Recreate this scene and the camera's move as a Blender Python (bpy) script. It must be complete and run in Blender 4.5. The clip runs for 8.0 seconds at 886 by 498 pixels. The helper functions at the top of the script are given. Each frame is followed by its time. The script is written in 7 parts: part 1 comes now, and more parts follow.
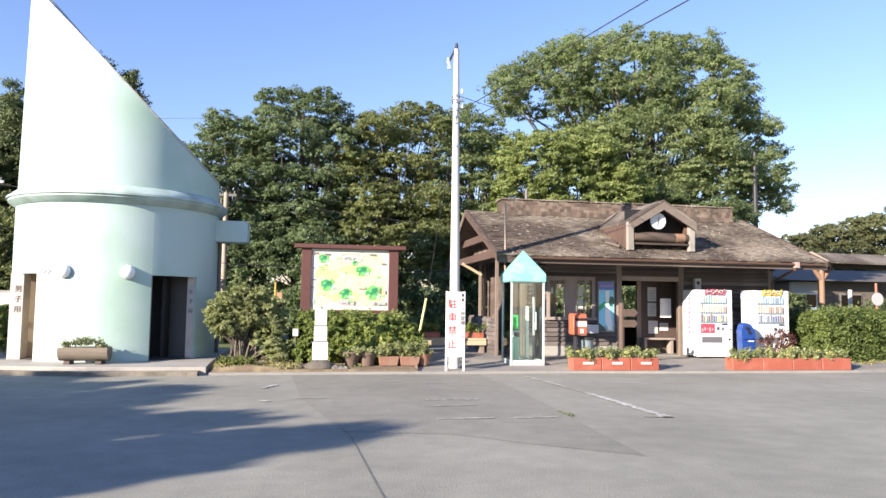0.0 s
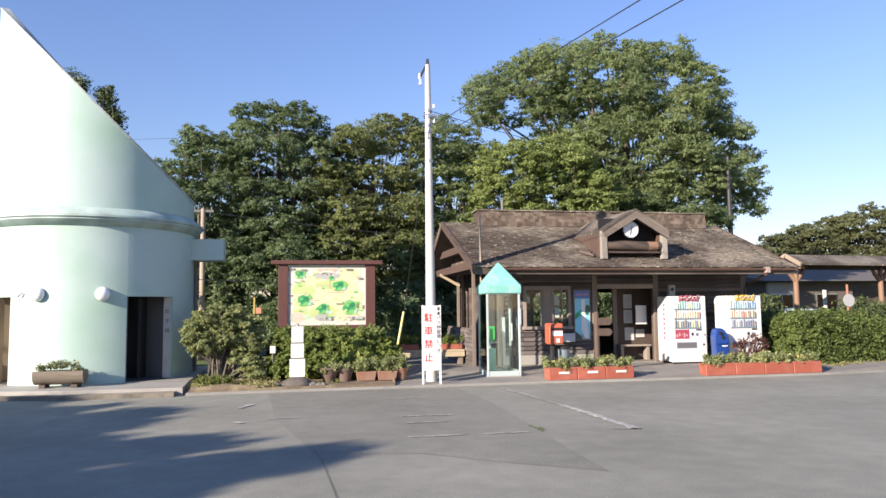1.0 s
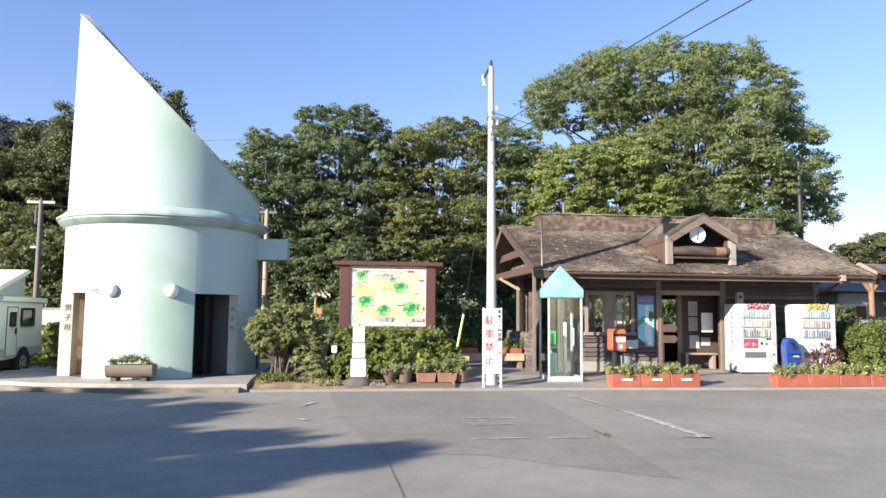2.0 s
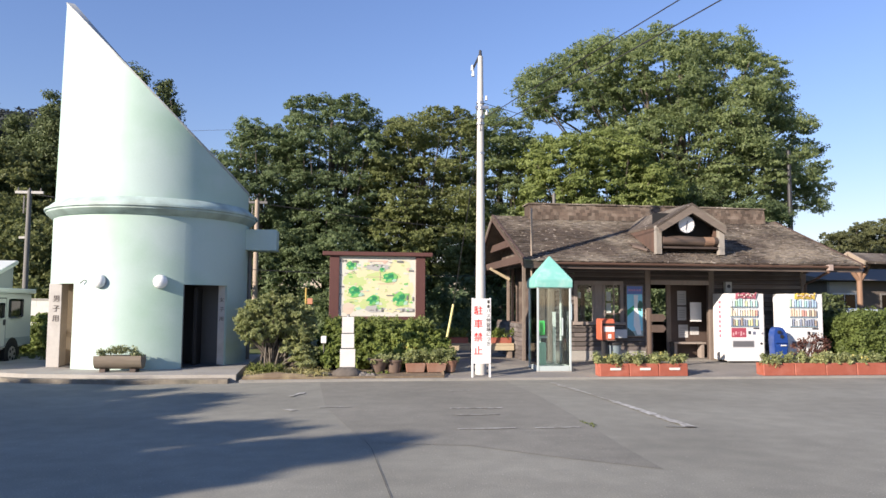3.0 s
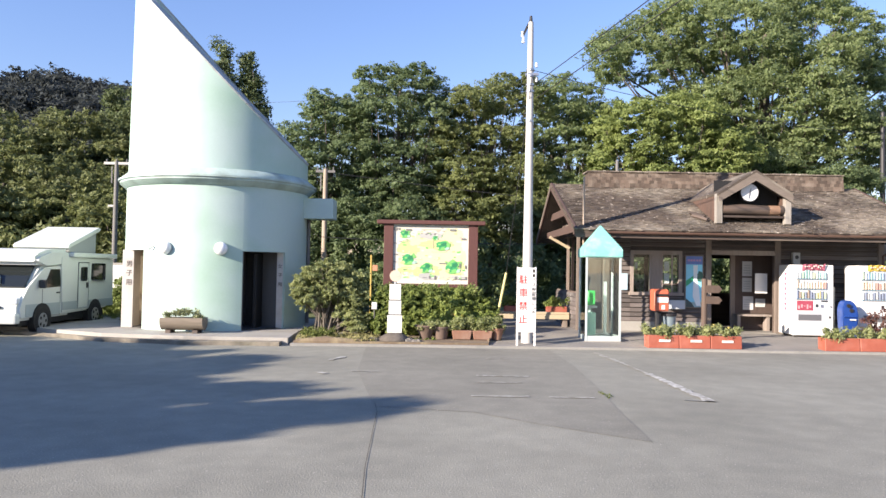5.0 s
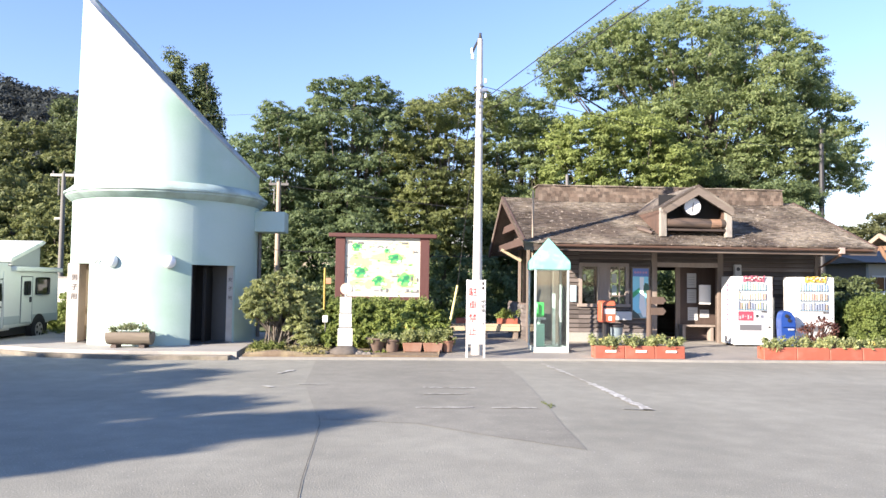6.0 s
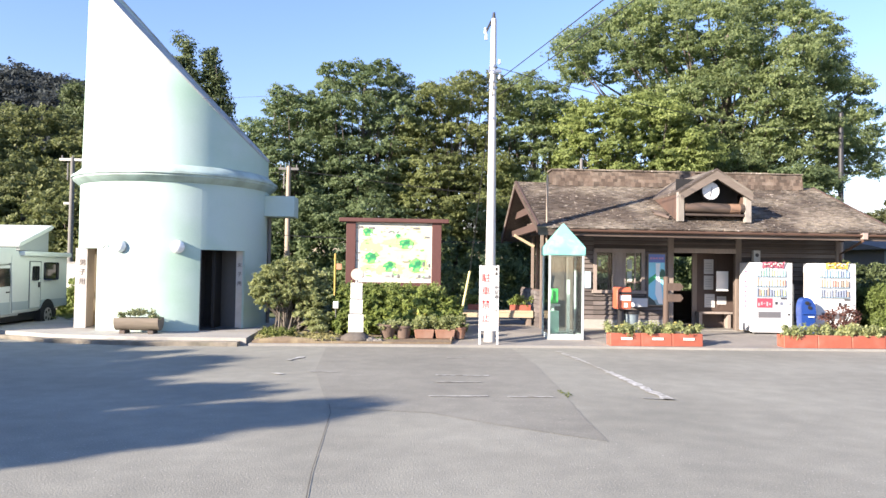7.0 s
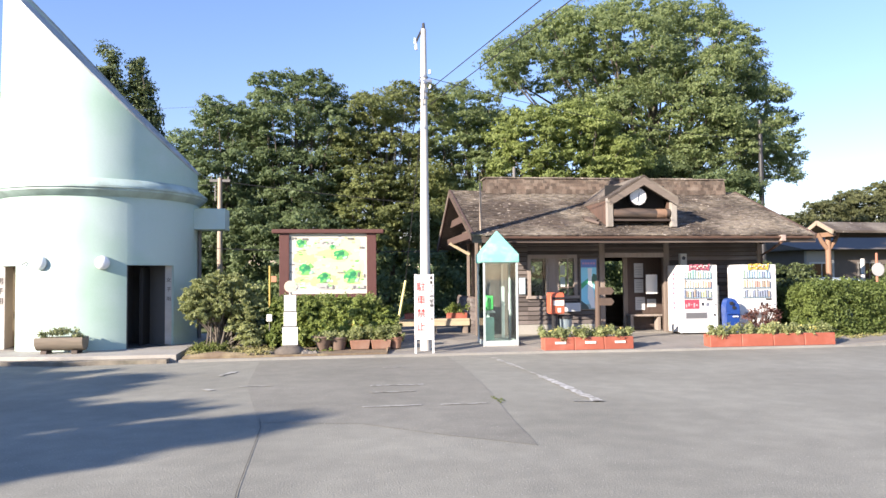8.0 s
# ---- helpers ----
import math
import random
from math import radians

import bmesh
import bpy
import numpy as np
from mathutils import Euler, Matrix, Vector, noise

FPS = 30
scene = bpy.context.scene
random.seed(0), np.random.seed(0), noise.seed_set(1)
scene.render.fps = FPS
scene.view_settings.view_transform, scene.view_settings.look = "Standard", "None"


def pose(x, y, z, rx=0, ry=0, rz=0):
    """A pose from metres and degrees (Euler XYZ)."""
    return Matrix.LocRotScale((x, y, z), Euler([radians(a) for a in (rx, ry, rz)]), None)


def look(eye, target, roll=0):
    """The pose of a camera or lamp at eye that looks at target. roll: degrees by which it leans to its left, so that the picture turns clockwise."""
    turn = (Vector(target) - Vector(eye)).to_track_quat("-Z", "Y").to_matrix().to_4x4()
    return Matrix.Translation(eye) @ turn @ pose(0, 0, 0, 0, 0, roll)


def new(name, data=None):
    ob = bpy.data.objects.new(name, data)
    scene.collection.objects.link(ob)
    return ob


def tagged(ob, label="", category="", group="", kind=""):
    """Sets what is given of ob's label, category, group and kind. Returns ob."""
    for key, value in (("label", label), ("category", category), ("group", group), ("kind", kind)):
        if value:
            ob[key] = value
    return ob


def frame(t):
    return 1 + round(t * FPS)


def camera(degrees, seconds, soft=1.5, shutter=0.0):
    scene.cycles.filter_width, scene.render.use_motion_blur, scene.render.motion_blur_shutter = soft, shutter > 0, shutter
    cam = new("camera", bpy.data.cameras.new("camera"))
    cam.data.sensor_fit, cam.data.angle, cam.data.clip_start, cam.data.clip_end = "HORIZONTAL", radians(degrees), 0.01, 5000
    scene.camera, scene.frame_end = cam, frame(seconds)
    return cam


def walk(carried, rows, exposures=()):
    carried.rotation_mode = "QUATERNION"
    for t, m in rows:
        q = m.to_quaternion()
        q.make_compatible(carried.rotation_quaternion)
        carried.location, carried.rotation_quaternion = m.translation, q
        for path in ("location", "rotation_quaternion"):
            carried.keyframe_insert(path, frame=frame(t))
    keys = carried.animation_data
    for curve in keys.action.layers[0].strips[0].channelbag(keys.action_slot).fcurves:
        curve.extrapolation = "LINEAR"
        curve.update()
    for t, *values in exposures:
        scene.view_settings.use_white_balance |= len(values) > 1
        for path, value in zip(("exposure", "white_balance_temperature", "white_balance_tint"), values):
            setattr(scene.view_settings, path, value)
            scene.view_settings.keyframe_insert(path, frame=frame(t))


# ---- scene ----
cam = camera(62.0, 8.0)
PATH = [
    (0, (1.194, -0.184, 1.464), (1.549, 1.779, 1.613), 0.8),
    (0.5, (1.333, -0.38, 1.648), (1.569, 1.598, 1.827), -0.2),
    (1, (1.379, -0.378, 1.64), (1.775, 1.576, 1.804), -0.6),
    (1.5, (1.265, -0.361, 1.613), (1.574, 1.605, 1.811), 0.2),
    (1.7, (1.26, -0.293, 1.594), (1.506, 1.683, 1.781), 0.5),
    (2.8, (1.332, -0.265, 1.559), (1.59, 1.711, 1.725), 0.5),
    (3, (1.356, -0.305, 1.605), (1.621, 1.672, 1.754), 0.4),
    (3.5, (1.39, -0.258, 1.615), (1.577, 1.726, 1.781), -0.6),
    (4, (1.792, -0.297, 1.51), (1.958, 1.686, 1.712), -2.3),
    (4.2, (1.959, -0.217, 1.642), (2.07, 1.775, 1.775), -0.9),
    (5.3, (2.559, -0.644, 1.668), (2.566, 1.355, 1.722), 1.2),
    (5.5, (2.694, -0.675, 1.694), (2.694, 1.323, 1.778), 1.4),
    (6, (2.539, -0.681, 1.667), (2.666, 1.313, 1.758), 0.8),
    (6.5, (2.56, -0.414, 1.653), (2.628, 1.582, 1.755), 0.2),
    (7, (2.509, -0.357, 1.647), (2.609, 1.639, 1.701), 0.9),
    (7.5, (2.521, -0.407, 1.676), (2.699, 1.58, 1.819), 0.1),
    (8, (2.631, -0.387, 1.642), (2.893, 1.594, 1.722), -0.5),
]
EXPOSURES = [(t, e + 0.06, 6800, 16) for t, e in ((0.0, 1.12), (0.5, 0.9), (1.0, 0.75), (1.5, 1.1), (3.0, 0.6), (3.5, 0.56), (4.0, 0.32), (4.2, 0.28), (5.3, 1.25), (6.5, 1.42), (7.0, 1.36), (7.5, 1.34), (8.0, 1.18))]
walk(cam, [(t, look(eye, target, roll)) for t, eye, target, roll in PATH], EXPOSURES)
# ---- world and sun ----
SUN_AZ, SUN_EL = 34.0, 20.0          # light travels along +x turned towards +y
world = bpy.data.worlds.new("world")
scene.world = world
world.use_nodes = True
wn, wl = world.node_tree.nodes, world.node_tree.links
sky = wn.new("ShaderNodeTexSky")
sky.sky_type, sky.sun_disc = "NISHITA", False
sky.sun_elevation, sky.sun_rotation = radians(SUN_EL), radians(180 + 90 - SUN_AZ)
sky.air_density, sky.dust_density, sky.ozone_density = 1.5, 0.0, 6.0
sky.altitude = 0.0
wn["Background"].inputs["Strength"].default_value = 0.109
balance = wn.new("ShaderNodeMix")
balance.data_type, balance.blend_type = "RGBA", "MULTIPLY"
balance.inputs["Factor"].default_value = 1.0
balance.inputs["B"].default_value = (1.05, 0.935, 1.12, 1)
wl.new(sky.outputs["Color"], balance.inputs["A"])
wl.new(balance.outputs["Result"], wn["Background"].inputs["Color"])
sun = new("sun", bpy.data.lights.new("sun", "SUN"))
sun.data.energy, sun.data.angle, sun.data.color = 5.6, radians(0.53), (1.0, 0.92, 0.80)
ca, sa, ce, se = math.cos(radians(SUN_AZ)), math.sin(radians(SUN_AZ)), math.cos(radians(SUN_EL)), math.sin(radians(SUN_EL))
sun.matrix_basis = look((-60 * ca, -60 * sa, 40), (-60 * ca + ca * ce, -60 * sa + sa * ce, 40 - se))


# ---- materials ----
def material(name, base, rough=0.7, fine=0.12, wide=0.12, scale=12.0, big=0.7, bump=0.15, metal=0.0, rand=0.0,
             stain=None, amount=0.5, stain_scale=2.5, stretch=(1, 1, 1), island=False, spec=0.5, edge=(0.48, 0.68), speck=None):
    """A surface with grain and wider unevenness, and stains of a second colour."""
    m = bpy.data.materials.new(name)
    m.use_nodes = True
    n, l = m.node_tree.nodes, m.node_tree.links
    b = n["Principled BSDF"]
    b.inputs["Roughness"].default_value, b.inputs["Metallic"].default_value = rough, metal
    b.inputs["Specular IOR Level"].default_value = spec
    co, mp = n.new("ShaderNodeTexCoord"), n.new("ShaderNodeMapping")
    mp.inputs["Scale"].default_value = stretch
    l.new(co.outputs["Object"], mp.inputs["Vector"])

    def noise_tex(s, detail=5.0):
        t = n.new("ShaderNodeTexNoise")
        t.inputs["Scale"].default_value, t.inputs["Detail"].default_value = s, detail
        l.new(mp.outputs["Vector"], t.inputs["Vector"])
        return t

    def calc(op, a, c):
        t = n.new("ShaderNodeMath")
        t.operation = op
        for i, v in enumerate((a, c)):
            if isinstance(v, (int, float)):
                t.inputs[i].default_value = v
            else:
                l.new(v, t.inputs[i])
        return t.outputs[0]

    n1, n2 = noise_tex(scale), noise_tex(big, 3.0)
    value = calc("ADD", calc("MULTIPLY", n1.outputs["Fac"], 2 * fine), calc("MULTIPLY", n2.outputs["Fac"], 2 * wide))
    value = calc("ADD", value, 1 - fine - wide)
    if rand:
        src = n.new("ShaderNodeNewGeometry").outputs["Random Per Island"] if island else n.new("ShaderNodeObjectInfo").outputs["Random"]
        value = calc("ADD", value, calc("MULTIPLY", calc("SUBTRACT", src, 0.5), 2 * rand))
    hsv = n.new("ShaderNodeHueSaturation")
    l.new(value, hsv.inputs["Value"])
    if stain:
        mix, ramp = n.new("ShaderNodeMix"), n.new("ShaderNodeMapRange")
        mix.data_type = "RGBA"
        ramp.inputs["From Min"].default_value, ramp.inputs["From Max"].default_value = edge
        ramp.inputs["To Max"].default_value = amount
        l.new(noise_tex(stain_scale, 8.0).outputs["Fac"], ramp.inputs["Value"])
        l.new(ramp.outputs["Result"], mix.inputs["Factor"])
        mix.inputs["A"].default_value, mix.inputs["B"].default_value = (*base, 1), (*stain, 1)
        last = mix.outputs["Result"]
        if speck:
            mix2, ramp2 = n.new("ShaderNodeMix"), n.new("ShaderNodeMapRange")
            mix2.data_type = "RGBA"
            ramp2.inputs["From Min"].default_value, ramp2.inputs["From Max"].default_value = speck[1], speck[1] + 0.05
            l.new(noise_tex(speck[2], 2.0).outputs["Fac"], ramp2.inputs["Value"])
            l.new(ramp2.outputs["Result"], mix2.inputs["Factor"])
            l.new(last, mix2.inputs["A"])
            mix2.inputs["B"].default_value = (*speck[0], 1)
            last = mix2.outputs["Result"]
        l.new(last, hsv.inputs["Color"])
    else:
        hsv.inputs["Color"].default_value = (*base, 1)
    l.new(hsv.outputs["Color"], b.inputs["Base Color"])
    if bump:
        bp = n.new("ShaderNodeBump")
        bp.inputs["Strength"].default_value, bp.inputs["Distance"].default_value = bump, 0.02
        l.new(n1.outputs["Fac"], bp.inputs["Height"])
        l.new(bp.outputs["Normal"], b.inputs["Normal"])
    return m


def leaf_material(name, dark, light, through_light=0.45, rough=0.6):
    m = bpy.data.materials.new(name)
    m.use_nodes = True
    n, l = m.node_tree.nodes, m.node_tree.links
    b, out = n["Principled BSDF"], n["Material Output"]
    geo, ramp, tr, mix = n.new("ShaderNodeNewGeometry"), n.new("ShaderNodeMix"), n.new("ShaderNodeBsdfTranslucent"), n.new("ShaderNodeMixShader")
    co, big = n.new("ShaderNodeTexCoord"), n.new("ShaderNodeTexNoise")
    big.inputs["Scale"].default_value = 0.45
    l.new(co.outputs["Object"], big.inputs["Vector"])
    add = n.new("ShaderNodeMath")
    add.operation = "MULTIPLY_ADD"
    add.inputs[1].default_value = 0.55
    l.new(geo.outputs["Random Per Island"], add.inputs[0])
    sub = n.new("ShaderNodeMapRange")
    sub.inputs["From Min"].default_value, sub.inputs["From Max"].default_value, sub.inputs["To Max"].default_value = 0.3, 0.7, 0.5
    l.new(big.outputs["Fac"], sub.inputs["Value"])
    l.new(sub.outputs["Result"], add.inputs[2])
    ramp.data_type = "RGBA"
    ramp.inputs["A"].default_value, ramp.inputs["B"].default_value = (*dark, 1), (*light, 1)
    l.new(add.outputs[0], ramp.inputs["Factor"])
    l.new(ramp.outputs["Result"], b.inputs["Base Color"])
    l.new(ramp.outputs["Result"], tr.inputs["Color"])
    b.inputs["Roughness"].default_value, b.inputs["Specular IOR Level"].default_value = rough, 0.35
    mix.inputs["Fac"].default_value = through_light
    l.new(b.outputs["BSDF"], mix.inputs[1])
    l.new(tr.outputs["BSDF"], mix.inputs[2])
    l.new(mix.outputs["Shader"], out.inputs["Surface"])
    return m


def glass_material(name, tint=(0.9, 0.95, 0.95), rough=0.02, mirror=0.12):
    """A thin pane: mostly clear, with gloss that grows towards the edge-on view."""
    m = bpy.data.materials.new(name)
    m.use_nodes = True
    n, l = m.node_tree.nodes, m.node_tree.links
    tr, gl, mix, fr = n.new("ShaderNodeBsdfTransparent"), n.new("ShaderNodeBsdfGlossy"), n.new("ShaderNodeMixShader"), n.new("ShaderNodeFresnel")
    tr.inputs["Color"].default_value, gl.inputs["Roughness"].default_value = (*tint, 1), rough
    fr.inputs["IOR"].default_value = 1.0 + 4 * mirror
    l.new(fr.outputs["Fac"], mix.inputs["Fac"])
    l.new(tr.outputs["BSDF"], mix.inputs[1])
    l.new(gl.outputs["BSDF"], mix.inputs[2])
    l.new(mix.outputs["Shader"], n["Material Output"].inputs["Surface"])
    return m


M = {}
M["asphalt"] = material("asphalt", (0.246, 0.242, 0.204), 0.9, 0.36, 0.3, 60, 0.45, 0.3, stain=(0.31, 0.302, 0.25), spec=0.15, amount=0.55, stain_scale=3.0, edge=(0.38, 0.66), speck=((0.37, 0.355, 0.31), 0.67, 30))
M["asphalt_dark"] = material("asphalt_dark", (0.218, 0.212, 0.18), 0.9, 0.32, 0.24, 60, 0.5, 0.25, stain=(0.272, 0.264, 0.222), spec=0.15, amount=0.55, stain_scale=3.2, edge=(0.38, 0.66), speck=((0.35, 0.335, 0.295), 0.67, 30))
M["asphalt_light"] = material("asphalt_light", (0.27, 0.255, 0.24), 0.85, 0.22, 0.12, 60, 0.5, 0.3)
M["crack"] = material("crack", (0.085, 0.082, 0.072), 0.95, 0.2, 0.2)
M["paint_line"] = material("paint_line", (0.5, 0.495, 0.46), 0.8, 0.4, 0.3, 30, 3, 0.1, stain=(0.27, 0.26, 0.22), amount=1.0, stain_scale=9, edge=(0.44, 0.6))
M["paint_faint"] = material("paint_faint", (0.43, 0.422, 0.38), 0.85, 0.35, 0.3, 30, 3, 0.1, stain=(0.24, 0.233, 0.195), amount=1.0, stain_scale=7, edge=(0.4, 0.58))
M["concrete"] = material("concrete", (0.35, 0.335, 0.30), 0.85, 0.12, 0.12, 25, 0.9, 0.2, stain=(0.27, 0.25, 0.22), amount=0.7, stain_scale=1.6)
M["paving"] = material("paving", (0.215, 0.202, 0.18), 0.85, 0.2, 0.15, 35, 0.6, 0.3, stain=(0.30, 0.275, 0.235), amount=0.7, stain_scale=1.1, edge=(0.42, 0.66))
# earthy wear, with part of the step's tree shade put into the colour
M["step"] = material("step", (0.2, 0.178, 0.142), 0.92, 0.25, 0.22, 18, 1.4, 0.35, stain=(0.11, 0.105, 0.075), amount=0.8, stain_scale=2.2)
M["kerb"] = material("kerb", (0.27, 0.26, 0.235), 0.85, 0.15, 0.15, 20, 1, 0.2, stain=(0.2, 0.2, 0.18), amount=0.6, stain_scale=3)
M["soil"] = material("soil", (0.165, 0.122, 0.08), 0.95, 0.3, 0.25, 18, 1.5, 0.6, stain=(0.27, 0.22, 0.13), amount=0.8, stain_scale=3)
M["stone"] = material("stone", (0.165, 0.148, 0.128), 0.85, 0.2, 0.2, 14, 2, 0.5, stain=(0.12, 0.12, 0.1), amount=0.5)
M["stone_dark"] = material("stone_dark", (0.1, 0.085, 0.07), 0.9, 0.25, 0.25, 14, 2, 0.5, stain=(0.16, 0.14, 0.115), amount=0.6)
M["stucco"] = material("stucco", (0.435, 0.56, 0.52), 0.55, 0.04, 0.05, 30, 0.35, 0.1, stain=(0.31, 0.475, 0.36), amount=0.8, stain_scale=0.75, stretch=(0.7, 0.7, 0.8), edge=(0.44, 0.7))
# grey stain holds both weathering and the shade below the collar
M["stucco_band"] = material("stucco_band", (0.42, 0.54, 0.5), 0.6, 0.05, 0.06, 20, 0.6, 0.1, stain=(0.2, 0.25, 0.225), amount=0.7, stain_scale=2.0, stretch=(1, 1, 0.3), edge=(0.42, 0.68))
M["rim"] = material("rim", (0.4, 0.43, 0.42), 0.85, 0.3, 0.25, 9, 1.2, 0.3, stain=(0.2, 0.21, 0.2), amount=0.75, stain_scale=3)
M["pillar"] = material("pillar", (0.5, 0.48, 0.44), 0.8, 0.1, 0.12, 18, 1.0, 0.15, stain=(0.34, 0.32, 0.28), amount=0.5)
# the entrance's shade is put into this dark colour of walls, floor and ceiling
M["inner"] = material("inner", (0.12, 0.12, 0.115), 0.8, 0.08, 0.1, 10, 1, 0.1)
M["inner_tile"] = material("inner_tile", (0.42, 0.36, 0.27), 0.5, 0.08, 0.1, 10, 1, 0.1)
M["dark"] = material("dark", (0.015, 0.015, 0.015), 0.7, 0.1, 0.1)
M["faded_ink"] = material("faded_ink", (0.12, 0.1, 0.09), 0.7, 0.25, 0.25, 40, 6)
M["ink"] = material("ink", (0.05, 0.045, 0.04), 0.7, 0.1, 0.1)
M["lamp_white"] = material("lamp_white", (0.85, 0.87, 0.85), 0.25, 0.02, 0.02, bump=0)
M["wood_dark"] = material("wood_dark", (0.085, 0.062, 0.05), 0.75, 0.3, 0.25, 9, 0.8, 0.4, rand=0.45, stretch=(0.25, 1, 2.5), stain=(0.17, 0.14, 0.115), amount=0.7, stain_scale=2.0)
M["wood_post"] = material("wood_post", (0.2, 0.16, 0.13), 0.75, 0.25, 0.2, 14, 1.0, 0.3, rand=0.15, stretch=(2, 2, 0.3), stain=(0.25, 0.21, 0.17), amount=0.6)
M["wood_pale"] = material("wood_pale", (0.36, 0.29, 0.22), 0.75, 0.2, 0.15, 14, 1.0, 0.25, rand=0.1, stretch=(2, 2, 0.3), stain=(0.26, 0.21, 0.17), amount=0.6)
M["wood_grey"] = material("wood_grey", (0.2, 0.165, 0.125), 0.8, 0.25, 0.25, 9, 1.6, 0.4, stretch=(0.3, 2, 2), stain=(0.13, 0.12, 0.085), amount=0.7, stain_scale=2.5)
# wood_pale brightened, so sunlight on the stand and brace is in the colour
M["wood_lit"] = material("wood_lit", (0.46, 0.38, 0.25), 0.75, 0.2, 0.15, 14, 1.0, 0.25, stretch=(0.3, 2, 2), stain=(0.33, 0.27, 0.18), amount=0.6)
M["wood_log"] = material("wood_log", (0.075, 0.057, 0.046), 0.6, 0.25, 0.2, 10, 1.5, 0.3, stretch=(0.4, 2, 2), stain=(0.15, 0.1, 0.072), amount=0.8, stain_scale=2.2)
M["wood_warm"] = material("wood_warm", (0.25, 0.15, 0.095), 0.7, 0.25, 0.15, 10, 1.5, 0.3, stretch=(1.5, 1.5, 0.3))
M["board_brown"] = material("board_brown", (0.095, 0.036, 0.03), 0.65, 0.15, 0.15, 14, 1.0, 0.2, stretch=(1, 1, 0.4))
M["shingle"] = material("shingle", (0.094, 0.074, 0.058), 0.92, 0.45, 0.5, 50, 0.6, 0.7, rand=0.38, island=True, stain=(0.255, 0.222, 0.175), amount=0.85, stain_scale=0.85, edge=(0.44, 0.64), speck=((0.34, 0.3, 0.25), 0.645, 9.0))
M["ridge_shingle"] = material("ridge_shingle", (0.12, 0.088, 0.066), 0.92, 0.4, 0.3, 40, 1.5, 0.6, rand=0.4, stain=(0.2, 0.165, 0.13), amount=0.5, stain_scale=5, edge=(0.46, 0.62))
M["roof_under"] = material("roof_under", (0.075, 0.055, 0.042), 0.9, 0.25, 0.2, 10, 0.6, 0.3)
M["siding"] = material("siding", (0.128, 0.108, 0.098), 0.8, 0.3, 0.25, 9, 0.8, 0.4, rand=0.4, stretch=(0.25, 1, 2.5), stain=(0.29, 0.26, 0.235), amount=0.85, stain_scale=1.6)
M["frame_wood"] = material("frame_wood", (0.29, 0.24, 0.205), 0.75, 0.25, 0.2, 14, 1.0, 0.3, stretch=(2, 2, 0.3), stain=(0.33, 0.29, 0.25), amount=0.6)
M["door_wood"] = material("door_wood", (0.09, 0.062, 0.05), 0.7, 0.25, 0.2, 12, 1.0, 0.3, stretch=(2, 2, 0.3))
M["barge"] = material("barge", (0.095, 0.06, 0.048), 0.75, 0.25, 0.2, 14, 1.0, 0.3, stretch=(0.5, 0.5, 2))
M["post_bleached"] = material("post_bleached", (0.3, 0.275, 0.24), 0.85, 0.25, 0.2, 16, 2.0, 0.3, stretch=(2, 2, 0.3), stain=(0.2, 0.18, 0.15), amount=0.7, stain_scale=3)
M["barge_grey"] = material("barge_grey", (0.16, 0.13, 0.105), 0.85, 0.25, 0.25, 14, 1.5, 0.3, stretch=(0.5, 0.5, 2), stain=(0.23, 0.2, 0.165), amount=0.6)
M["cheek"] = material("cheek", (0.105, 0.062, 0.045), 0.8, 0.25, 0.25, 12, 1.2, 0.3, stretch=(1, 1, 0.4), stain=(0.07, 0.05, 0.04), amount=0.6)
M["gutter"] = material("gutter", (0.13, 0.075, 0.055), 0.5, 0.1, 0.1, 10, 1, 0.05)
M["white_paint"] = material("white_paint", (0.72, 0.72, 0.70), 0.45, 0.03, 0.04, 12, 1.2, 0.03)
M["white_worn"] = material("white_worn", (0.64, 0.64, 0.60), 0.6, 0.05, 0.08, 14, 1.5, 0.05, stain=(0.55, 0.5, 0.42), amount=0.3, stain_scale=5)
M["pole"] = material("pole", (0.47, 0.46, 0.43), 0.75, 0.08, 0.1, 20, 0.6, 0.1, stretch=(1, 1, 0.2))
M["pole_grey"] = material("pole_grey", (0.16, 0.155, 0.145), 0.8, 0.12, 0.12, 15, 0.8, 0.1)
M["steel"] = material("steel", (0.45, 0.46, 0.47), 0.4, 0.08, 0.1, 12, 1, 0.05, metal=0.8)
M["black_metal"] = material("black_metal", (0.03, 0.03, 0.032), 0.5, 0.1, 0.1)
M["red_text"] = material("red_text", (0.75, 0.035, 0.03), 0.5, 0.05, 0.05, bump=0)
M["mail_red"] = material("mail_red", (0.5, 0.125, 0.065), 0.4, 0.05, 0.06, 10, 2, 0.02)
M["booth_teal"] = material("booth_teal", (0.20, 0.51, 0.44), 0.5, 0.05, 0.08, 12, 1.5, 0.03, stain=(0.42, 0.62, 0.56), amount=0.6, stain_scale=4)
M["booth_frame"] = material("booth_frame", (0.47, 0.54, 0.53), 0.4, 0.04, 0.06, 15, 1, 0.02, metal=0.1)
M["booth_green"] = material("booth_green", (0.05, 0.55, 0.12), 0.4, 0.05, 0.05, bump=0)
M["booth_mint"] = material("booth_mint", (0.42, 0.75, 0.60), 0.45, 0.05, 0.05, bump=0)
M["planter_red"] = material("planter_red", (0.31, 0.084, 0.05), 0.65, 0.12, 0.12, 14, 2, 0.1, rand=0.08, stain=(0.36, 0.13, 0.09), amount=0.5, stain_scale=4)
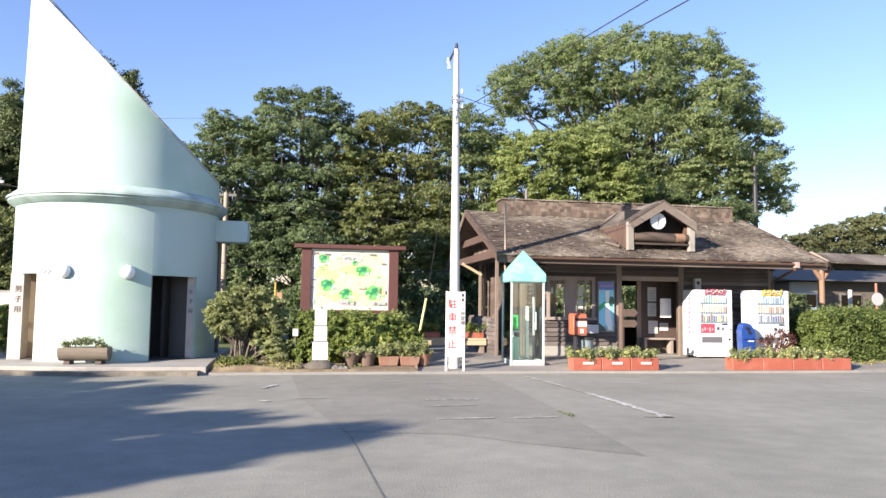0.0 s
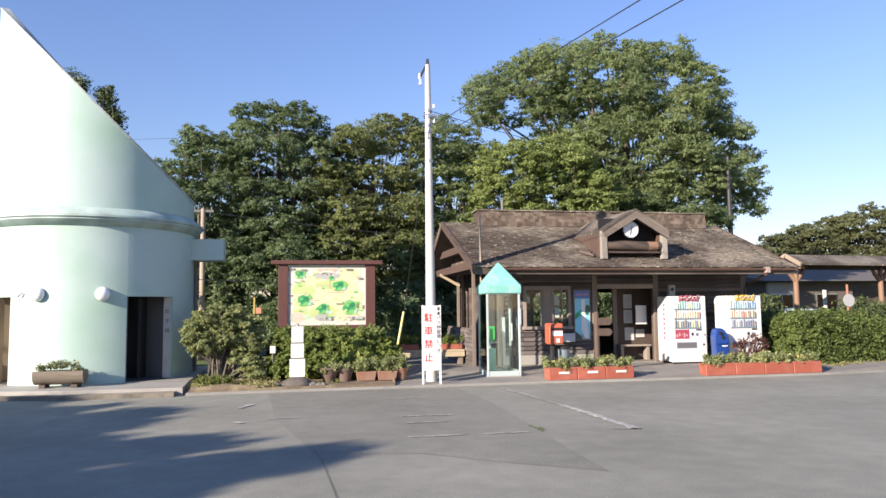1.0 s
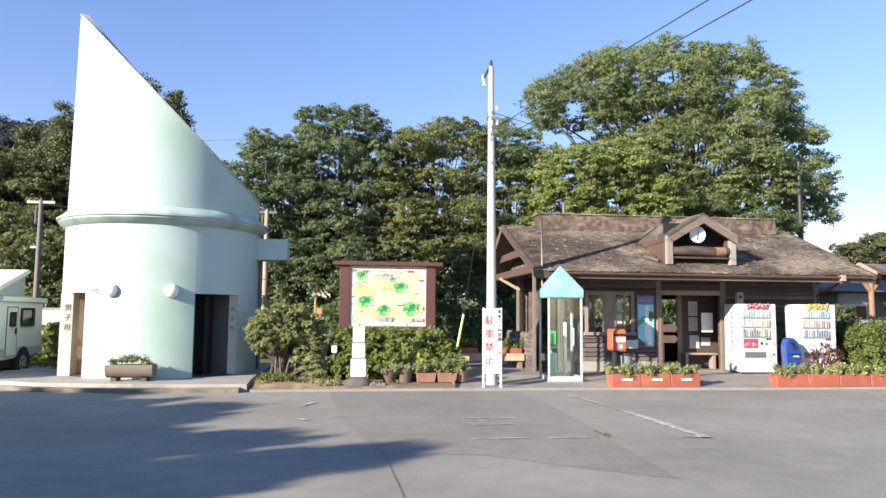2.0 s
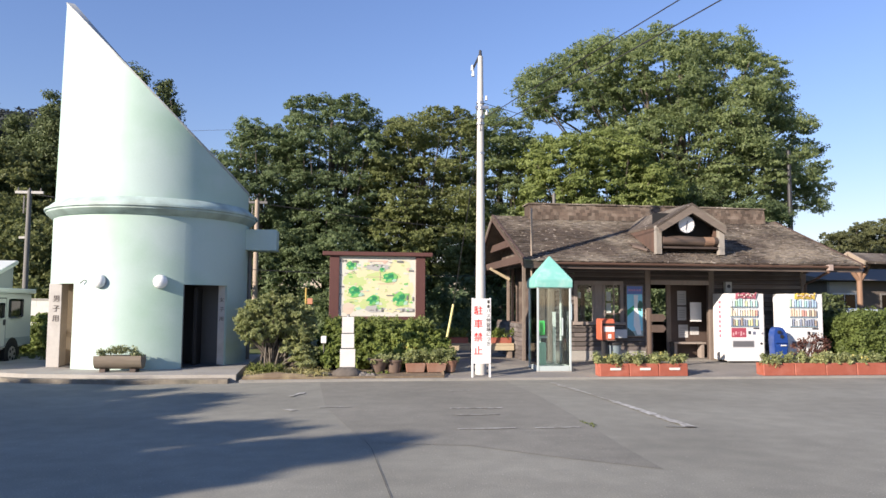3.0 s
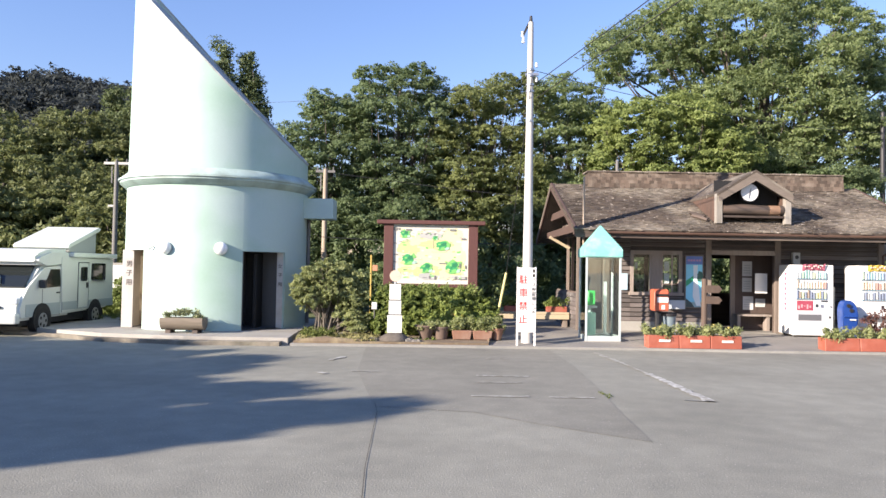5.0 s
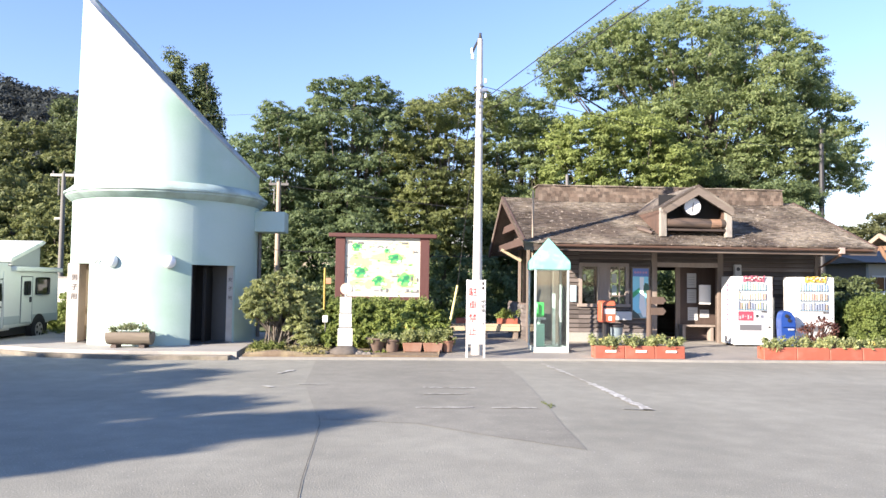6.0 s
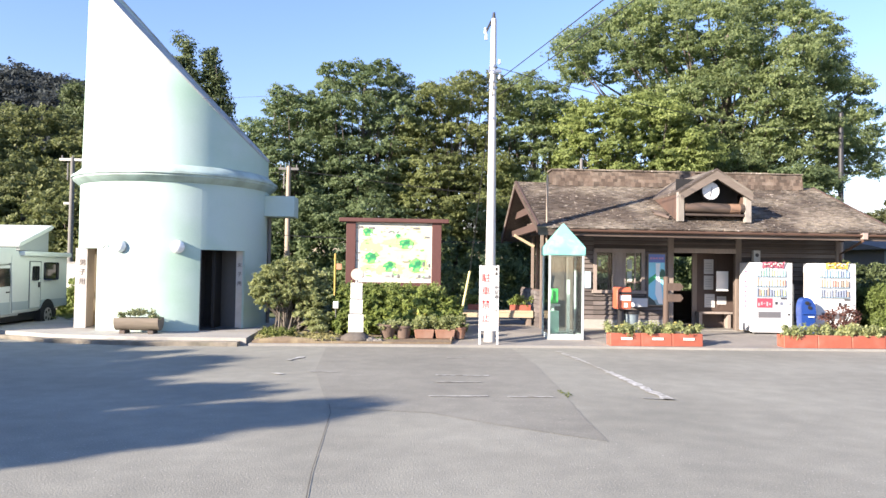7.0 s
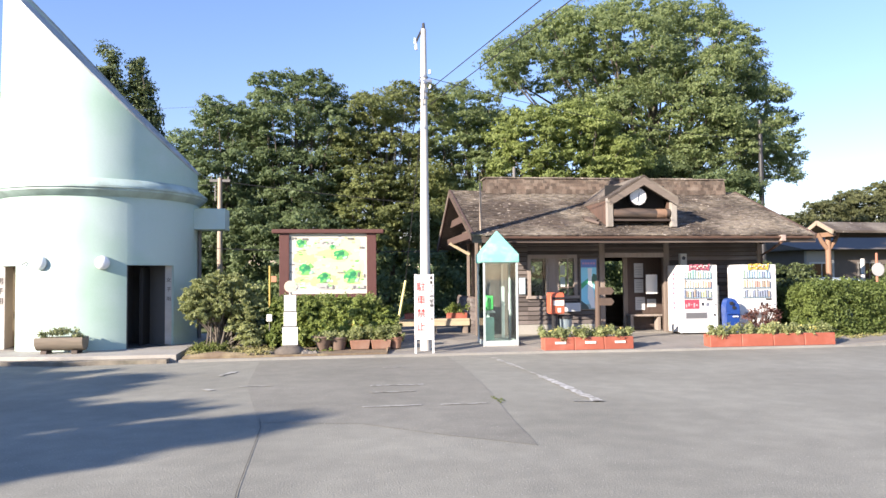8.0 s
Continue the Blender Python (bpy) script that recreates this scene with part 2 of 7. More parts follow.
M["terracotta"] = material("terracotta", (0.25, 0.13, 0.085), 0.8, 0.15, 0.15, 14, 2, 0.15, rand=0.1, stain=(0.27, 0.2, 0.16), amount=0.5)
M["clay_grey"] = material("clay_grey", (0.14, 0.098, 0.075), 0.8, 0.15, 0.2, 12, 2, 0.2)
M["bin_blue"] = material("bin_blue", (0.014, 0.055, 0.24), 0.35, 0.06, 0.08, bump=0.02)
M["bin_grey"] = material("bin_grey", (0.2, 0.25, 0.27), 0.35, 0.06, 0.1, bump=0.02)
M["vend_window"] = material("vend_window", (0.52, 0.56, 0.58), 0.25, 0.04, 0.05, bump=0)
M["vend_dark"] = material("vend_dark", (0.05, 0.05, 0.055), 0.4, 0.05, 0.05, bump=0)
M["grass"] = leaf_material("grass", (0.07, 0.11, 0.02), (0.22, 0.24, 0.07), 0.3)
M["grass_dry"] = leaf_material("grass_dry", (0.16, 0.16, 0.055), (0.42, 0.38, 0.17), 0.25)
M["grass_ground"] = material("grass_ground", (0.09, 0.12, 0.035), 0.95, 0.3, 0.3, 10, 0.4, 0.5, stain=(0.17, 0.16, 0.06), amount=0.8, stain_scale=0.6)
M["leaf_big"] = leaf_material("leaf_big", (0.115, 0.165, 0.072), (0.39, 0.465, 0.21), 0.6)
M["leaf_row"] = leaf_material("leaf_row", (0.07, 0.112, 0.052), (0.265, 0.34, 0.16), 0.52)
M["leaf_olive"] = leaf_material("leaf_olive", (0.09, 0.12, 0.05), (0.34, 0.38, 0.145), 0.55)
M["leaf_woods"] = leaf_material("leaf_woods", (0.07, 0.082, 0.04), (0.2, 0.215, 0.09), 0.4)
M["leaf_yellow"] = leaf_material("leaf_yellow", (0.135, 0.185, 0.058), (0.35, 0.415, 0.14), 0.5)
M["leaf_cedar"] = leaf_material("leaf_cedar", (0.055, 0.08, 0.036), (0.16, 0.2, 0.08), 0.3)
M["leaf_bush"] = leaf_material("leaf_bush", (0.15, 0.19, 0.07), (0.47, 0.5, 0.235), 0.5)
M["leaf_clip"] = leaf_material("leaf_clip", (0.055, 0.09, 0.022), (0.21, 0.265, 0.075), 0.35)
M["leaf_hedge"] = leaf_material("leaf_hedge", (0.07, 0.115, 0.025), (0.32, 0.38, 0.1), 0.4)
M["leaf_far"] = leaf_material("leaf_far", (0.09, 0.11, 0.045), (0.26, 0.29, 0.11), 0.42)
# distant haze is put into this bluish, low-contrast leaf colour
M["leaf_hill"] = leaf_material("leaf_hill", (0.05, 0.06, 0.062), (0.068, 0.08, 0.076), 0.3, 1.0)
M["forest_floor"] = material("forest_floor", (0.035, 0.042, 0.026), 0.95, 0.3, 0.3, 1.5, 0.1, 0.3)
M["leaf_pale"] = leaf_material("leaf_pale", (0.17, 0.2, 0.09), (0.42, 0.44, 0.25), 0.35)
M["flower_yellow"] = leaf_material("flower_yellow", (0.6, 0.48, 0.08), (0.75, 0.68, 0.3), 0.3)
M["leaf_red"] = leaf_material("leaf_red", (0.07, 0.028, 0.024), (0.17, 0.075, 0.055), 0.3)
M["bark"] = material("bark", (0.13, 0.112, 0.092), 0.95, 0.3, 0.2, 10, 1.0, 0.6, stretch=(1, 1, 0.3), stain=(0.09, 0.085, 0.07), amount=0.6)
M["glass"] = glass_material("glass")
M["glass_dark"] = glass_material("glass_dark", (0.10, 0.12, 0.12), 0.03, 0.12)
M["glass_tint"] = material("glass_tint", (0.018, 0.022, 0.022), 0.06, 0.05, 0.05, bump=0)
M["glass_booth"] = glass_material("glass_booth", (0.90, 0.95, 0.94), 0.03, 0.2)


def plain(name, colour, rough=0.5, metal=0.0):
    """A printed, painted or plastic surface, with a little unevenness."""
    if name not in M:
        M[name] = material(name, colour, rough, 0.04, 0.05, 15, 2, 0.02, metal)
    return M[name]


# ---- building blocks ----
def thing(name, x, y, z, label, category, group="", kind="", turn=0.0):
    ob = new(name)
    ob.empty_display_size = 0.2
    ob.matrix_basis = pose(x, y, z, 0, 0, turn)
    return tagged(ob, label, category, group, kind)


def top_of(ob):
    while ob.parent:
        ob = ob.parent
    return ob


def mesh_of(name, bm, mat, smooth=False):
    me = bpy.data.meshes.new(name)
    bmesh.ops.recalc_face_normals(bm, faces=bm.faces[:])
    bm.to_mesh(me)
    bm.free()
    for mt in (mat if isinstance(mat, (list, tuple)) else [mat]):
        me.materials.append(mt)
    if smooth:
        me.shade_smooth()
        me.set_sharp_from_angle(angle=radians(38))
    return me


def part(name, bm, mat, parent, label="", smooth=False, local=False):
    """One mesh under a thing or a part. Meshes are given in world metres, or in the thing's own with local=True."""
    if parent and not local:
        bm.transform(top_of(parent).matrix_basis.inverted())
    ob = new(name, mesh_of(name, bm, mat, smooth))
    ob.parent = parent
    if label:
        ob["label"] = label
    return ob


def shared(name, me, parent, m):
    ob = new(name, me)
    ob.parent = parent
    ob.matrix_basis = m
    return ob


def solid(name, bm, mat, label="", category="", group="", kind="structure", smooth=False):
    return tagged(new(name, mesh_of(name, bm, mat, smooth)), label, category, group, kind)


def box(x0, x1, y0, y1, z0, z1, bevel=0.0, bm=None):
    bm = bm or bmesh.new()
    r = bmesh.ops.create_cube(bm, size=1.0, matrix=Matrix.LocRotScale(((x0 + x1) / 2, (y0 + y1) / 2, (z0 + z1) / 2), None, (abs(x1 - x0), abs(y1 - y0), abs(z1 - z0))))
    if bevel:
        edges = list({e for v in r["verts"] for e in v.link_edges})
        bmesh.ops.bevel(bm, geom=edges, offset=bevel, segments=2, affect="EDGES", profile=0.6)
    return bm


def beam(p, q, w, h, bm=None, up=(0, 0, 1), bevel=0.0):
    """A squared timber from p to q, w wide and h high."""
    bm = bm or bmesh.new()
    p, q = Vector(p), Vector(q)
    d = (q - p).normalized()
    side = d.cross(Vector(up)).normalized()
    top = side.cross(d)
    m = Matrix((side, d, top)).transposed().to_4x4()
    m.translation = (p + q) / 2
    r = bmesh.ops.create_cube(bm, size=1.0, matrix=m @ Matrix.Diagonal((w, (q - p).length, h, 1)))
    if bevel:
        bmesh.ops.bevel(bm, geom=list({e for v in r["verts"] for e in v.link_edges}), offset=bevel, segments=1, affect="EDGES")
    return bm


def rod(p, q, r0, r1=None, seg=12, bm=None):
    bm = bm or bmesh.new()
    p, q = Vector(p), Vector(q)
    m = (q - p).to_track_quat("Z", "Y").to_matrix().to_4x4()
    m.translation = (p + q) / 2
    bmesh.ops.create_cone(bm, cap_ends=True, segments=seg, radius1=r0, radius2=r0 if r1 is None else r1, depth=(q - p).length, matrix=m)
    return bm


def tube(points, radii, seg=8, bm=None):
    """A bent tube through points, of changing radius."""
    bm = bm or bmesh.new()
    pts = [Vector(p) for p in points]
    rings = []
    for i, p in enumerate(pts):
        d = (pts[min(i + 1, len(pts) - 1)] - pts[max(i - 1, 0)]).normalized()
        s = d.cross(Vector((0.31, 0.17, 0.93))).normalized()
        t = d.cross(s)
        r = radii[i] if isinstance(radii, (list, tuple)) else radii
        rings.append([bm.verts.new(p + r * (math.cos(2 * math.pi * k / seg) * s + math.sin(2 * math.pi * k / seg) * t)) for k in range(seg)])
    for a, b in zip(rings, rings[1:]):
        for k in range(seg):
            bm.faces.new((a[k], a[(k + 1) % seg], b[(k + 1) % seg], b[k]))
    bm.faces.new(rings[0])
    bm.faces.new(rings[-1])
    return bm


def ball(c, r, seg=16, scale=(1, 1, 1), bm=None):
    bm = bm or bmesh.new()
    bmesh.ops.create_uvsphere(bm, u_segments=seg, v_segments=max(6, seg // 2), radius=r, matrix=Matrix.Translation(c) @ Matrix.Diagonal((*scale, 1)))
    return bm


def lathe(profile, c=(0, 0, 0), seg=32, a0=0.0, a1=360.0, bm=None):
    """A profile of (radius, height) turned about a vertical axis."""
    bm = bm or bmesh.new()
    full = abs(a1 - a0) > 359.9
    n = seg if full else seg + 1
    rings = []
    for k in range(n):
        a = radians(a0 + (a1 - a0) * k / seg)
        rings.append([bm.verts.new((c[0] + r * math.cos(a), c[1] + r * math.sin(a), c[2] + z)) for r, z in profile])
    for k in range(seg):
        a, b = rings[k], rings[(k + 1) % n]
        for i in range(len(profile) - 1):
            bm.faces.new((a[i], b[i], b[i + 1], a[i + 1]))
    return bm


def slab(points, z0, z1, bm=None):
    """An upright prism over a ground polygon; z1 may be a function of (x, y)."""
    bm = bm or bmesh.new()
    top = z1 if callable(z1) else (lambda x, y: z1)
    lo = [bm.verts.new((x, y, z0)) for x, y in points]
    hi = [bm.verts.new((x, y, top(x, y))) for x, y in points]
    bm.faces.new(lo[::-1])
    bm.faces.new(hi)
    for i in range(len(points)):
        j = (i + 1) % len(points)
        bm.faces.new((lo[i], lo[j], hi[j], hi[i]))
    return bm


def prism(points, shift, bm=None):
    """A polygon in space pushed along a vector."""
    bm = bm or bmesh.new()
    a = [bm.verts.new(p) for p in points]
    b = [bm.verts.new(Vector(p) + Vector(shift)) for p in points]
    bm.faces.new(a[::-1])
    bm.faces.new(b)
    for i in range(len(points)):
        j = (i + 1) % len(points)
        bm.faces.new((a[i], a[j], b[j], b[i]))
    return bm


def lettering(name, text, size, m, mat, parent, depth=0.002, label=""):
    """Words in the built-in font, as a mesh; m places the letters' middle, x along the line, z out of the face."""
    cu = bpy.data.curves.new(name, "FONT")
    cu.offset = 0.0018 * size / 0.2
    cu.body, cu.size, cu.extrude, cu.align_x, cu.align_y = text, size, depth, "CENTER", "CENTER"
    tmp = bpy.data.objects.new(name, cu)
    scene.collection.objects.link(tmp)
    me = bpy.data.meshes.new_from_object(tmp.evaluated_get(bpy.context.evaluated_depsgraph_get()))
    bpy.data.objects.remove(tmp)
    bpy.data.curves.remove(cu)
    me.materials.clear()
    me.materials.append(mat)
    me.name = name
    ob = new(name, me)
    ob.parent = parent
    ob.matrix_basis = top_of(parent).matrix_basis.inverted() @ m
    if label:
        ob["label"] = label
    return ob


FRONT = Matrix(((1, 0, 0, 0), (0, 0, -1, 0), (0, 1, 0, 0), (0, 0, 0, 1)))   # a face that looks to -y


def leaves(name, centres, radii, count, size, mat, parent=None, seed=1, up=0.4, shell=0.25, narrow=0.5, local=False, fine=False):
    """Many small folded leaves in clumps round the centres. count: leaves a clump; radii: (n, 3); fine: plain three-cornered leaves."""
    g = np.random.default_rng(seed)
    centres, radii = np.asarray(centres, float), np.asarray(radii, float)
    n = len(centres) * count
    d = g.normal(size=(n, 3))
    d /= np.linalg.norm(d, axis=1, keepdims=True)
    dist = shell + (1 - shell) * g.random((n, 1))
    dist = np.where(g.random((n, 1)) < 0.3, g.random((n, 1)), dist)
    c = np.repeat(centres, count, 0) + d * dist * np.repeat(radii, count, 0)
    nrm = d + up * np.array([0, 0, 1.0]) + 0.7 * g.normal(size=(n, 3))
    nrm /= np.linalg.norm(nrm, axis=1, keepdims=True)
    a = np.cross(nrm, g.normal(size=(n, 3)))
    a /= np.linalg.norm(a, axis=1, keepdims=True)
    b = np.cross(nrm, a)
    s = size * (0.6 + 0.8 * g.random((n, 1)))
    return leaf_mesh(name, c, a, b, nrm, s, narrow, fine, mat, parent, local)


def leaf_mesh(name, c, a, b, nrm, s, narrow, fine, mat, parent, local):
    """One mesh of leaves at c, each s long along a and narrower along b."""
    n = len(c)
    if fine:
        v, k = np.stack([c - a * s - b * s * narrow, c - a * s + b * s * narrow, c + a * s], 1).reshape(-1, 3), 3
    else:
        v, k = np.stack([c - a * s, c - b * s * narrow - nrm * s * 0.15, c + a * s, c + b * s * narrow - nrm * s * 0.15], 1).reshape(-1, 3), 4
    if parent and not local:
        v = v - np.array(top_of(parent).matrix_basis.translation)
    me = bpy.data.meshes.new(name)
    me.vertices.add(k * n)
    me.vertices.foreach_set("co", v.ravel().astype(np.float32))
    me.loops.add(k * n)
    me.loops.foreach_set("vertex_index", np.arange(k * n, dtype=np.int32))
    me.polygons.add(n)
    me.polygons.foreach_set("loop_start", np.arange(0, k * n, k, dtype=np.int32))
    me.polygons.foreach_set("loop_total", np.full(n, k, dtype=np.int32))
    me.materials.append(mat)
    me.update(calc_edges=True)
    ob = new(name, me)
    ob.parent = parent
    return ob


def crown_points(lobes, spacing, seed, flat=0.6, inner=0.35, jitter=0.35):
    """Clump centres over the skins of egg-shaped lobes (x, y, z, rx, ry, rz), and some inside."""
    g = np.random.default_rng(seed)
    out, rad = [], []
    for x, y, z, rx, ry, rz in lobes:
        mean = (rx * ry * rz) ** (1 / 3)
        k = max(6, int(4 * math.pi * mean * mean / (spacing * spacing)))
        for i in range(int(k * (1 + inner))):
            d = g.normal(size=3)
            d /= np.linalg.norm(d)
            f = (0.85 + 0.3 * g.random()) if i < k else 0.75 * g.random() ** 0.5
            p = np.array([x, y, z]) + d * f * np.array([rx, ry, rz]) + g.normal(size=3) * jitter * spacing * 0.5
            if i < k and any(((p[0] - a) / e) ** 2 + ((p[1] - b) / h) ** 2 + ((p[2] - c) / w) ** 2 < 0.6 for a, b, c, e, h, w in lobes if (a, b, c) != (x, y, z)):
                continue
            if g.random() < 0.1:
                continue
            r = spacing * (0.55 + 0.85 * g.random())
            out.append(p)
            rad.append((r, r, r * flat))
    return np.array(out), np.array(rad)


def boughs(lobes, reach, seed, gap=1.3, inner=0.4):
    """Middles and sizes of the leafy boughs that make up a crown: set apart over the skins of its lobes, some inside."""
    g = np.random.default_rng(seed)
    out, rad = [], []
    for x, y, z, rx, ry, rz in lobes:
        mean = (rx * ry + rx * rz + ry * rz) / 3
        want = int(4 * math.pi * mean / (1.25 * (reach[0] + reach[1]) / 2) ** 2) + 3
        got = 0
        for _ in range(want * 10):
            d = g.normal(size=3)
            d /= np.linalg.norm(d)
            if d[2] < -0.75:
                continue
            inside = got >= want
            f = 0.6 * g.random() ** 0.5 if inside else 0.78 + 0.3 * g.random()
            p = np.array([x, y, z]) + d * f * np.array([rx, ry, rz])
            r = g.uniform(*reach)
            if not inside and any(((p[0] - a) / e) ** 2 + ((p[1] - b) / h) ** 2 + ((p[2] - c) / w) ** 2 < 0.5 for a, b, c, e, h, w in lobes if (a, b, c) != (x, y, z)):
                continue
            if any(np.linalg.norm((p - q) * (1, 0.8, 1.5)) < gap * (0.4 if p[2] < 5.5 else 0.5) * (r + q_r) for q, q_r in zip(out, rad)):
                continue
            out.append(p)
            rad.append(r)
            got += 1
            if got > want * (1 + inner):
                break
    return np.array(out), np.array(rad)


def canopy(name, centres, reach, mat, parent, seed, flat=0.55, twigs=16, count=26, size=0.05, up=0.35, spread=0.12, droop=0.25):
    """Leaves on twigs that fan out over the upper side of each bough, so that every bough has a lit back and a dark underside."""
    g = np.random.default_rng(seed)
    number = np.maximum(6, (twigs * (reach / reach.mean()) ** 2).astype(int))
    c, r = np.repeat(centres, number, 0), np.repeat(reach, number)[:, None]
    d = g.normal(size=(len(c), 3))
    d[:, 2] = np.where(d[:, 2] < 0, d[:, 2] * 0.35, d[:, 2])
    d /= np.linalg.norm(d, axis=1, keepdims=True)
    tip = c + d * r * (0.35 + 0.65 * g.random((len(c), 1)) ** 0.6) * (1, 1, flat)
    tip[:, 2] -= droop * r[:, 0] * (1 - d[:, 2]) * g.random(len(c))
    n = len(c) * count
    d, r, tip = np.repeat(d, count, 0), np.repeat(r, count, 0), np.repeat(tip, count, 0)
    p = tip + g.normal(size=(n, 3)) * r * spread * (1, 1, 0.45)
    nrm = 0.75 * d * (1, 1, 0.8) + up * np.array([0, 0, 1.0]) + 0.5 * g.normal(size=(n, 3))
    nrm /= np.linalg.norm(nrm, axis=1, keepdims=True)
    a = np.cross(nrm, g.normal(size=(n, 3)))
    a /= np.linalg.norm(a, axis=1, keepdims=True)
    return leaf_mesh(name, p, a, np.cross(nrm, a), nrm, size * (0.6 + 0.8 * g.random((n, 1))), 0.55, True, mat, parent, False)


def tree(name, x, y, lobes, label, leaf, spacing=1.0, count=160, size=0.1, trunk=0.3, fork=3.0, seed=1, limbs=16, flat=0.6, category="tree", group="", inner=0.35, base=0.0, up=0.4, bough=None, twigs=16):
    """A tapered trunk with bent limbs that reach into a crown of leaf clumps."""
    root = thing(name, x, y, base, label, category, group)
    g = np.random.default_rng(seed + 77)
    if bough:
        centres, reach = boughs(lobes, bough, seed, inner=inner)
    else:
        centres, radii = crown_points(lobes, spacing, seed, flat, inner)
    top = max(l[2] for l in lobes)
    bm = tube([(x, y, base - 0.1), (x + 0.05, y, base + fork * 0.4), (x - 0.05, y + 0.05, fork), (x + 0.1, y, top)], [trunk * 1.25, trunk, trunk * 0.85, trunk * 0.25], 10)
    for i in g.choice(len(centres), min(limbs, len(centres)), replace=False):
        p = centres[i]
        z0 = fork * (0.75 + 0.4 * g.random()) + 0.35 * max(0, p[2] - fork) * g.random()
        s = np.array([x, y, min(z0, p[2] - 0.2)])
        m1, m2 = s + (p - s) * (0.35, 0.35, 0.22), s + (p - s) * (0.7, 0.7, 0.62)
        r = trunk * (0.14 + 0.14 * g.random())
        tube([s, m1 + g.normal(size=3) * 0.15, m2 + g.normal(size=3) * 0.2, p], [r, r * 0.75, r * 0.5, r * 0.15], 6, bm)
    part("trunk", bm, M["bark"], root, smooth=True)
    if bough:
        canopy("crown", centres, reach, leaf, root, seed, flat, twigs, count, size, up)
    else:
        leaves("crown", centres, radii, count, size, leaf, root, seed, up=up, fine=True)
    return root


# ---- ground ----
g = bmesh.new()
bmesh.ops.create_grid(g, x_segments=40, y_segments=40, size=900)
solid("ground", g, M["asphalt"], "grey worn asphalt of the station forecourt", "ground")


def sheet(name, pts, z, mat, label, category):
    bm = bmesh.new()
    bm.faces.new([bm.verts.new((x, y, z)) for x, y in pts])
    return solid(name, bm, mat, label, category)


sheet("asphalt_patch", [(0.9, 15.0), (4.75, 15.0), (4.8, 12.6), (4.7, 10.2), (4.55, 8.0), (4.5, 6.72), (4.2, 6.95), (3.7, 7.32), (2.8, 8.1), (1.62, 8.4), (1.1, 11.5)], 0.004, M["asphalt_dark"], "darker patch of newer asphalt on the forecourt", "asphalt")


def ragged(pts, width, z, seed, bm=None):
    """A strip of uneven width along a line on the ground."""
    gg, bm = random.Random(seed), bm or bmesh.new()
    line = []
    for (x0, y0), (x1, y1) in zip(pts, pts[1:]):
        k = max(2, int(math.hypot(x1 - x0, y1 - y0) / 0.12))
        line += [(x0 + (x1 - x0) * i / k, y0 + (y1 - y0) * i / k) for i in range(k)]
    line.append(pts[-1])
    rows = []
    for i, (x, y) in enumerate(line):
        xa, ya = line[min(i + 1, len(line) - 1)]
        xb, yb = line[max(i - 1, 0)]
        d = Vector((xa - xb, ya - yb)).normalized()
        w = width * (0.55 + 0.45 * gg.random())
        o = width * 0.3 * (gg.random() - 0.5)
        rows.append([bm.verts.new((x - d.y * (o + s * w), y + d.x * (o + s * w), z)) for s in (-0.5, 0.5)])
    for a, b in zip(rows, rows[1:]):
        bm.faces.new((a[0], a[1], b[1], b[0]))
    return bm


solid("asphalt_crack", ragged([(1.62, 8.6), (1.69, 8.05), (1.726, 7.08), (1.765, 6.1), (1.785, 5.6), (1.9, 4.0)], 0.009, 0.007, 3), M["crack"], "thin dark crack running through the asphalt", "crack")
for pts, w, s, mt in (([(5.62, 14.6), (5.77, 12.9)], 0.13, 5, "paint_faint"), ([(5.84, 11.6), (5.9, 10.3), (5.93, 9.03)], 0.17, 6, "paint_line"), ([(5.77, 12.9), (5.84, 11.6)], 0.07, 16, "paint_faint"),
                      ([(3.0, 11.06), (3.82, 11.03)], 0.10, 7, "paint_line"), ([(2.98, 10.35), (3.63, 10.4)], 0.09, 17, "paint_faint"), ([(2.83, 9.17), (3.6, 9.2)], 0.09, 8, "paint_faint"), ([(3.85, 9.18), (4.45, 9.17)], 0.08, 28, "paint_faint"),
                      ([(5.6, 9.13), (5.99, 9.04)], 0.07, 18, "paint_faint"), ([(0.48, 12.7), (0.66, 13.25)], 0.13, 9, "paint_line"), ([(0.5, 11.2), (0.64, 11.0)], 0.12, 10, "paint_faint"), ([(3.3, 13.3), (3.7, 13.3)], 0.08, 19, "paint_faint"), ([(1.0, 11.35), (1.5, 11.3)], 0.06, 29, "paint_faint")):
    solid("parking_line", ragged(pts, w, 0.012, s), M[mt], "worn white paint line on the asphalt", "road marking", "worn parking lines")

EDGE = [(-0.7, 15.14), (1.7, 15.26), (4.1, 15.3), (7.0, 15.36), (9.05, 15.24), (13.9, 15.3), (16.2, 15.6), (20.0, 16.5), (32.0, 20.0)]
bm = bmesh.new()
for (xa, ya), (xb, yb) in zip(EDGE, EDGE[1:]):
    slab([(xa, ya), (xb, yb), (xb, max(yb + 0.6, 17.2)), (xa, max(ya + 0.6, 17.2))], -0.05, lambda x, y: 0.045 if y < 17.0 and x < 16 else (0.16 if x < 19 else 0.06), bm)
slab([(3.6, 17.2), (16.2, 17.2), (16.2, 26.5), (3.6, 26.5)], -0.05, 0.16, bm)
solid("pavement", bm, M["paving"], "grey worn concrete paving in front of the station", "pavement")
bm = bmesh.new()
for (xa, ya), (xb, yb) in zip(EDGE, EDGE[1:]):
    slab([(xa, ya - 0.1), (xb, yb - 0.1), (xb, yb - 0.003), (xa, ya - 0.003)], -0.05, 0.05, bm)
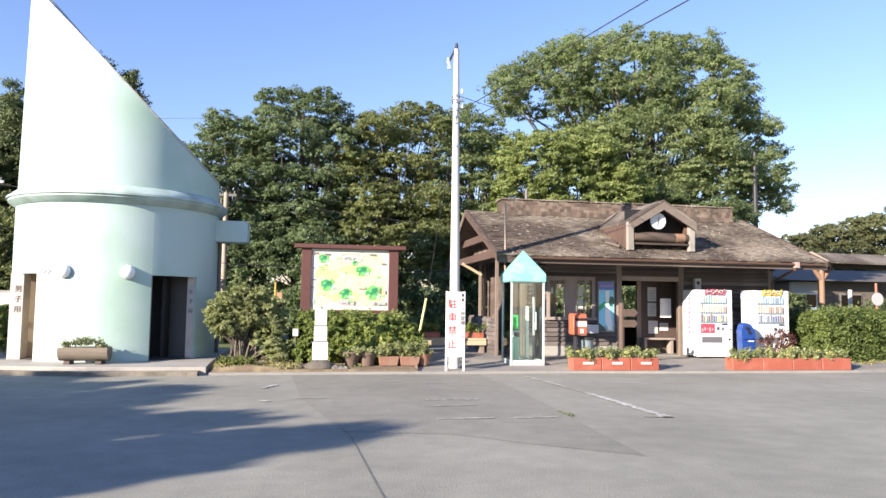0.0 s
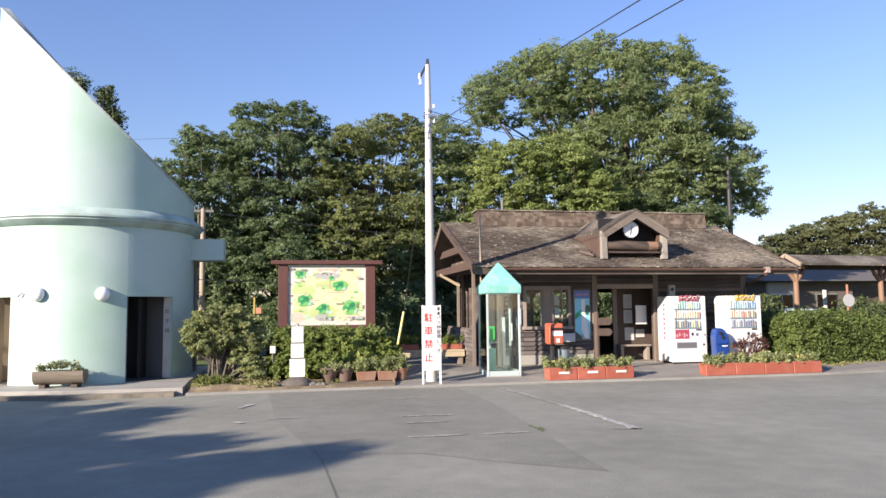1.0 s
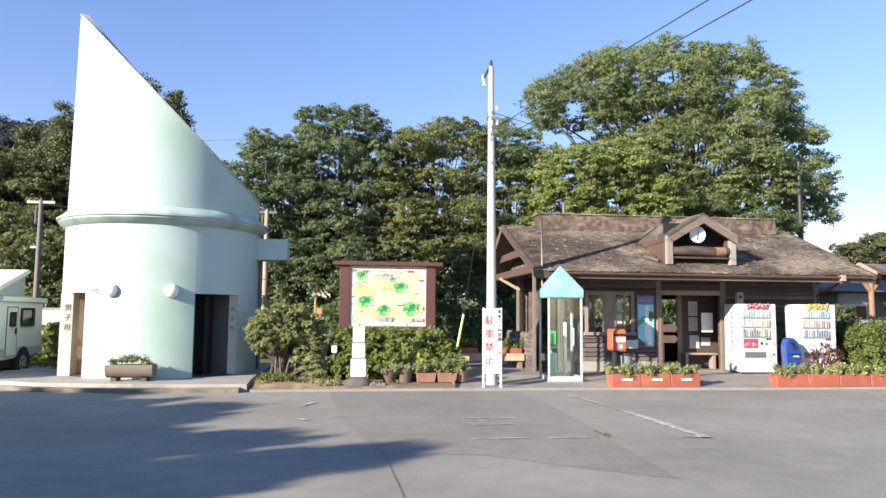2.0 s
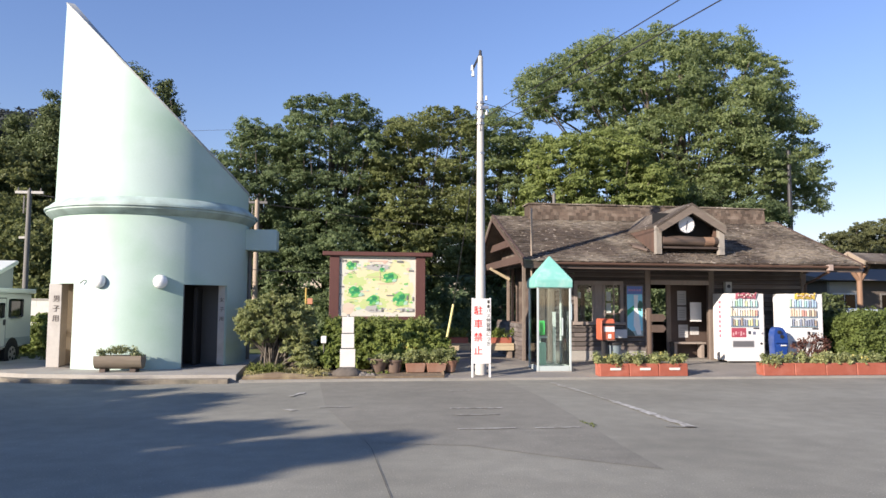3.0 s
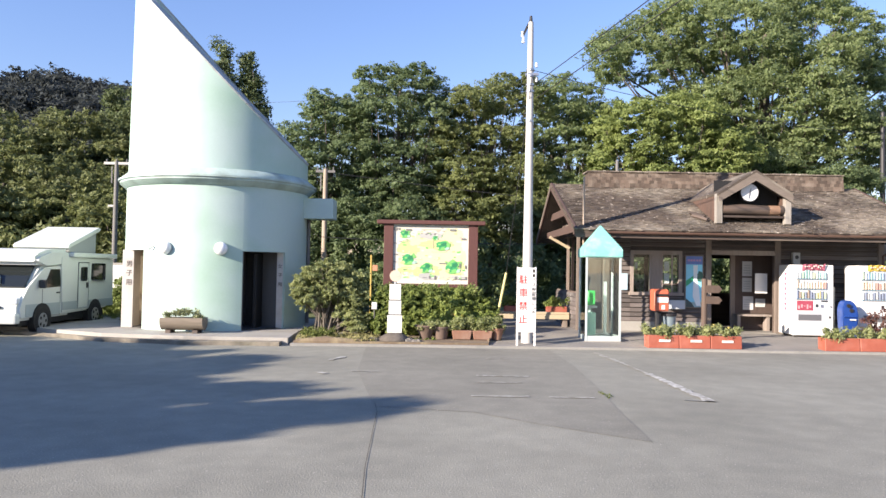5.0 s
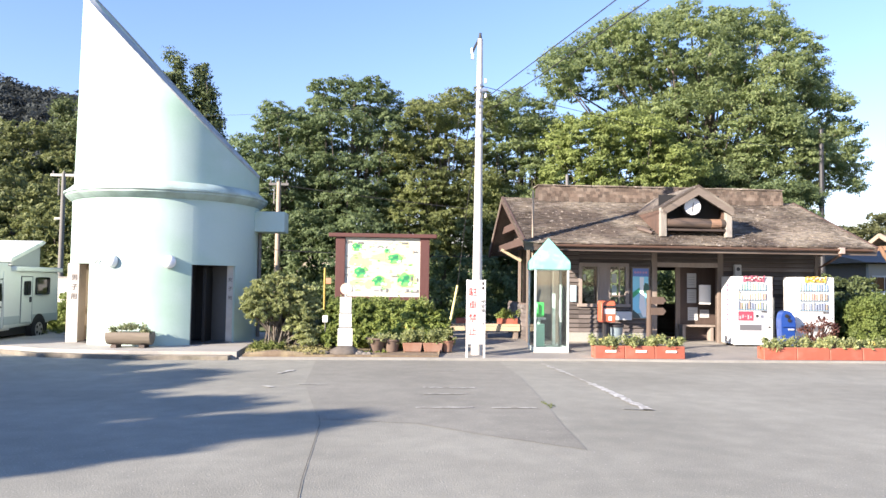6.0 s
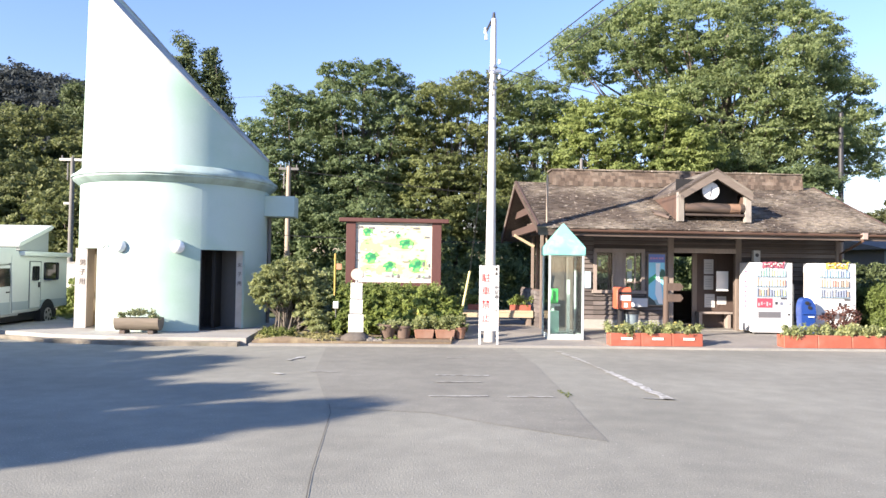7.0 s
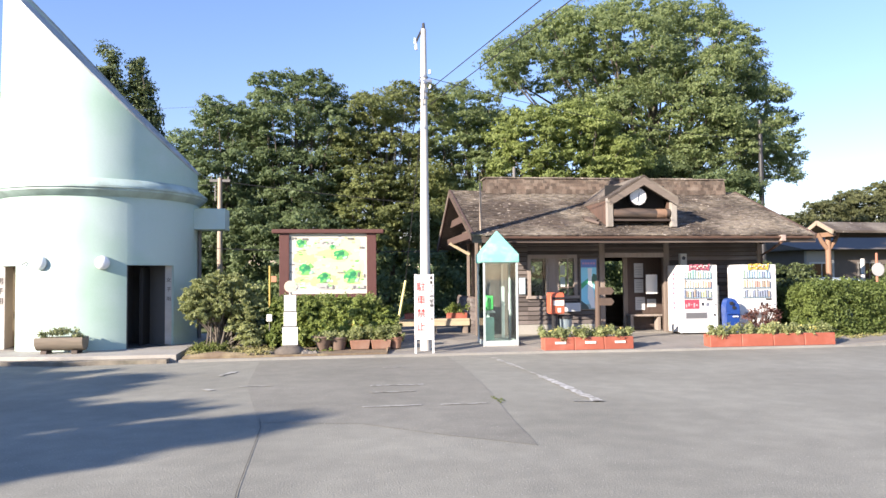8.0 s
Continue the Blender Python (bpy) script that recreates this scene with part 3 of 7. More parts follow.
solid("kerb", bm, M["kerb"], "low pale concrete kerb along the paving", "kerb")
sheet("grass_verge", [(-60, 19.0), (-5.6, 19.4), (-5.2, 21.2), (-1.4, 21.2), (3.6, 19.5), (3.6, 26.5), (16.2, 26.5), (16.2, 19.0), (60, 19.0), (300, 20), (300, 400), (-300, 400), (-300, 60)], 0.02, M["grass_ground"], "rough green grass behind the station", "grass")

# planted bed
bed = bmesh.new()
slab([(-0.66, 15.18), (3.5, 15.34), (3.58, 16.1), (3.5, 19.4), (-0.7, 19.4)], -0.02, lambda x, y: 0.06 + 0.04 * math.sin(3 * x) ** 2 + (0.10 if y > 15.9 else 0), bed)
solid("plant_bed", bed, M["soil"], "bare brown soil of the planted bed", "soil")

# ---- tower-shaped toilet block ----
TX, TY, TR = -3.29, 18.65, 2.24
tower = thing("toilet_tower", TX, TY, 0.15, "pale green rendered round toilet tower cut off at a steep slant", "building")
base = bmesh.new()
slab([(-8.2, 17.2), (-6.4, 16.35), (-4.9, 15.6), (-3.0, 15.22), (-0.78, 15.2), (-0.86, 16.8), (-0.9, 21.2), (-7.4, 21.2)], -0.05, 0.15, base)
solid("tower_plinth", base, M["concrete"], "pale concrete plinth round the tower with a worn edge", "plinth")
step = bmesh.new()
worn = random.Random(12)
STEP = [(-7.6, 16.6), (-6.2, 16.0), (-4.8, 15.28), (-3.0, 14.9), (-0.9, 14.9)]
front = []
for (xa, ya), (xb, yb) in zip(STEP, STEP[1:]):
    k = int((xb - xa) / 0.09)
    front += [(xa + (xb - xa) * i / k, ya + (yb - ya) * i / k + 0.025 * math.sin(2.9 * (xa + (xb - xa) * i / k)) + 0.012 * math.sin(11 * (xa + (xb - xa) * i / k)) + 0.008 * worn.random()) for i in range(k)]
slab(front + [(-0.9, 14.9), (-0.9, 15.197), (-3.0, 15.217), (-4.9, 15.597), (-6.4, 16.347)], -0.05, lambda x, y: 0.08 + 0.008 * math.sin(5.3 * x) + 0.006 * math.sin(17 * x), step)
solid("tower_step", step, M["step"], "low weathered concrete step before the plinth", "step")


def skin(profile_r, z0, z1, holes, seg=144, thick=0.16):
    """A round wall with doorways (angle from, to, top) left open; z1 may follow the angle."""
    bm = bmesh.new()
    for k in range(seg):
        a, b = 360 * k / seg, 360 * (k + 1) / seg
        mid = (a + b) / 2
        lows = [z0]
        for h0, h1, ztop in holes:
            if h0 <= mid <= h1:
                lows = [ztop]
        lo = lows[0]
        va = []
        for ang in (a, b):
            c, s = math.cos(radians(ang)), math.sin(radians(ang))
            hi = z1(ang) if callable(z1) else z1
            for r_off in (0, -thick):
                for z in (lo, hi):
                    r = profile_r(z) + r_off
                    va.append(bm.verts.new((TX + r * c, TY + r * s, z)))
        o0, o1, i0, i1, p0, p1, q0, q1 = va
        bm.faces.new((o0, p0, p1, o1))
        bm.faces.new((i0, i1, q1, q0))
        bm.faces.new((o1, p1, q1, i1))
        bm.faces.new((o0, i0, q0, p0))
        if any(h0 <= mid <= h1 for h0, h1, _ in holes) != any(h0 <= mid + 360 / seg <= h1 for h0, h1, _ in holes):
            bm.faces.new((p0, q0, q1, p1))
            c, s = math.cos(radians(b)), math.sin(radians(b))
            hi2 = max(h[2] for h in holes)
            e = [bm.verts.new((TX + r * c, TY + r * s, z)) for r, z in ((TR, z0), (TR - thick, z0), (TR - thick, hi2), (TR, hi2))]
            bm.faces.new(e)
    bmesh.ops.remove_doubles(bm, verts=bm.verts[:], dist=0.0005)
    return bm


W_DOOR, M_DOOR = (300.0, 331.0), (205.0, 237.5)
part("lower_wall", skin(lambda z: TR, 0.15, 3.66, [(*W_DOOR, 2.0), (*M_DOOR, 2.0)]), M["stucco"], tower, smooth=True)


def cut(ang):
    """The slanted rim: highest at the -x side."""
    return 6.60 - 2.25 * math.cos(radians(ang)) - 0.03 * math.sin(radians(ang))


part("upper_wall", skin(lambda z: TR - 0.02 - 0.012 * (z - 3.8), 3.7, cut, []), M["stucco"], tower, smooth=True)
rim = bmesh.new()
ring = []
for k in range(97):
    a = 360 * k / 96
    c, s, z = math.cos(radians(a)), math.sin(radians(a)), cut(a)
    r = TR - 0.02 - 0.012 * (z - 3.8)
    ring.append([rim.verts.new((TX + (r + o) * c, TY + (r + o) * s, z + h)) for o, h in ((0.015, -0.03), (0.015, 0.02), (-0.16, 0.02), (-0.16, -0.05))])
for a, b in zip(ring, ring[1:]):
    for i in range(4):
        rim.faces.new((a[i], a[(i + 1) % 4], b[(i + 1) % 4], b[i]))
lid = bmesh.new()
prism([(TX + (TR - 0.14) * math.cos(radians(a)), TY + (TR - 0.14) * math.sin(radians(a)), cut(a) - 0.02) for a in range(0, 360, 5)], (0, 0, -0.06), lid)
part("slanted_roof", lid, M["rim"], tower, "mottled grey slanted roof deck")
part("rim_cap", rim, M["rim"], tower, "weathered grey coping along the slanted rim")
part("collar", lathe([(TR - 0.05, 3.50), (TR + 0.03, 3.52), (TR + 0.17, 3.64), (TR + 0.17, 3.68), (TR + 0.21, 3.69), (TR + 0.21, 3.735), (TR + 0.15, 3.745), (TR + 0.14, 3.78), (TR + 0.0, 3.90), (TR - 0.05, 3.92)], (TX, TY, 0), 96), M["stucco_band"], tower, "rounded ring moulding, grey weathering and underside shade in its stain", smooth=True)
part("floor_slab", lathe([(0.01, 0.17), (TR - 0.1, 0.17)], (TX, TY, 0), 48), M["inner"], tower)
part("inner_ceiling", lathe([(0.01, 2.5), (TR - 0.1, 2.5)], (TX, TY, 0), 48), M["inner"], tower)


def on_tower(ang, r=TR):
    return TX + r * math.cos(radians(ang)), TY + r * math.sin(radians(ang))


def entrance(ang0, ang1, post_at, text, tall):
    """A recessed entrance: inner walls, coloured dark for shaded depth, and a pillar that carries the sign."""
    x0, y0 = on_tower(ang0, TR - 0.02)
    x1, y1 = on_tower(ang1, TR - 0.02)
    xi0, yi0 = on_tower(ang0 - 2, TR - 1.3)
    xi1, yi1 = on_tower(ang1 + 2, TR - 1.3)
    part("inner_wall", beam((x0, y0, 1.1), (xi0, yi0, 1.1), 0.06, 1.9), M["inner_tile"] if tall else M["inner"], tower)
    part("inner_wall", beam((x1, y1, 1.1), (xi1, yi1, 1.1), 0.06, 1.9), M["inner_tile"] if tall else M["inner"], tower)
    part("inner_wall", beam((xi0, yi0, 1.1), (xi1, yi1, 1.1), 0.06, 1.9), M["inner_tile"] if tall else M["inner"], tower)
    px, py = post_at
    pillar = part("pillar", box(px - (0.135 if tall else 0.085), px + (0.135 if tall else 0.085), py - 0.1, py + 0.3, 0.15, 2.0, 0.01), M["pillar"], tower, "beige entrance pillar with a vertical sign")
    for i, ch in enumerate(text):
        lettering("sign_letter", ch, 0.155 if tall else 0.11, Matrix.Translation((px + (0.03 if tall else 0.0), py - 0.105, 1.66 - 0.22 * i)) @ FRONT, M["faded_ink"], pillar)


entrance(M_DOOR[0], M_DOOR[1], (-5.02, 17.28), "男子用", True)
entrance(W_DOOR[0], W_DOOR[1], (-1.47, 17.66), "女子用", False)
part("door", box(-2.06, -1.98, 17.3, 18.3, 0.17, 1.95, 0.008), M["dark"], tower, "dark half-open inner door")
for ang in (254.9, 287.3):
    lamp = part("lamp_base", rod((*on_tower(ang, TR - 0.03), 2.05), (*on_tower(ang, TR + 0.03), 2.05), 0.155, 0.155, 28), M["steel"], tower, smooth=True)
    dome = lathe([(0.152, 0.0), (0.15, 0.03), (0.135, 0.07), (0.1, 0.105), (0.05, 0.125), (0.0005, 0.13)], (0, 0, 0), 28)
    dome.transform(Matrix.Translation((*on_tower(ang, TR + 0.025), 2.05)) @ Matrix.Rotation(radians(ang), 4, "Z") @ Matrix.Rotation(radians(90), 4, "Y"))
    part("lamp_globe", dome, M["lamp_white"], lamp, "domed white glass wall lamp", smooth=True)
part("bracket", tube([(*on_tower(246, TR - 0.02), 2.06), (*on_tower(246, TR + 0.05), 2.07), (*on_tower(244, TR + 0.07), 2.0)], 0.012, 6), M["black_metal"], tower)
spout = part("spout_box", box(-1.2, -0.32, 18.35, 19.05, 2.9, 3.42, 0.015), M["stucco"], tower, "square rain spout box that juts from the tower")
part("down_pipe", tube([(-1.0, 18.75, 2.9), (-1.0, 18.75, 0.2)], 0.045, 10), M["pole_grey"], tower, smooth=True)

# log planter
planter = thing("log_planter", -3.25, 15.98, 0.15, "hollowed log planter with low green plants before the tower", "planter")
log = bmesh.new()
prof = [(0.21 * math.cos(radians(a)), 0.02 + 0.21 + 0.21 * math.sin(radians(a))) for a in range(160, 381, 20)] + [(0.14, 0.27), (-0.14, 0.27)]
prism([(-0.47, y, z + 0.04) for y, z in prof], (0.94, 0, 0), log)
part("log", log, M["wood_grey"], planter, local=True, smooth=True)
for x in (-0.3, 0.3):
    part("foot", box(x - 0.06, x + 0.06, -0.16, 0.16, 0, 0.07, 0.01), M["wood_dark"], planter, local=True)
gg = np.random.default_rng(5)
c = np.column_stack([gg.uniform(-0.4, 0.4, 24), gg.uniform(-0.1, 0.1, 24), gg.uniform(0.28, 0.36, 24)])
c[:, 2] += 0.14 * np.cos(c[:, 0] * 3.2)
tagged(leaves("planter_plant", c + (-3.25, 15.98, 0.15), np.full((24, 3), 0.09), 45, 0.028, M["leaf_pale"], seed=6), "low green plants with small leaves in the log planter", "plant")

# ---- map board ----
mapb = thing("map_board", 2.2, 18.35, 0.1, "brown wooden sightseeing map board on two posts", "sign board")
for x in (1.12, 3.28):
    part("post", box(x - 0.12, x + 0.12, 18.28, 18.48, 0.0, 2.82, 0.012), M["board_brown"], mapb)
part("top_beam", box(0.82, 3.58, 18.2, 18.56, 2.8, 2.9, 0.015), M["board_brown"], mapb)
part("bottom_beam", box(1.24, 3.16, 18.3, 18.44, 1.17, 1.28, 0.01), M["board_brown"], mapb)
panel = part("panel", box(1.24, 3.16, 18.33, 18.38, 1.285, 2.795), plain("map_paper", (0.6, 0.585, 0.5), 0.5), mapb, "pale enamelled map panel")
gr = random.Random(8)


def blob(x, z, rx, rz, y, seed, n=14):
    gq = random.Random(seed)
    pts = []
    for k in range(n):
        a = 2 * math.pi * k / n
        f = 0.75 + 0.5 * gq.random()
        pts.append((x + rx * f * math.cos(a), y, z + rz * f * math.sin(a)))
    return prism(pts, (0, 0.0002, 0))


field = plain("map_yellow", (0.61, 0.585, 0.36), 0.5)
lime = plain("map_lime", (0.46, 0.55, 0.24), 0.5)
mid = plain("map_mid", (0.17, 0.46, 0.13), 0.5)
green = plain("map_green", (0.03, 0.31, 0.11), 0.5)
deep = plain("map_deep", (0.02, 0.19, 0.08), 0.5)
pink = plain("map_pink", (0.58, 0.42, 0.33), 0.5)
aqua = plain("map_aqua", (0.36, 0.56, 0.44), 0.5)
town = plain("map_town", (0.4, 0.4, 0.38), 0.5)
pale = plain("map_pale", (0.58, 0.58, 0.5), 0.5)
ink = plain("map_ink", (0.17, 0.17, 0.16))
layer = 18.3296


def print_on(bm_at, mt, name="map_area"):
    """Lays one printed patch on the map, each a hair above the last."""
    global layer
    layer -= 0.00006
    part(name, bm_at(layer), mt, panel)


def ridge_shape(x, z, w, h, lean, y, seed):
    """A printed wooded hill: flat foot, humped top that leans to one side."""
    gq = random.Random(seed)
    pts = [(x - w, y, z - h * 0.7), (x - w * 0.3, y, z - h), (x + w * 0.5, y, z - h * 0.85), (x + w, y, z - h * 0.4)]
    for k in range(9):
        a = math.pi * k / 8
        f = 0.6 + 0.65 * gq.random()
        pts.append((x + w * f * math.cos(a) + lean * math.sin(a), y, z + h * f * math.sin(a)))
    return prism(pts, (0, 0.0002, 0))


# broad washes of yellow and pale green
for i, (x, z, rx, rz, mt) in enumerate(((2.3, 2.1, 0.72, 0.5, field), (1.65, 1.85, 0.3, 0.36, field), (2.75, 2.35, 0.3, 0.36, field), (2.6, 1.55, 0.44, 0.18, field), (1.5, 2.2, 0.17, 0.16, lime), (2.95, 1.9, 0.15, 0.3, field),
                                        (2.1, 1.6, 0.34, 0.15, lime), (1.55, 1.62, 0.2, 0.1, lime), (2.35, 2.3, 0.42, 0.12, lime), (2.85, 2.55, 0.2, 0.13, field), (1.75, 2.15, 0.16, 0.12, lime), (2.9, 1.72, 0.2, 0.12, lime))):
    print_on(lambda y, a=(x, z, rx, rz), k=i: blob(*a, y, 30 + k, 24), mt)
for i in range(120):
    x, z, r = gr.uniform(1.32, 3.06), gr.uniform(1.36, 2.7), gr.uniform(0.015, 0.06)
    mt = gr.choice([lime, lime, lime, field, pink, pale, pale, mid, aqua, town])
    print_on(lambda y, a=(x, z, r * gr.uniform(0.6, 1.5), r * gr.uniform(0.3, 0.9)), k=i: blob(*a, y, 90 + k, 9), mt)
# roads and the drawn town
for i, (x, z, w, h) in enumerate(((1.95, 2.27, 0.5, 0.012), (2.2, 2.1, 0.4, 0.012), (1.7, 1.9, 0.3, 0.012), (2.25, 2.18, 0.012, 0.24), (2.6, 1.86, 0.36, 0.012), (1.95, 2.66, 0.5, 0.03))):
    print_on(lambda y, a=(x, z, w, h): box(a[0], a[0] + a[2], y - 0.0004, y, a[1], a[1] + a[3]), pink, "map_road")
for i, (x, z, rx, rz) in enumerate(((2.18, 2.52, 0.32, 0.08), (2.12, 1.46, 0.25, 0.09), (2.92, 1.46, 0.2, 0.06), (1.36, 1.48, 0.08, 0.1))):
    print_on(lambda y, a=(x, z, rx, rz), k=i: blob(*a, y, 260 + k, 18), town)
    for k in range(7):
        bx, bz = x + gr.uniform(-0.8, 0.7) * rx, z + gr.uniform(-0.6, 0.5) * rz
        print_on(lambda y, a=(bx, bz): box(a[0], a[0] + 0.05, y - 0.0004, y, a[1], a[1] + 0.03), gr.choice([pale, mid, ink, town]), "map_house")
# wooded hills drawn in several greens
for i, (x, z, w, h, lean) in enumerate(((1.53, 2.55, 0.13, 0.11, -0.02), (1.63, 1.9, 0.19, 0.15, 0.06), (2.08, 1.69, 0.16, 0.14, 0.06), (2.48, 2.26, 0.18, 0.13, 0.07), (2.77, 1.72, 0.18, 0.18, 0.09), (2.3, 2.46, 0.07, 0.06, 0.02))):
    for k, (dx, dz, f, mt) in enumerate(((0, 0, 1.0, mid), (-0.12, 0.06, 0.8, green), (0.7, 0.5, 0.32, mid), (-0.75, -0.5, 0.3, lime), (0.15, -0.5, 0.3, mid), (0.3, 0.35, 0.4, deep), (-0.35, 0.3, 0.2, mid), (0.75, -0.5, 0.3, aqua), (-0.2, -0.1, 0.16, deep))):
        print_on(lambda y, a=(x + dx * w, z + dz * h, w * f, h * f, lean * f), q=i * 9 + k: ridge_shape(*a, y, 300 + q), mt)
# captions
for i in range(22):
    x, z = gr.uniform(1.32, 2.98), gr.choice([gr.uniform(1.33, 1.45), gr.uniform(2.55, 2.75), gr.uniform(1.5, 2.5)])
    print_on(lambda y, a=(x, z, gr.uniform(0.03, 0.1), gr.uniform(0.008, 0.016)): box(a[0], a[0] + a[2], y - 0.0004, y, a[1], a[1] + a[3]), ink, "caption_bar")
for x, z, w, h in ((1.26, 2.64, 0.07, 0.07), (1.36, 2.65, 0.06, 0.05), (1.56, 2.63, 0.14, 0.05), (1.26, 2.3, 0.05, 0.03), (1.26, 2.01, 0.1, 0.03), (1.26, 1.82, 0.05, 0.04), (2.68, 2.64, 0.16, 0.05), (2.98, 2.42, 0.12, 0.04), (2.42, 1.8, 0.2, 0.025), (2.93, 1.7, 0.04, 0.12), (3.08, 1.68, 0.03, 0.1), (2.82, 1.42, 0.06, 0.06), (2.94, 1.4, 0.18, 0.025), (3.09, 1.4, 0.03, 0.085), (2.16, 1.42, 0.04, 0.07), (2.3, 1.4, 0.04, 0.1)):
    print_on(lambda y, a=(x, z, w, h): box(a[0], a[0] + a[2], y - 0.0004, y, a[1], a[1] + a[3]), ink, "caption_bar")

# ---- bus stop ----
stop = thing("bus_stop", 1.46, 15.62, 0.08, "white bus stop post with a round top on a stone foot", "bus stop")
part("foot", lathe([(0.31, -0.06), (0.33, 0.03), (0.3, 0.09), (0.2, 0.15), (0.15, 0.17), (0.0005, 0.175)], (0, 0, 0), 28), M["stone_dark"], stop, "domed grey concrete foot", smooth=True, local=True)
part("post", rod((0, 0.02, 0.1), (0, 0.02, 1.3), 0.03, 0.03, 12), M["steel"], stop, local=True)
for z0, z1, w in ((0.18, 0.56, 0.16), (0.58, 0.88, 0.135), (0.90, 1.24, 0.125)):
    part("timetable_panel", box(-w, w, -0.035, 0.0, z0, z1, 0.004), M["white_worn"], stop, local=True)
for z in (0.57, 0.89):
    part("band", box(-0.13, 0.13, -0.03, 0.015, z - 0.012, z + 0.012), M["black_metal"], stop, local=True)
disc = part("disc", rod((0, -0.03, 1.42), (0, 0.0, 1.42), 0.125, 0.125, 32), plain("disc_cream", (0.56, 0.47, 0.36), 0.5), stop, "faded cream round stop sign", local=True)
part("caption_bar", box(-0.09, 0.09, -0.034, -0.029, 1.40, 1.44), plain("faded", (0.62, 0.45, 0.36), 0.5), disc, local=True)

# ---- pole and no-parking board ----
pole = thing("utility_pole", 4.37, 15.8, 0.03, "tall pale concrete utility pole with fittings near the top", "utility pole")
part("shaft", rod((0, 0, 0), (0, 0, 7.35), 0.125, 0.062, 20), M["pole"], pole, smooth=True, local=True)
part("top_arm", beam((0, 0, 7.42), (-0.17, 0.0, 7.05), 0.05, 0.05), M["black_metal"], pole, local=True)
part("top_cap", rod((0, 0, 7.33), (0, 0, 7.5), 0.045, 0.03, 10), M["black_metal"], pole, local=True)
for x, z in ((-0.19, 7.0), (-0.17, 6.86)):
    part("insulator", rod((x, 0, z), (x, 0, z + 0.13), 0.035, 0.025, 10), M["white_paint"], pole, local=True)
for z in (6.2, 6.05, 5.85, 5.0, 5.7):
    part("band", rod((0, 0, z), (0, 0, z + 0.05), 0.095, 0.095, 16), M["steel"], pole, local=True)
part("clamp", beam((-0.12, -0.05, 6.1), (0.18, -0.05, 6.12), 0.05, 0.06), M["steel"], pole, local=True)
for z in (6.3, 5.95):
    part("insulator", rod((0.14, 0, z), (0.14, 0, z + 0.1), 0.03, 0.025, 10), M["white_paint"], pole, local=True)

pole.matrix_basis = pose(4.37, 15.8, 0.03, -3.5, 0.4, 0)

board = thing("no_parking_board", 4.3, 15.38, 0.04, "white standing board with red no-parking lettering before the pole", "sign")
for x in (-0.19, 0.19):
    part("leg", box(x - 0.02, x + 0.02, -0.02, 0.02, 0, 1.7, 0.003), M["white_paint"], board, local=True)
face = part("face", box(-0.205, 0.205, -0.034, -0.021, 0.3, 1.69, 0.003), M["white_paint"], board, local=True)
for i, ch in enumerate("駐車禁止"):
    lettering("sign_letter", ch, 0.2, Matrix.Translation((4.23, 15.344, 1.46 - 0.285 * i)) @ FRONT, M["red_text"], face)
for i in range(2):
    part("caption_bar", box(0.125, 0.125 + 0.05, -0.038, -0.033, 1.585 - i * 0.1, 1.655 - i * 0.1), M["ink"], face, local=True)
for i, ch in enumerate("バス停留場につき"):
    lettering("sign_letter", ch, 0.098, Matrix.Translation((4.45, 15.344, 1.46 - 0.1 * i)) @ FRONT, M["ink"], face)


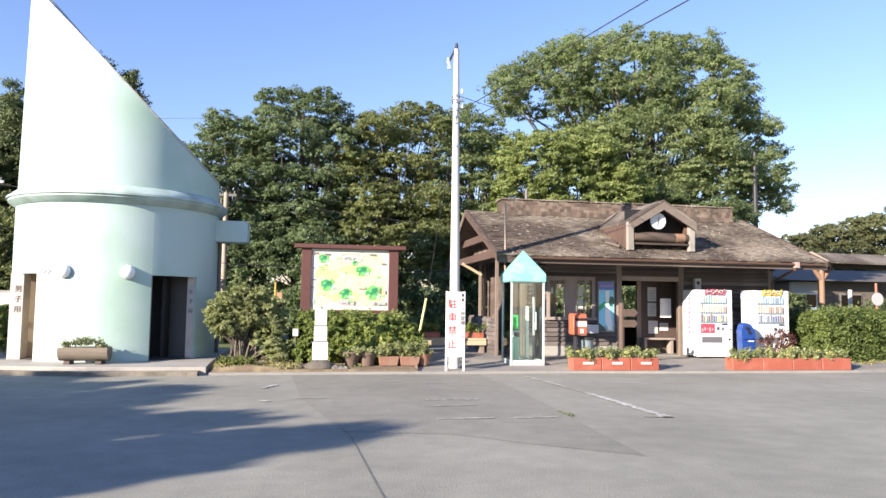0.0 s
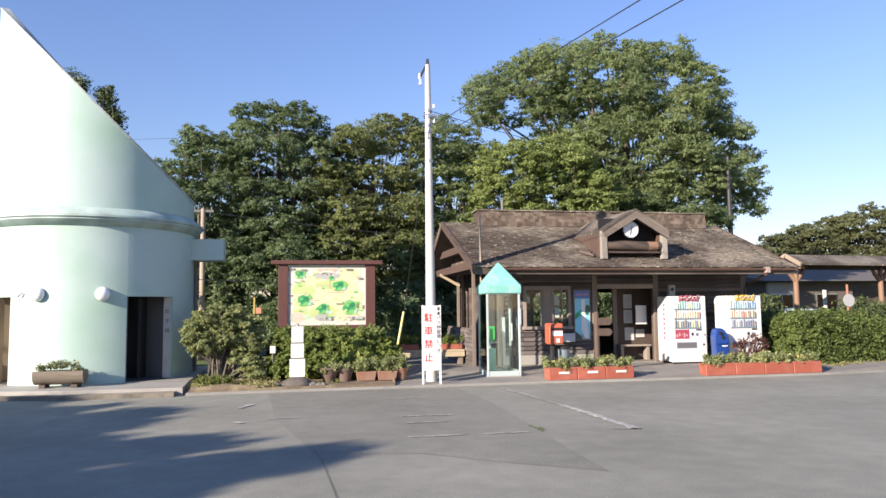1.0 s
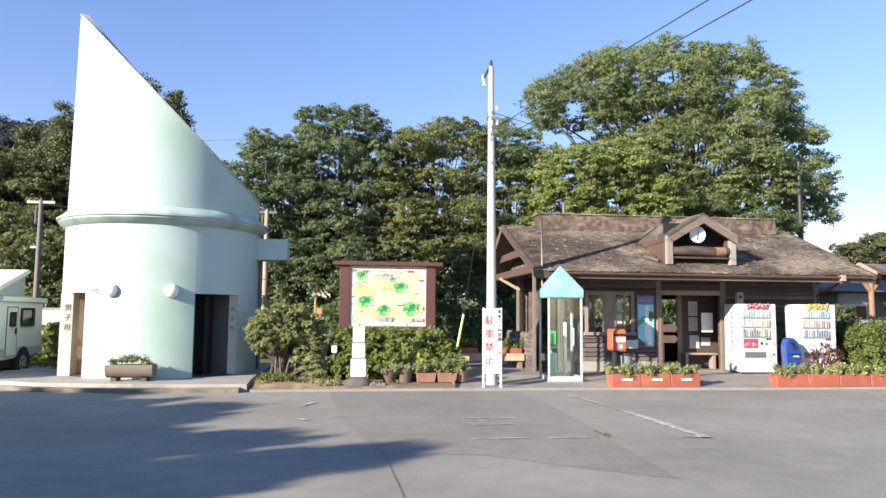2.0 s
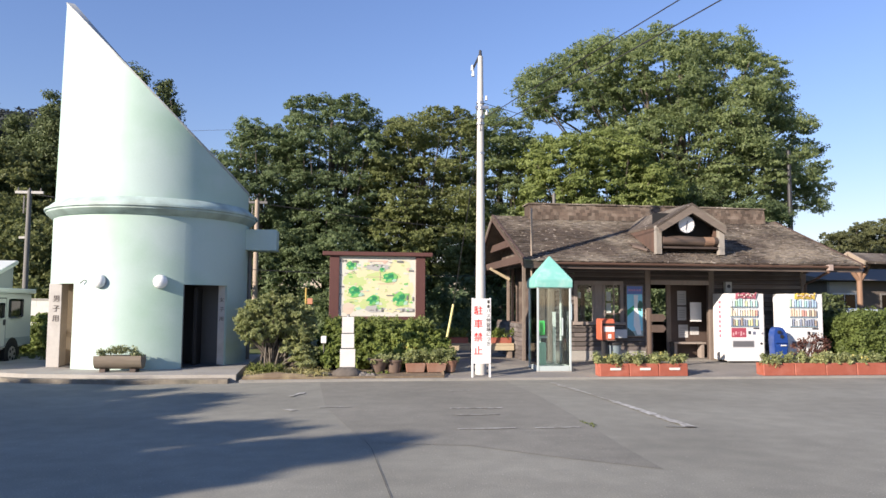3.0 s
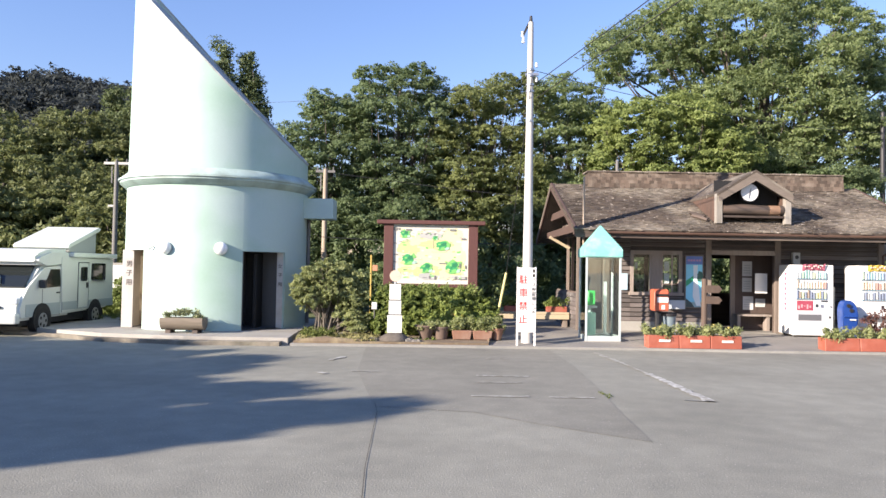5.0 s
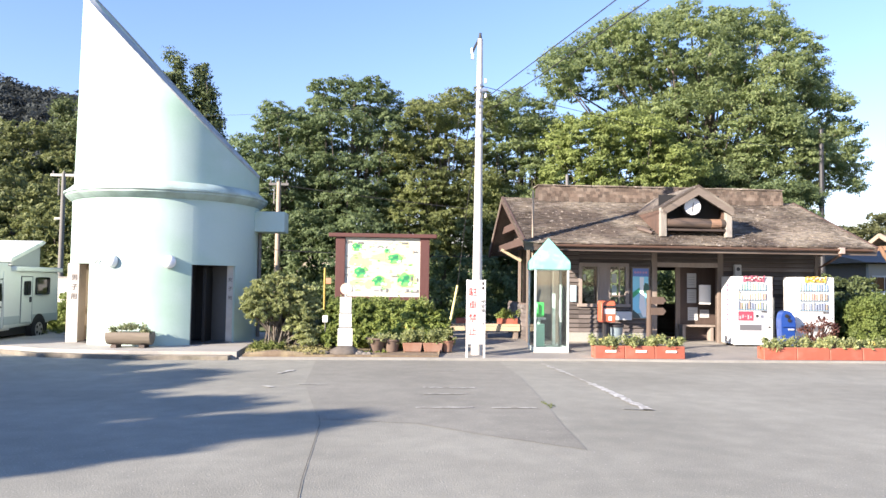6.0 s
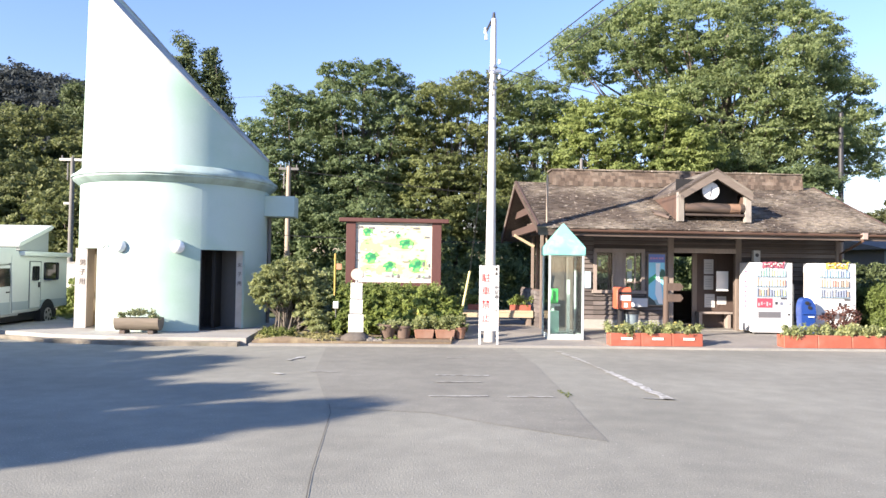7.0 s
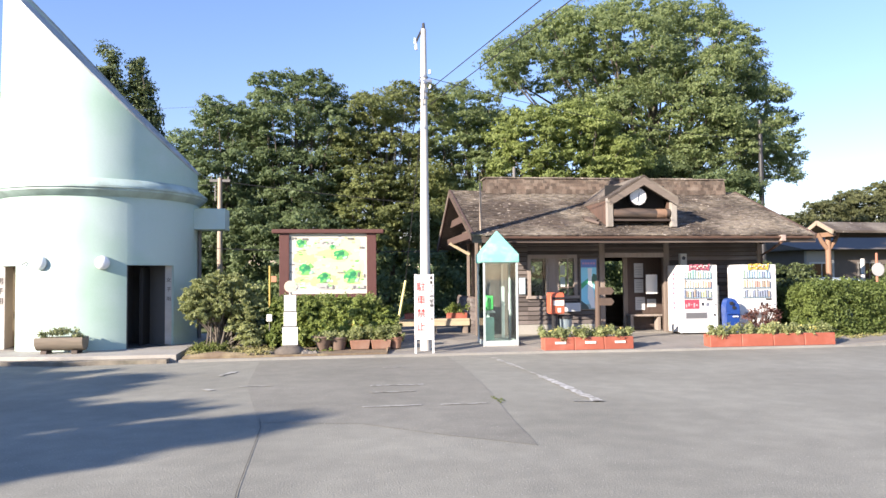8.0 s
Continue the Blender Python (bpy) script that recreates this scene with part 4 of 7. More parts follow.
# ---- telephone booth ----
def phone_booth():
    b = thing("phone_booth", 6.13, 16.5, 0.06, "glass telephone booth with a pale frame and teal pyramid roof", "phone booth")
    w = 0.38
    part("base_plate", box(-w - 0.03, w + 0.03, -w - 0.03, w + 0.03, -0.02, 0.05, 0.01), M["concrete"], b, local=True)
    for x in (-1, 1):
        for y in (-1, 1):
            part("post", box(x * w - 0.022, x * w + 0.022, y * w - 0.022, y * w + 0.022, 0.05, 2.0, 0.006), M["booth_frame"], b, local=True)
    for z0, z1 in ((0.05, 0.16), (1.93, 1.99)):
        for s in (-1, 1):
            part("rail", box(-w + 0.03, w - 0.03, s * w - 0.02, s * w + 0.02, z0, z1, 0.004), M["booth_frame"], b, local=True)
            part("rail", box(s * w - 0.02, s * w + 0.02, -w + 0.03, w - 0.03, z0, z1, 0.004), M["booth_frame"], b, local=True)
    for s in (-1, 1):
        p1 = part("pane", box(-w + 0.03, w - 0.03, s * w - 0.004, s * w + 0.004, 0.12, 1.93), M["glass_booth"], b, local=True)
        p2 = part("pane", box(s * w - 0.004, s * w + 0.004, -w + 0.03, w - 0.03, 0.12, 1.93), M["glass_booth"], b, local=True)
        p1.visible_shadow = p2.visible_shadow = False
    part("door_handle", box(0.17, 0.2, -w - 0.05, -w - 0.03, 0.85, 1.25, 0.006), M["booth_frame"], b, local=True)
    e = w + 0.05
    roof = bmesh.new()
    ring0 = [roof.verts.new((x * e, y * e, 1.94)) for x, y in ((-1, -1), (1, -1), (1, 1), (-1, 1))]
    ring1 = [roof.verts.new((x * e, y * e, 2.12)) for x, y in ((-1, -1), (1, -1), (1, 1), (-1, 1))]
    tip = roof.verts.new((0, 0, 2.7))
    for i in range(4):
        j = (i + 1) % 4
        roof.faces.new((ring0[i], ring0[j], ring1[j], ring1[i]))
        roof.faces.new((ring1[i], ring1[j], tip))
    roof.faces.new(ring0[::-1])
    bmesh.ops.bevel(roof, geom=roof.edges[:], offset=0.012, segments=2, affect="EDGES")
    part("roof", roof, M["booth_teal"], b, "sun-bleached teal pyramid roof", local=True)
    part("phone_shelf", box(-0.27, -0.07, 0.05, 0.33, 0.14, 0.66, 0.01), M["booth_mint"], b, "mint green shelf cabinet", local=True)
    tel = part("telephone", box(-0.26, -0.08, 0.08, 0.3, 0.83, 1.17, 0.02), M["booth_green"], b, "bright green public telephone", local=True)
    part("receiver", tube([(-0.24, 0.05, 0.88), (-0.25, 0.02, 1.0), (-0.24, 0.05, 1.14)], [0.035, 0.02, 0.035], 8), M["booth_green"], tel, local=True)
    part("shelf", box(-0.33, -0.04, 0.04, 0.35, 0.77, 0.815, 0.006), M["booth_frame"], b, local=True)
    part("shelf_post", box(-0.2, -0.14, 0.25, 0.31, 0.66, 0.77), M["booth_frame"], b, local=True)
    part("back_panel", box(0.17, 0.24, 0.31, 0.35, 0.16, 1.38), M["booth_frame"], b, local=True)
    return b


phone_booth()

# thin pole beside the station roof
thin = thing("thin_pole", 5.87, 17.15, 0.1, "slender pale conduit pole beside the roof corner", "pole")
part("tube", rod((0, 0, 0), (0, 0, 3.85), 0.024, 0.022, 10), M["wood_pale"], thin, local=True)

# ---- station building ----
YF, YB, FL = 18.4, 22.4, 0.16            # front wall, back wall, floor
XL, XR = 6.72, 13.8                        # closed walls
EY0, EY1, RX0, RX1 = 16.85, 23.6, 5.6, 14.45
RIDGE_Y, RIDGE_Z, EAVE_Z = 20.7, 4.22, 2.70
SLOPE = (RIDGE_Z - EAVE_Z) / (RIDGE_Y - EY0)
st = thing("station_building", 10.0, 20.7, FL, "low weathered wooden station building with a mossy shingle roof", "building")


def roof_z(y):
    return RIDGE_Z - (SLOPE * (RIDGE_Y - y) if y < RIDGE_Y else (RIDGE_Z - EAVE_Z) * (y - RIDGE_Y) / (EY1 - RIDGE_Y))


front = part("roof", prism([(RX0, EY0, EAVE_Z - 0.03), (RX1, EY0, EAVE_Z - 0.03), (RX1, RIDGE_Y, RIDGE_Z - 0.03), (RX0, RIDGE_Y, RIDGE_Z - 0.03)], (0, 0, -0.10)), M["roof_under"], st, "brown shingle roof slope, bleached and mossy")
part("roof", prism([(RX0, RIDGE_Y + 0.003, RIDGE_Z - 0.03), (RX1, RIDGE_Y + 0.003, RIDGE_Z - 0.03), (RX1, EY1, EAVE_Z - 0.03), (RX0, EY1, EAVE_Z - 0.03)], (0, 0, -0.10)), M["shingle"], st)


def shingles(x0, x1, seed):
    """Overlapping rows of uneven shingles on the front slope."""
    gq = random.Random(seed)
    verts, faces = [], []
    step = 0.085
    length = math.hypot(RIDGE_Y - EY0, RIDGE_Z - EAVE_Z)
    dy, dz = (RIDGE_Y - EY0) / length, (RIDGE_Z - EAVE_Z) / length
    for r in range(int(length / step) + 1):
        s0 = r * step - 0.03
        x = x0 - 0.02
        while x < x1:
            w = gq.uniform(0.06, 0.17)
            xe = min(x + w - 0.006, x1 + 0.02)
            a = s0 + gq.uniform(-0.03, 0.03)
            b = min(a + step * 1.5, length)
            lift = 0.016 + gq.uniform(0, 0.02)
            for s, h in ((a, lift), (b, 0.004)):
                for xx in (x, xe):
                    verts.append((xx, EY0 + dy * s - dz * h, EAVE_Z - 0.03 + dz * s + dy * h))
            for xx in (x, xe):
                verts.append((xx, EY0 + dy * a + dz * 0.0, EAVE_Z - 0.03 + dz * a))
            k = len(verts) - 6
            faces += [(k, k + 1, k + 3, k + 2), (k + 4, k + 5, k + 1, k), (k, k + 2, k + 4), (k + 1, k + 5, k + 3)]
            x += w
    me = bpy.data.meshes.new("shingles")
    o = top_of(st).matrix_basis.translation
    me.from_pydata([(p[0] - o.x, p[1] - o.y, p[2] - o.z) for p in verts], [], faces)
    me.materials.append(M["shingle"])
    ob = new("shingles", me)
    ob.parent = st
    return tagged(ob, "weathered brown shingles with pale moss", kind="stuff")


shingles(RX0, RX1, 11)
# raised box ridge
ridge = part("ridge_box", box(6.65, 13.9, RIDGE_Y - 0.3, RIDGE_Y + 0.3, RIDGE_Z - 0.16, 4.52), M["roof_under"], st, "raised box ridge clad in shingles")
gq = random.Random(4)
for r in range(5):
    x = 6.63
    while x < 13.9:
        w = gq.uniform(0.09, 0.165)
        part("ridge_tile", box(x, min(x + w - 0.004, 13.92), RIDGE_Y - 0.315 - 0.016 * (4 - r) - gq.uniform(0, 0.012), RIDGE_Y - 0.29, 4.08 + r * 0.088 - gq.uniform(0, 0.02), 4.2 + r * 0.088), M["ridge_shingle"], ridge)
        x += w
x = 6.6
while x < 13.9:
    w = gq.uniform(0.14, 0.3)
    part("ridge_cap", box(x, min(x + w - 0.006, 13.95), RIDGE_Y - 0.34 - gq.uniform(0, 0.03), RIDGE_Y + 0.36, 4.52, 4.545 + gq.uniform(0, 0.02)), M["shingle"], ridge)
    x += w
# eaves
part("fascia", box(RX0 + 0.02, RX1 - 0.02, EY0 + 0.005, EY0 + 0.05, EAVE_Z - 0.22, EAVE_Z - 0.135), M["wood_dark"], st)
gut = bmesh.new()
prism([(6.3, EY0 - 0.06 + 0.06 * math.cos(radians(a)), EAVE_Z - 0.075 + 0.06 * math.sin(radians(a))) for a in range(180, 361, 20)] + [(6.3, EY0 - 0.012, EAVE_Z - 0.075), (6.3, EY0 - 0.108, EAVE_Z - 0.075)][::1], (RX1 - 6.5, 0, 0), gut)
part("gutter", gut, M["gutter"], st, "brown half-round rain gutter", smooth=True)
part("downpipe", tube([(13.48, EY0 - 0.06, EAVE_Z - 0.1), (13.48, EY0 - 0.02, EAVE_Z - 0.22), (13.85, YF - 0.3, 2.28), (13.85, YF - 0.05, 2.2), (13.85, YF - 0.05, 0.2)], 0.035, 8), M["gutter"], st, smooth=True)
part("rainwater_head", box(13.42, 13.54, EY0 - 0.13, EY0 + 0.0, EAVE_Z - 0.19, EAVE_Z - 0.04, 0.01), plain("head_pink", (0.36, 0.28, 0.24), 0.6), st)
for x in (RX0 + 0.03, RX1 - 0.03):
    for y0, y1 in ((EY0, RIDGE_Y), (RIDGE_Y, EY1)):
        part("bargeboard", beam((x, y0, roof_z(y0) - 0.1), (x, y1, roof_z(y1) - 0.1), 0.05, 0.2), M["barge"], st)
for z, w in ((2.78, 5.2), (3.3, 2.9)):
    part("gable_beam", box(RX0 + 0.25, RX0 + 0.4, RIDGE_Y - w / 2, RIDGE_Y + w / 2, z - 0.1, z + 0.1), M["barge"], st)
part("gable_wall", prism([(RX0 + 0.6, EY0 + 1.3, 2.65), (RX0 + 0.6, RIDGE_Y, 4.05), (RX0 + 0.6, EY1 - 1.0, 2.65)], (0.06, 0, 0)), M["wood_dark"], st)
part("gable_wall", prism([(RX1 - 0.6, EY0 + 1.3, 2.5), (RX1 - 0.6, RIDGE_Y, 4.05), (RX1 - 0.6, EY1 - 1.0, 2.5)], (-0.06, 0, 0)), M["wood_dark"], st)
part("eave_purlin", box(RX0 + 0.05, RX1 - 0.05, EY0 + 0.35, EY0 + 0.47, EAVE_Z - 0.13, EAVE_Z + 0.0), M["wood_dark"], st)
for i in range(20):
    x = RX0 + 0.3 + i * 0.44
    part("rafter", beam((x, EY0 + 0.06, roof_z(EY0) - 0.18), (x, YF, roof_z(YF) - 0.18), 0.05, 0.08), M["wood_dark"], st)

# walls: a thin core behind boards
HEAD = 2.16
DOOR0, DOOR1 = 9.42, 11.05
WIN0, WIN1, WZ0, WZ1 = 7.41, 8.58, 1.17, 2.14


def core(x0, x1, z0, z1):
    part("wall", box(x0, x1, YF + 0.02, YF + 0.1, z0, z1), M["wood_dark"], st)


core(XL, WIN0, FL, 3.2)
core(WIN0, WIN1, FL, WZ0)
core(WIN0, WIN1, WZ1, 3.2)
core(WIN1, DOOR0, FL, 3.2)
core(DOOR0, DOOR1, HEAD, 3.2)
core(DOOR1, XR, FL, 3.2)
part("wall", box(XL, XL + 0.1, YF + 0.1, YB, FL, 3.2), M["wood_dark"], st)
part("wall", box(XR - 0.1, XR, YF + 0.1, YB, FL, 3.2), M["wood_dark"], st)
part("wall", box(XL, XR, YB, YB + 0.1, FL, 1.08), M["wood_dark"], st)
part("wall", box(XL, XR, YB, YB + 0.1, 2.15, 3.2), M["wood_dark"], st)
for x in (7.3, 8.9, 10.4, 12.0, 13.4):
    part("wall_post", box(x - 0.06, x + 0.06, YB + 0.01, YB + 0.09, 1.08, 2.15), M["wood_dark"], st)
part("inner_ceiling", box(XL + 0.1, XR - 0.1, YF + 0.1, YB, 2.6, 2.66), M["roof_under"], st)
part("inner_wall", box(13.3, 13.38, YF + 0.25, YB, FL, 2.6), M["wood_post"], st)
part("floor", box(XL + 0.1, XR - 0.1, YF - 0.05, YB, FL, FL + 0.02), M["paving"], st)

BOARDS = {}


def siding(x0, x1, z0, z1, y, h=0.118):
    """Lapped horizontal boards, each its own piece, leaning out at its foot."""
    z = z0
    while z < z1 - 0.02:
        hh = min(h, z1 - z)
        key = (round(x1 - x0, 3), round(hh, 3))
        if key not in BOARDS:
            bm = bmesh.new()
            w = x1 - x0
            prism([(0, -0.05, 0.012), (0, -0.052, 0.03), (0, -0.022, hh - 0.012), (0, -0.006, hh - 0.012), (0, 0.0, 0.012)], (w, 0, 0), bm)
            BOARDS[key] = mesh_of("siding_board", bm, M["siding"])
        shared("siding_board", BOARDS[key], st, top_of(st).matrix_basis.inverted() @ pose(x0, y, z))
        z += hh


part("footing", box(XL - 0.02, DOOR0 - 0.1, YF - 0.03, YF + 0.018, FL, 0.42), M["concrete"], st, "pale concrete footing")
part("footing", box(DOOR1 + 0.1, XR, YF - 0.03, YF + 0.018, FL, 0.42), M["concrete"], st)
siding(XL, WIN0 - 0.08, 0.42, 2.6, YF + 0.015)
siding(WIN0 - 0.08, WIN1 + 0.08, 0.42, WZ0 - 0.08, YF + 0.015)
siding(WIN1 + 0.08, DOOR0 - 0.14, 0.42, WZ1 + 0.08, YF + 0.015)
siding(WIN0 - 0.08, DOOR0 - 0.14, WZ1 + 0.08, 2.75, YF + 0.015)
siding(DOOR0 - 0.14, DOOR1 + 0.14, HEAD + 0.12, 2.75, YF + 0.015)
siding(DOOR1 + 0.14, XR, 0.42, 2.75, YF + 0.015)
for x in (XL, DOOR0 - 0.08, DOOR1 + 0.08, XR):
    part("post", box(x - 0.075, x + 0.075, YF - 0.05, YF + 0.1, FL, 2.8, 0.008), M["wood_post"], st)
part("door_header", box(DOOR0 - 0.004, DOOR1 + 0.004, YF - 0.045, YF + 0.1, HEAD, HEAD + 0.12, 0.006), M["frame_wood"], st, "grey-brown door header beam")
# window
win = part("window", box(WIN0 - 0.08, WIN1 + 0.08, YF - 0.05, YF + 0.08, WZ1, WZ1 + 0.1, 0.006), M["frame_wood"], st, "wide wooden window with clear panes")
part("window_sill", box(WIN0 - 0.12, WIN1 + 0.12, YF - 0.1, YF + 0.08, WZ0 - 0.08, WZ0, 0.006), M["frame_wood"], win)
for x in (WIN0 - 0.04, WIN1 + 0.04):
    part("window_jamb", box(x - 0.045, x + 0.045, YF - 0.045, YF + 0.08, WZ0, WZ1, 0.004), M["frame_wood"], win)
for x, w in ((7.86, 0.03), (8.15, 0.03), (8.42, 0.015)):
    part("mullion", box(x - w, x + w, YF + 0.0, YF + 0.05, WZ0, WZ1), M["frame_wood"], win)
part("sash_bar", box(8.18, WIN1, YF + 0.01, YF + 0.04, 1.36, 1.4), M["wood_dark"], win)
part("blind_panel", box(7.9, 8.12, YF + 0.01, YF + 0.03, WZ0, WZ1), M["frame_wood"], win)
for x0, x1 in ((WIN0 + 0.005, 7.83), (8.18, WIN1 - 0.005)):
    part("pane", box(x0, x1, YF + 0.02, YF + 0.026, WZ0, WZ1), M["glass"], win).visible_shadow = False
for x, z, w, h in ((8.22, 1.72, 0.13, 0.24), (8.22, 1.4, 0.13, 0.26), (7.46, 1.78, 0.07, 0.16)):
    part("notice", box(x, x + w, YF + 0.03, YF + 0.034, z, z + h), M["white_worn"], win)
# open passage at the end: posts and a low boarded fence
for x, y in ((6.0, YF + 0.05), (6.35, 21.85), (6.52, 22.0)):
    part("porch_post", box(x - 0.04, x + 0.04, y - 0.04, y + 0.04, FL, 2.8, 0.006), M["wood_post"], st)
part("porch_brace", beam((6.38, 21.8, 2.36), (5.77, 21.8, 2.7), 0.07, 0.08), M["wood_lit"], st, "pale diagonal brace")
part("low_wall", box(6.03, 6.07, YF + 0.1, 21.9, FL, 1.14), M["wood_dark"], st)
for k in range(8):
    part("siding_board", prism([(5.985, YF + 0.1, 0.17 + 0.118 * k), (6.0, YF + 0.1, 0.275 + 0.118 * k), (6.028, YF + 0.1, 0.275 + 0.118 * k), (6.028, YF + 0.1, 0.17 + 0.118 * k)], (0, 3.35, 0)), M["siding"], st)

# dormer with the clock
DX0, DX1, DY = 9.20, 10.88, 17.35
dor = part("dormer", box(DX0 + 0.05, DX1 - 0.05, DY + 0.42, DY + 0.46, 2.95, 4.0), M["dark"], st, "gabled dormer with a clock and a name log")
for x in (DX0, DX1):
    part("dormer_post", box(x - 0.075, x + 0.075, DY - 0.06, DY + 0.08, 2.9, 3.62, 0.008), M["post_bleached"], dor, "pale weathered dormer post")
for x, s in ((DX0, -1), (DX1, 1)):
    part("cheek", prism([(x + 0.05 * s, DY + 0.08, 2.9), (x + 0.05 * s, DY + 0.08, 3.6), (x + 0.05 * s, RIDGE_Y - 1.6, 3.6)], (-0.05 * s, 0, 0)), M["cheek"], dor, "red-brown boarded dormer cheek")
DPX, DPZ = (DX0 + DX1) / 2, 4.2
for s in (-1, 1):
    xe, ze = DPX + s * 0.90, 3.64
    part("dormer_roof", prism([(DPX, DY - 0.18, DPZ), (xe, DY - 0.18, ze), (xe, RIDGE_Y - 1.3, ze), (DPX, RIDGE_Y, DPZ)], (0, 0, -0.06)), M["shingle"], dor)
    part("dormer_barge", prism([(DPX, DY - 0.2, DPZ - 0.065), (xe, DY - 0.2, ze - 0.065), (xe - 0.02 * s, DY - 0.2, ze - 0.22), (DPX, DY - 0.2, DPZ - 0.26)], (0, 0.05, 0)), M["barge_grey"], dor, "grey weathered bargeboard")
clock = part("clock", rod((9.94, DY - 0.04, 3.66), (9.94, DY + 0.1, 3.66), 0.225, 0.225, 40), M["black_metal"], dor, "round white station clock")
part("clock_face", rod((9.94, DY - 0.05, 3.66), (9.94, DY - 0.042, 3.66), 0.21, 0.21, 40), M["white_paint"], clock)
part("clock_hand", beam((9.94, DY - 0.058, 3.66), (9.97, DY - 0.058, 3.76), 0.006, 0.022, up=(0, 1, 0)), M["ink"], clock)
part("clock_hand", beam((9.94, DY - 0.062, 3.66), (9.91, DY - 0.062, 3.52), 0.006, 0.018, up=(0, 1, 0)), M["ink"], clock)
for k in range(12):
    a = radians(30 * k)
    part("clock_mark", beam((9.94 + 0.165 * math.sin(a), DY - 0.054, 3.66 + 0.165 * math.cos(a)), (9.94 + 0.195 * math.sin(a), DY - 0.054, 3.66 + 0.195 * math.cos(a)), 0.004, 0.014, up=(0, 1, 0)), M["ink"], clock)
logb = part("name_log", tube([(DX0 + 0.1, DY + 0.03, 3.24), (9.8, DY + 0.02, 3.25), (10.4, DY + 0.03, 3.23), (DX1 - 0.1, DY + 0.03, 3.25)], [0.115, 0.13, 0.125, 0.11], 14), M["wood_log"], dor, "thick split log that bears the faded station name", smooth=True)
part("bare_wood", tube([(10.42, DY + 0.026, 3.232), (10.68, DY + 0.026, 3.24)], [0.128, 0.12], 14), M["wood_warm"], logb, "orange patch of bare wood")
part("log_shelf", box(DX0 + 0.08, DX1 - 0.08, DY - 0.03, DY + 0.3, 3.05, 3.10), M["wood_dark"], dor)

for dx, dy in ((0.0, 0.0), (0.02, 0.22)):
    xa, ya, xb, yb = 8.7 + dx, 17.78 + dy, 8.97 + dx, 17.46 + dy
    part("roof_bracket", tube([(xa, ya, roof_z(ya) + 0.05), ((xa + xb) / 2, (ya + yb) / 2, roof_z((ya + yb) / 2) + 0.06), (xb, yb, roof_z(yb) + 0.05)], [0.035, 0.045, 0.035], 8), M["wood_dark"], st, "small weathered log bracket on the roof", smooth=True)

# things inside and on the front wall
leaf = part("sliding_door", box(10.27, 10.4, YF + 0.88, YF + 0.94, FL + 0.02, HEAD + 0.3, 0.004), M["wood_post"], st, "closed half of a brown timber sliding door")
for x0, x1, z0, z1 in ((11.57, 11.65, FL + 0.02, 2.45), (10.4, 11.57, FL + 0.02, 0.32), (10.4, 11.57, 0.62, 0.7), (10.4, 11.57, 2.3, 2.45), (10.96, 11.02, 0.7, 2.3), (10.4, 11.57, 1.16, 1.22)):
    part("door_rail", box(x0, x1, YF + 0.902, YF + 0.938, z0, z1, 0.003), M["door_wood"], leaf)
part("door_panel", box(10.4, 11.57, YF + 0.912, YF + 0.928, 0.32, 0.62), M["door_wood"], leaf)
part("door_panel", box(10.4, 11.57, YF + 0.912, YF + 0.928, 0.7, 1.16), M["door_wood"], leaf)
part("door_panel", box(10.4, 11.57, YF + 0.914, YF + 0.926, 1.22, 2.3), M["door_wood"], leaf)
for x, z, w, h in ((10.6, 1.62, 0.26, 0.4), (10.6, 1.2, 0.26, 0.38), (10.62, 0.72, 0.28, 0.36), (10.96, 0.8, 0.26, 0.22)):
    n_ = thing("notice", x + w / 2, YF + 0.895, z, "white paper notice pinned to the sliding door", "notice", "notices on the door")
    part("paper", box(-w / 2, w / 2, -0.003, 0.003, 0, h), plain("paper_grey", (0.6, 0.59, 0.57), 0.8), n_, local=True)
    for k in range(4):
        part("caption_bar", box(-w * 0.36, w * 0.3, -0.006, -0.0035, h * (0.2 + 0.17 * k), h * (0.24 + 0.17 * k)), plain("grey_ink", (0.35, 0.35, 0.36)), n_, local=True)
# added white panel, stands for a bright spot deeper behind the doorway
hang = thing("white_panel", 10.86, YF + 0.40, 1.18, "plain white panel set in the doorway", "notice")
part("panel", box(-0.13, 0.19, -0.01, 0.01, 0.0, 0.52), M["white_paint"], hang, local=True)
low = thing("low_bench", 10.75, YF + 0.7, FL + 0.02, "plain grey-brown bench inside the doorway", "bench")
part("seat", box(-0.42, 0.5, -0.15, 0.15, 0.38, 0.43, 0.005), M["frame_wood"], low, local=True)
for x in (-0.36, 0.42):
    part("leg", box(x - 0.04, x + 0.04, -0.12, 0.12, 0, 0.38), M["frame_wood"], low, local=True)
bench = thing("waiting_bench", 8.6, 21.9, FL + 0.02, "grey wooden bench along the waiting room wall", "bench")
part("seat", box(-0.9, 0.9, -0.2, 0.2, 0.40, 0.45, 0.005), M["wood_post"], bench, local=True)
for x in (-0.8, 0.8):
    for y in (-0.14, 0.14):
        part("leg", box(x - 0.035, x + 0.035, y - 0.035, y + 0.035, 0, 0.4), M["wood_post"], bench, local=True)

